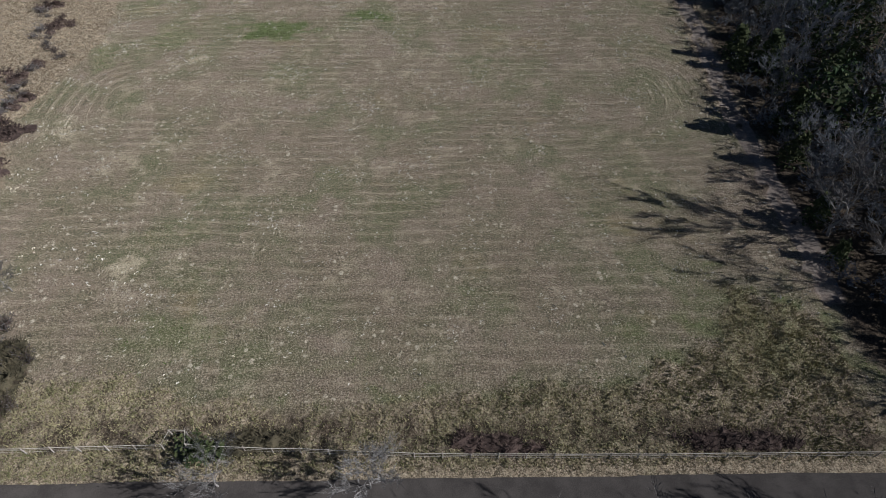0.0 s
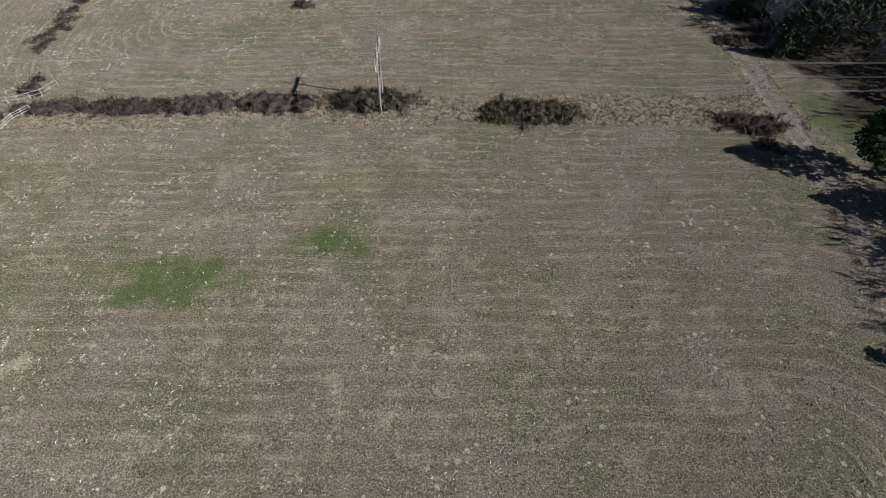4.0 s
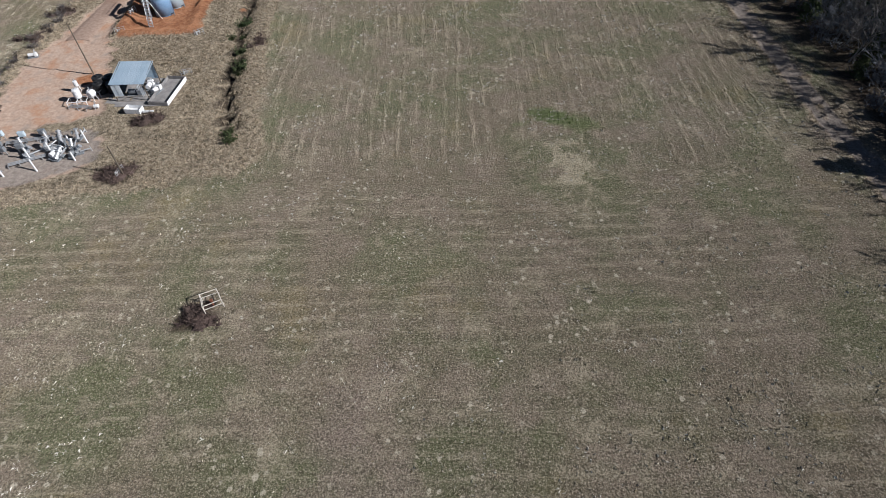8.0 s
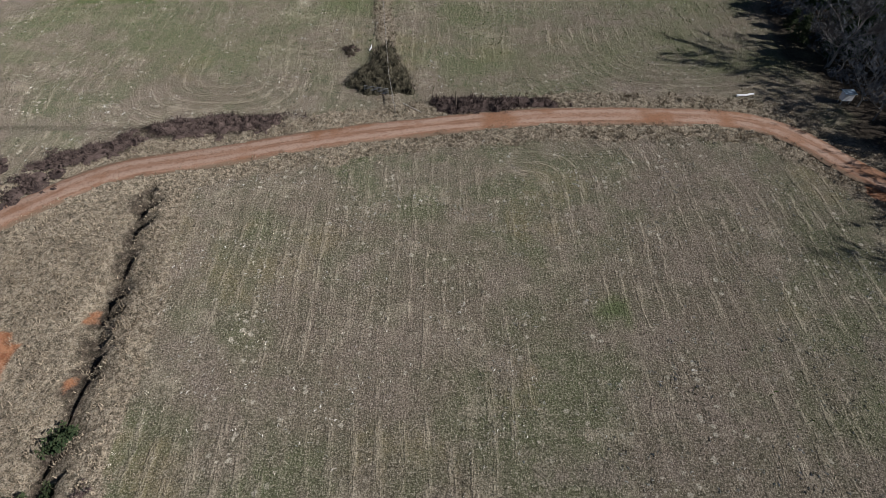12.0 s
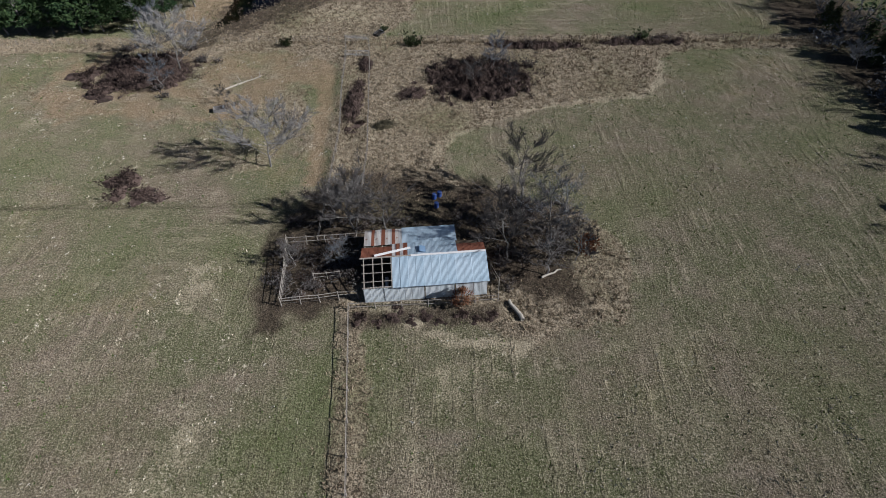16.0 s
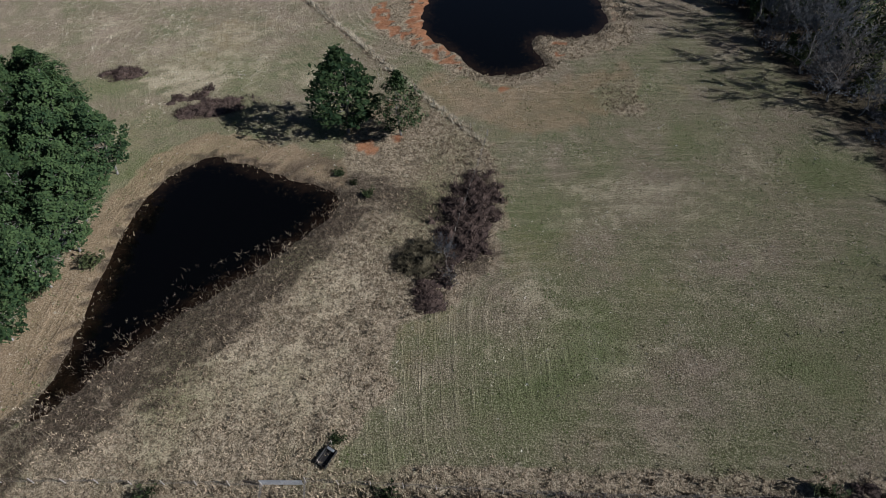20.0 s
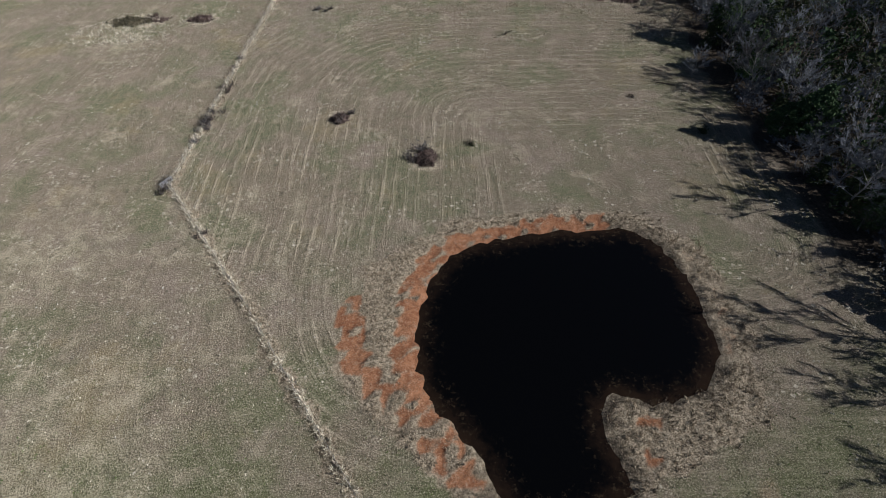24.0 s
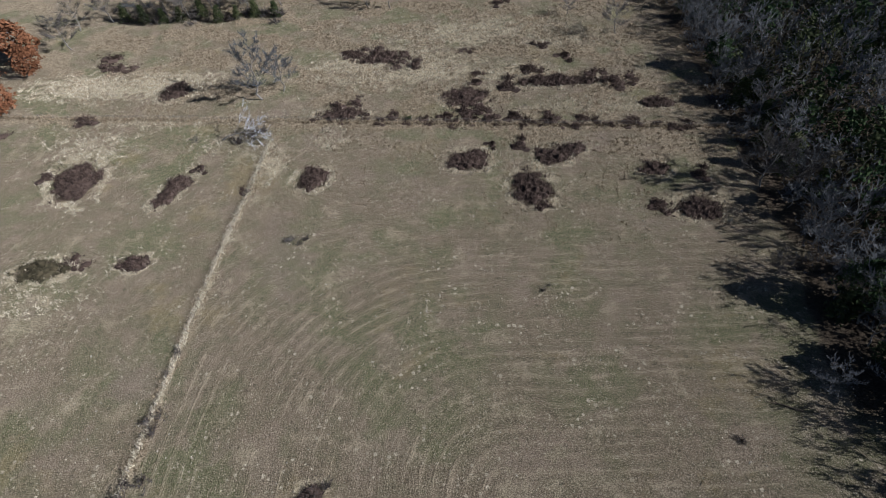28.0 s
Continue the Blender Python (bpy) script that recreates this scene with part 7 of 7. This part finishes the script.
def pipe_rack(x, y, length, turn, label):
    t = thing("pipe_rack", (x, y, gz(x, y)), label, "pipework", "yard equipment", turn)
    for k in (-0.3, 0, 0.3):
        bm = bmesh.new()
        rod(bm, (0, k, 0.45), (length, k, 0.45), 0.07, n=8)
        part("pipe", bm, STEEL, t)
    for i in range(int(length / 1.5) + 1):
        bm = bmesh.new()
        bar(bm, (i * 1.5, -0.45, 0.35), (i * 1.5, 0.45, 0.35), 0.08)
        bar(bm, (i * 1.5, -0.4, -0.1), (i * 1.5, -0.4, 0.36), 0.08)
        bar(bm, (i * 1.5, 0.4, -0.1), (i * 1.5, 0.4, 0.36), 0.08)
        part("stand", bm, STEEL, t)
    return t


pipe_rack(-63.5, 238.9, 6.2, 12, "steel pipe run on stands in the yard")
pipe_rack(-60.5, 233.6, 5.0, 25, "steel pipe run on stands in the yard")
pipe_rack(-57.8, 248.3, 3.9, -8, "white pipe run beside the vessels")


def vessel(x, y, turn, length, r, z, label):
    t = thing("separator_vessel", (x, y, gz(x, y)), label, "vessel", turn=turn)
    bm = bmesh.new()
    if length:
        rod(bm, (-length / 2, 0, z), (length / 2, 0, z), r, n=18)
    else:
        rod(bm, (0, 0, z - r), (0, 0, z + r * 1.6), r, n=18)
    soften(bm, r * 0.22)
    part("shell", bm, WHITE, t)
    for sx in (-0.5, 0.5):
        for sy in (-0.5, 0.5):
            bm = bmesh.new()
            bar(bm, (sx * max(length * 0.7, r), sy * r * 1.6, -0.1), (sx * max(length * 0.7, r) * 0.8, sy * r, z), 0.07)
            part("leg", bm, WHITE, t)
    bm = bmesh.new()
    rod(bm, (0, 0, z + r * 0.9), (0, 0, z + r + 0.6), 0.07, n=8)
    part("vent", bm, STEEL, t)
    return t


vessel(-54.8, 250.5, 70, 1.1, 0.62, 1.3, "white cylindrical vessel on white legs")
vessel(-57.0, 250.3, 20, 0, 0.6, 1.3, "white upright vessel on white legs")
vessel(-53.5, 248.2, 10, 0.8, 0.3, 0.5, "small white drum beside the pipe run")
vessel(-58.4, 253.2, 0, 0, 0.35, 1.5, "slim white upright vessel by the yard")
for x, y in ((-52.4, 253.0), (-53.4, 254.8), (-55.2, 254.6), (-51.9, 256.2), (-54.4, 252.8)):
    t = thing("black_poly_tank", (x, y, gz(x, y)), "black plastic tank beside the pump shelter", "tank")
    bm = bmesh.new()
    rod(bm, (0, 0, 0), (0, 0, 1.9), 0.95, n=20)
    soften(bm, 0.12)
    part("body", bm, BLACK, t)
    bm = bmesh.new()
    rod(bm, (0, 0, 1.88), (0, 0, 2.08), 0.28, n=12)
    part("lid", bm, BLACK, t)


def pipe_frame(x, y, turn, w, d, h, label):
    """Low white pipe frame with legs and cross bars."""
    t = thing("pipework_rack", (x, y, gz(x, y)), label, "pipework", "yard equipment", turn)
    for k in (0, d):
        bm = bmesh.new()
        rod(bm, (0, k, h), (w, k, h), 0.06, n=8)
        part("pipe", bm, WHITE, t)
    for sx in (0, w / 2, w):
        bm = bmesh.new()
        rod(bm, (sx, 0, h), (sx, d, h), 0.05, n=8)
        part("cross_bar", bm, WHITE, t)
        for k in (0, d):
            bm = bmesh.new()
            rod(bm, (sx, k, -0.1), (sx, k, h), 0.05, n=8)
            part("leg", bm, WHITE, t)
    return t


pipe_frame(-58.3, 248.6, 8, 3.0, 1.6, 0.8, "white pipe frame before the vessels")
pipe_frame(-56.2, 251.8, -12, 2.2, 1.2, 1.0, "white pipe frame beside the black tanks")


def valve_set(x, y, turn, s, tilt, label):
    """A leaning pump barrel with flanges, hand wheel and feed pipe on a low base."""
    t = thing("valve_assembly", (x, y, gz(x, y)), label, "valve", "yard equipment", turn)
    bm = bmesh.new()
    box(bm, (0, 0, 0.1), (1.5 * s, 0.9 * s, 0.24))
    soften(bm, 0.03)
    part("base", bm, GREYMETAL, t)
    d = Vector((math.sin(radians(tilt)), 0, math.cos(radians(tilt))))
    a = Vector((-0.5 * s, 0, 0.3))
    bm = bmesh.new()
    rod(bm, a, a + d * 1.7 * s, 0.26 * s, 0.2 * s, 12)
    part("barrel", bm, STEEL, t)
    for u in (0.1, 0.95, 1.65):
        bm = bmesh.new()
        rod(bm, a + d * u * s, a + d * (u + 0.1) * s, 0.36 * s, n=14)
        part("flange", bm, STEEL, t)
    bm = bmesh.new()
    rod(bm, a + d * 0.9 * s, a + d * 0.9 * s + Vector((0, 0.8 * s, 0.1)), 0.05 * s, n=6)
    rod(bm, a + d * 0.9 * s + Vector((0, 0.76 * s, 0.1)), a + d * 0.9 * s + Vector((0, 0.84 * s, 0.1)), 0.3 * s, n=14)
    part("hand_wheel", bm, GREYMETAL, t)
    bm = bmesh.new()
    rod(bm, (0.2 * s, 0, 0.35), (2.0 * s, 0.3 * s, 0.35), 0.12 * s, n=8)
    rod(bm, (2.0 * s, 0.3 * s, -0.1), (2.0 * s, 0.3 * s, 0.9 * s), 0.1 * s, n=8)
    part("feed_pipe", bm, STEEL, t)
    return t


for x, y, turn, s, tilt in ((-56.6, 237.6, 60, 1.0, 40), (-55.2, 239.2, 110, 1.1, 55), (-54.0, 235.4, 75, 1.2, 62), (-52.6, 237.4, 95, 1.0, 35), (-52.9, 240.2, 80, 0.9, 20), (-58.8, 236.0, 30, 1.0, 50), (-60.6, 238.2, 120, 0.9, 30), (-51.2, 236.2, 20, 0.8, 45)):
    valve_set(x, y, turn, s, tilt, "grey steel valve and pump barrel on a low base")


def basin():
    """Low-walled containment; black slabs on two inner walls stand for their shade."""
    t = thing("containment_basin", (-43.2, 252.4, gz(-43.2, 252.4)), "low concrete containment basin with black-shaded inner walls", "basin", turn=-6)
    for c, s in (((0, -3.9, 0.3), (3.3, 0.12, 0.7)), ((0, 3.9, 0.3), (3.3, 0.12, 0.7)), ((1.6, 0, 0.3), (0.12, 7.6, 0.7)), ((-1.6, 0, 0.3), (0.12, 7.6, 0.7))):
        bm = bmesh.new()
        box(bm, c, s)
        soften(bm, 0.02)
        part("wall", bm, CONCRETE if c[0] <= 0 else WHITE, t)
    # concrete floor, then black slabs as painted shade on right and front walls
    for c, s in (((0, 0, 0.08), (3.0, 7.6, 0.06)), ((1.46, 0, 0.36), (0.05, 7.5, 0.5)), ((0, -3.76, 0.36), (3.0, 0.05, 0.5))):
        bm = bmesh.new()
        box(bm, c, s)
        part("lining", bm, BLACK if c[1] or c[0] else CONCRETE, t)
    return t


basin()
bm = bmesh.new()
box(bm, (-47.4, 252.6, 0.04), (10.6, 8.4, 0.14))
soften(bm, 0.03)
tagged(part("concrete_pad", bm, CONCRETE), "stained concrete pad under the pump shelter", "pad", kind="structure")


def skid_tub(x, y):
    t = thing("skid_tub", (x, y, gz(x, y)), "white open steel tub with a pipe, on skids", "tub", turn=-8)
    bm = bmesh.new()
    box(bm, (0, 0, 0.45), (2.6, 1.3, 0.8))
    top = [f for f in bm.faces if f.normal.z > 0.9]
    bmesh.ops.inset_region(bm, faces=top, thickness=0.12)
    bmesh.ops.translate(bm, verts=list({v for f in top for v in f.verts}), vec=(0, 0, -0.6))
    part("tub", bm, WHITE, t)
    for s in (-0.5, 0.5):
        bm = bmesh.new()
        bar(bm, (-1.4, s, 0.03), (1.4, s, 0.03), 0.1)
        part("skid", bm, GREYMETAL, t)
    bm = bmesh.new()
    bar(bm, (1.3, -0.3, 0.3), (3.2, 0.1, 0.3), 0.3, 0.2)
    part("chute", bm, WHITE, t)
    return t


skid_tub(-46.8, 246.8)
panel_box(-69.4, 225.4, 12, (2.5, 1.5, 1.6), "white metal equipment box on short legs in dark brush", WHITE, 0.5)
rail_guard(-73.2, 223.0, 25, "pale blue-green pipework frame in dark brush")
rail_guard(-71.8, 221.6, 70, "pale blue-green pipework frame in dark brush")
utility_pole(-70.8, 230.2, 5.2, "short dark pole leaning over roadside brush", lean=(-0.5, 0.3))

# ---- grass and reeds ----
def at_grid(field, x, y):
    return field[np.clip(np.round(np.interp(y, ys, np.arange(nrow))).astype(int), 0, nrow - 1), np.clip(np.round(np.interp(x, xs, np.arange(ncol))).astype(int), 0, ncol - 1)]


road_d, lane = far(GX, GY, GRAVEL), np.abs(GY - PAVED_Y)
clear = (road_d > 2.0) & (lane > 3.1) & (p1 > 0.2) & (p2 > 0.2) & (bare < 0.4) & (soil < 0.35) & (signed(GX, GY, [(-69, 227), (-48, 230), (-40, 246), (-41, 258), (-58, 262)]) > 0)


def tufts(name, x, y, blades, height, width, spread, material, label, seed, category="grass", lowest=-9.0):
    """Many leaning blades, each a slim triangle standing on the ground, as one mesh."""
    r = np.random.RandomState(seed)
    n = len(x) * blades
    bx, by = np.repeat(x, blades) + r.normal(0, spread, n), np.repeat(y, blades) + r.normal(0, spread, n)
    bz = np.maximum(gzv(bx, by), lowest)
    a, h = r.rand(n) * 6.283, height * (0.5 + 0.9 * r.rand(n))
    w = width * (0.6 + 0.8 * r.rand(n))
    lx, ly = r.normal(0, 0.55, n) * h, r.normal(0, 0.55, n) * h
    co = np.empty((n, 3, 3), np.float32)
    co[:, 0] = np.stack([bx - np.cos(a) * w, by - np.sin(a) * w, bz - 0.03], -1)
    co[:, 1] = np.stack([bx + np.cos(a) * w, by + np.sin(a) * w, bz - 0.03], -1)
    co[:, 2] = np.stack([bx + lx, by + ly, bz + h], -1)
    me = bpy.data.meshes.new(name)
    me.vertices.add(3 * n)
    me.vertices.foreach_set("co", co.ravel())
    me.loops.add(3 * n)
    me.loops.foreach_set("vertex_index", np.arange(3 * n, dtype=np.int32))
    me.polygons.add(n)
    me.polygons.foreach_set("loop_start", np.arange(0, 3 * n, 3, dtype=np.int32))
    me.update(calc_edges=True)
    me.materials.append(material)
    return tagged(new(name, me), label, category, kind="stuff")


def spread_over(n, x0, x1, y0, y1, weight, seed):
    r = np.random.RandomState(seed)
    x, y, k = r.uniform(x0, x1, n), r.uniform(y0, y1, n), r.rand(n)
    keep = (k < at_grid(weight, x, y)) & at_grid(clear, x, y)
    return x[keep], y[keep]


meadow = np.clip(1 - rough - soil - litter_shade, 0, 1)
gx, gy = spread_over(110000, -92, 66, 36, 770, meadow, 1)
tufts("short_grass", gx, gy, 1, 0.17, 0.09, 0.0, MEADOW, "short dry brown meadow grass", 2)
gx, gy = spread_over(30000, -62, 56, 34, 62, np.clip(rough * 1.1 - litter_shade, 0, 1), 13)
tufts("verge_grass", gx, gy, 5, 0.27, 0.06, 0.28, VERGE_BLADE, "rough olive-green verge grass beside the lane", 14)
gx, gy = spread_over(260000, -112, 68, 62, 772, np.clip(rough * 1.1 - soil - litter_shade - 0.8 * tan, 0, 1), 3)
tufts("tall_dry_grass", gx, gy, 7, 0.32, 0.06, 0.19, STRAW, "tall matted straw-coloured rough grass", 4)
clumpy = np.clip(0.22 + 0.8 * wobble(GX, GY, 17, 61) + 0.5 * wobble(GX, GY, 5, 62) + pale, 0, 1.5) ** 2 * meadow
gx, gy = spread_over(110000, -92, 62, 38, 770, clumpy * 0.5, 5)
tufts("pale_tufts", gx, gy, 4, 0.12, 0.14, 0.14, PALE, "scattered pale bleached grass tufts", 6)
gx, gy = spread_over(60000, -90, 62, 38, 560, green * meadow, 7)
tufts("green_grass", gx, gy, 2, 0.2, 0.09, 0.15, LUSH, "patches of fresh green grass in the meadow", 8)
gx, gy = spread_over(60000, -125, 55, 640, 765, np.clip(pale * 0.9, 0, 1), 17)
tufts("straw_tufts", gx, gy, 4, 0.4, 0.1, 0.25, PALE, "pale bleached straw tufts in rough pasture", 18)
fleck = np.clip(0.06 + 0.9 * wobble(GX, GY, 15, 64) + 0.7 * wobble(GX, GY, 4, 65), 0, 1) ** 2 * meadow * (1 - 0.85 * fade(GY, 325, 340))
gx, gy = spread_over(120000, -80, 60, 36, 690, fleck * 0.9, 15)
tufts("bleached_leaves", gx, gy, 2, 0.1, 0.22, 0.12, WHITISH, "bleached whitish dead weed leaves scattered in the meadow", 16)


def along_line(line, step, side, seed):
    p = np.array(line)
    s = np.concatenate([[0], np.cumsum(np.hypot(*np.diff(p, axis=0).T))])
    q = np.arange(0, s[-1], step)
    r = np.random.RandomState(seed)
    return np.interp(q, s, p[:, 0]) + r.normal(0, side, len(q)), np.interp(q, s, p[:, 1]) + r.normal(0, side, len(q))


for k, (line, step) in enumerate(((FENCE_LOW, 0.16), ([(-130, 705.3), (75, 687.5)], 0.2), ([(-33, 448), (75, 446)], 0.25))):
    gx, gy = along_line(line, step, 0.28, 20 + k)
    tufts("fence_grass", gx, gy, 5, 0.55, 0.07, 0.15, STRAW if k else PALE, "pale dead grass standing along a fence line", 30 + k)
reed = (1 - fade(np.abs(p1 - 0.5), 0.5, 3.5)) * (GX * 0.75 - GY + 505 > 0) + 0.9 * (1 - fade(np.abs(p2 - 1.5), 0.5, 2.5))
reed = np.maximum(reed, 0.5 * (1 - fade(far(GX, GY, [(-51, 450), (-47, 454), (-39, 461.5), (-26, 476), (-18, 490)]), 4, 8)))
reed = np.maximum(reed, 0.9 * (1 - fade(signed(GX, GY, REEDY) + 1.2 * wobble(GX, GY, 4, 95), 0.0, 2.5)) * np.clip(0.5 + 0.8 * wobble(GX, GY, 3.5, 96), 0.05, 1))
reed_clear = clear | (np.abs(p1) < 3.0)
clear = reed_clear
gx, gy = spread_over(60000, -56, 45, 448, 585, np.clip(reed, 0, 1) * 0.6, 9)
tufts("reeds", gx, gy, 3, 0.45, 0.045, 0.25, REED, "dry reeds and stubble along the pond margin", 10)
clear = p1 < 1.0
gx, gy = spread_over(26000, -54, -12, 450, 508, 0.32 * (1 - fade(signed(GX, GY, REEDY) + 1.5 * wobble(GX, GY, 6, 68), 0.2, 4.0)) * np.clip(0.2 + 0.9 * wobble(GX, GY, 2.3, 69), 0, 1), 19)
tufts("water_reeds", gx, gy, 4, 0.5, 0.05, 0.16, REED, "dead brown reeds standing in the pond's shallows", 22, lowest=-0.42)
gx, gy = spread_over(9000, -54, -12, 450, 508, 0.5 * (1 - fade(np.abs(p1 - 0.1) + 0.8 * wobble(GX, GY, 5, 70), 0.2, 1.4)), 23)
tufts("pale_reeds", gx, gy, 3, 0.4, 0.06, 0.14, STRAW, "pale dead grass tufts along the waterline", 24, lowest=-0.4)
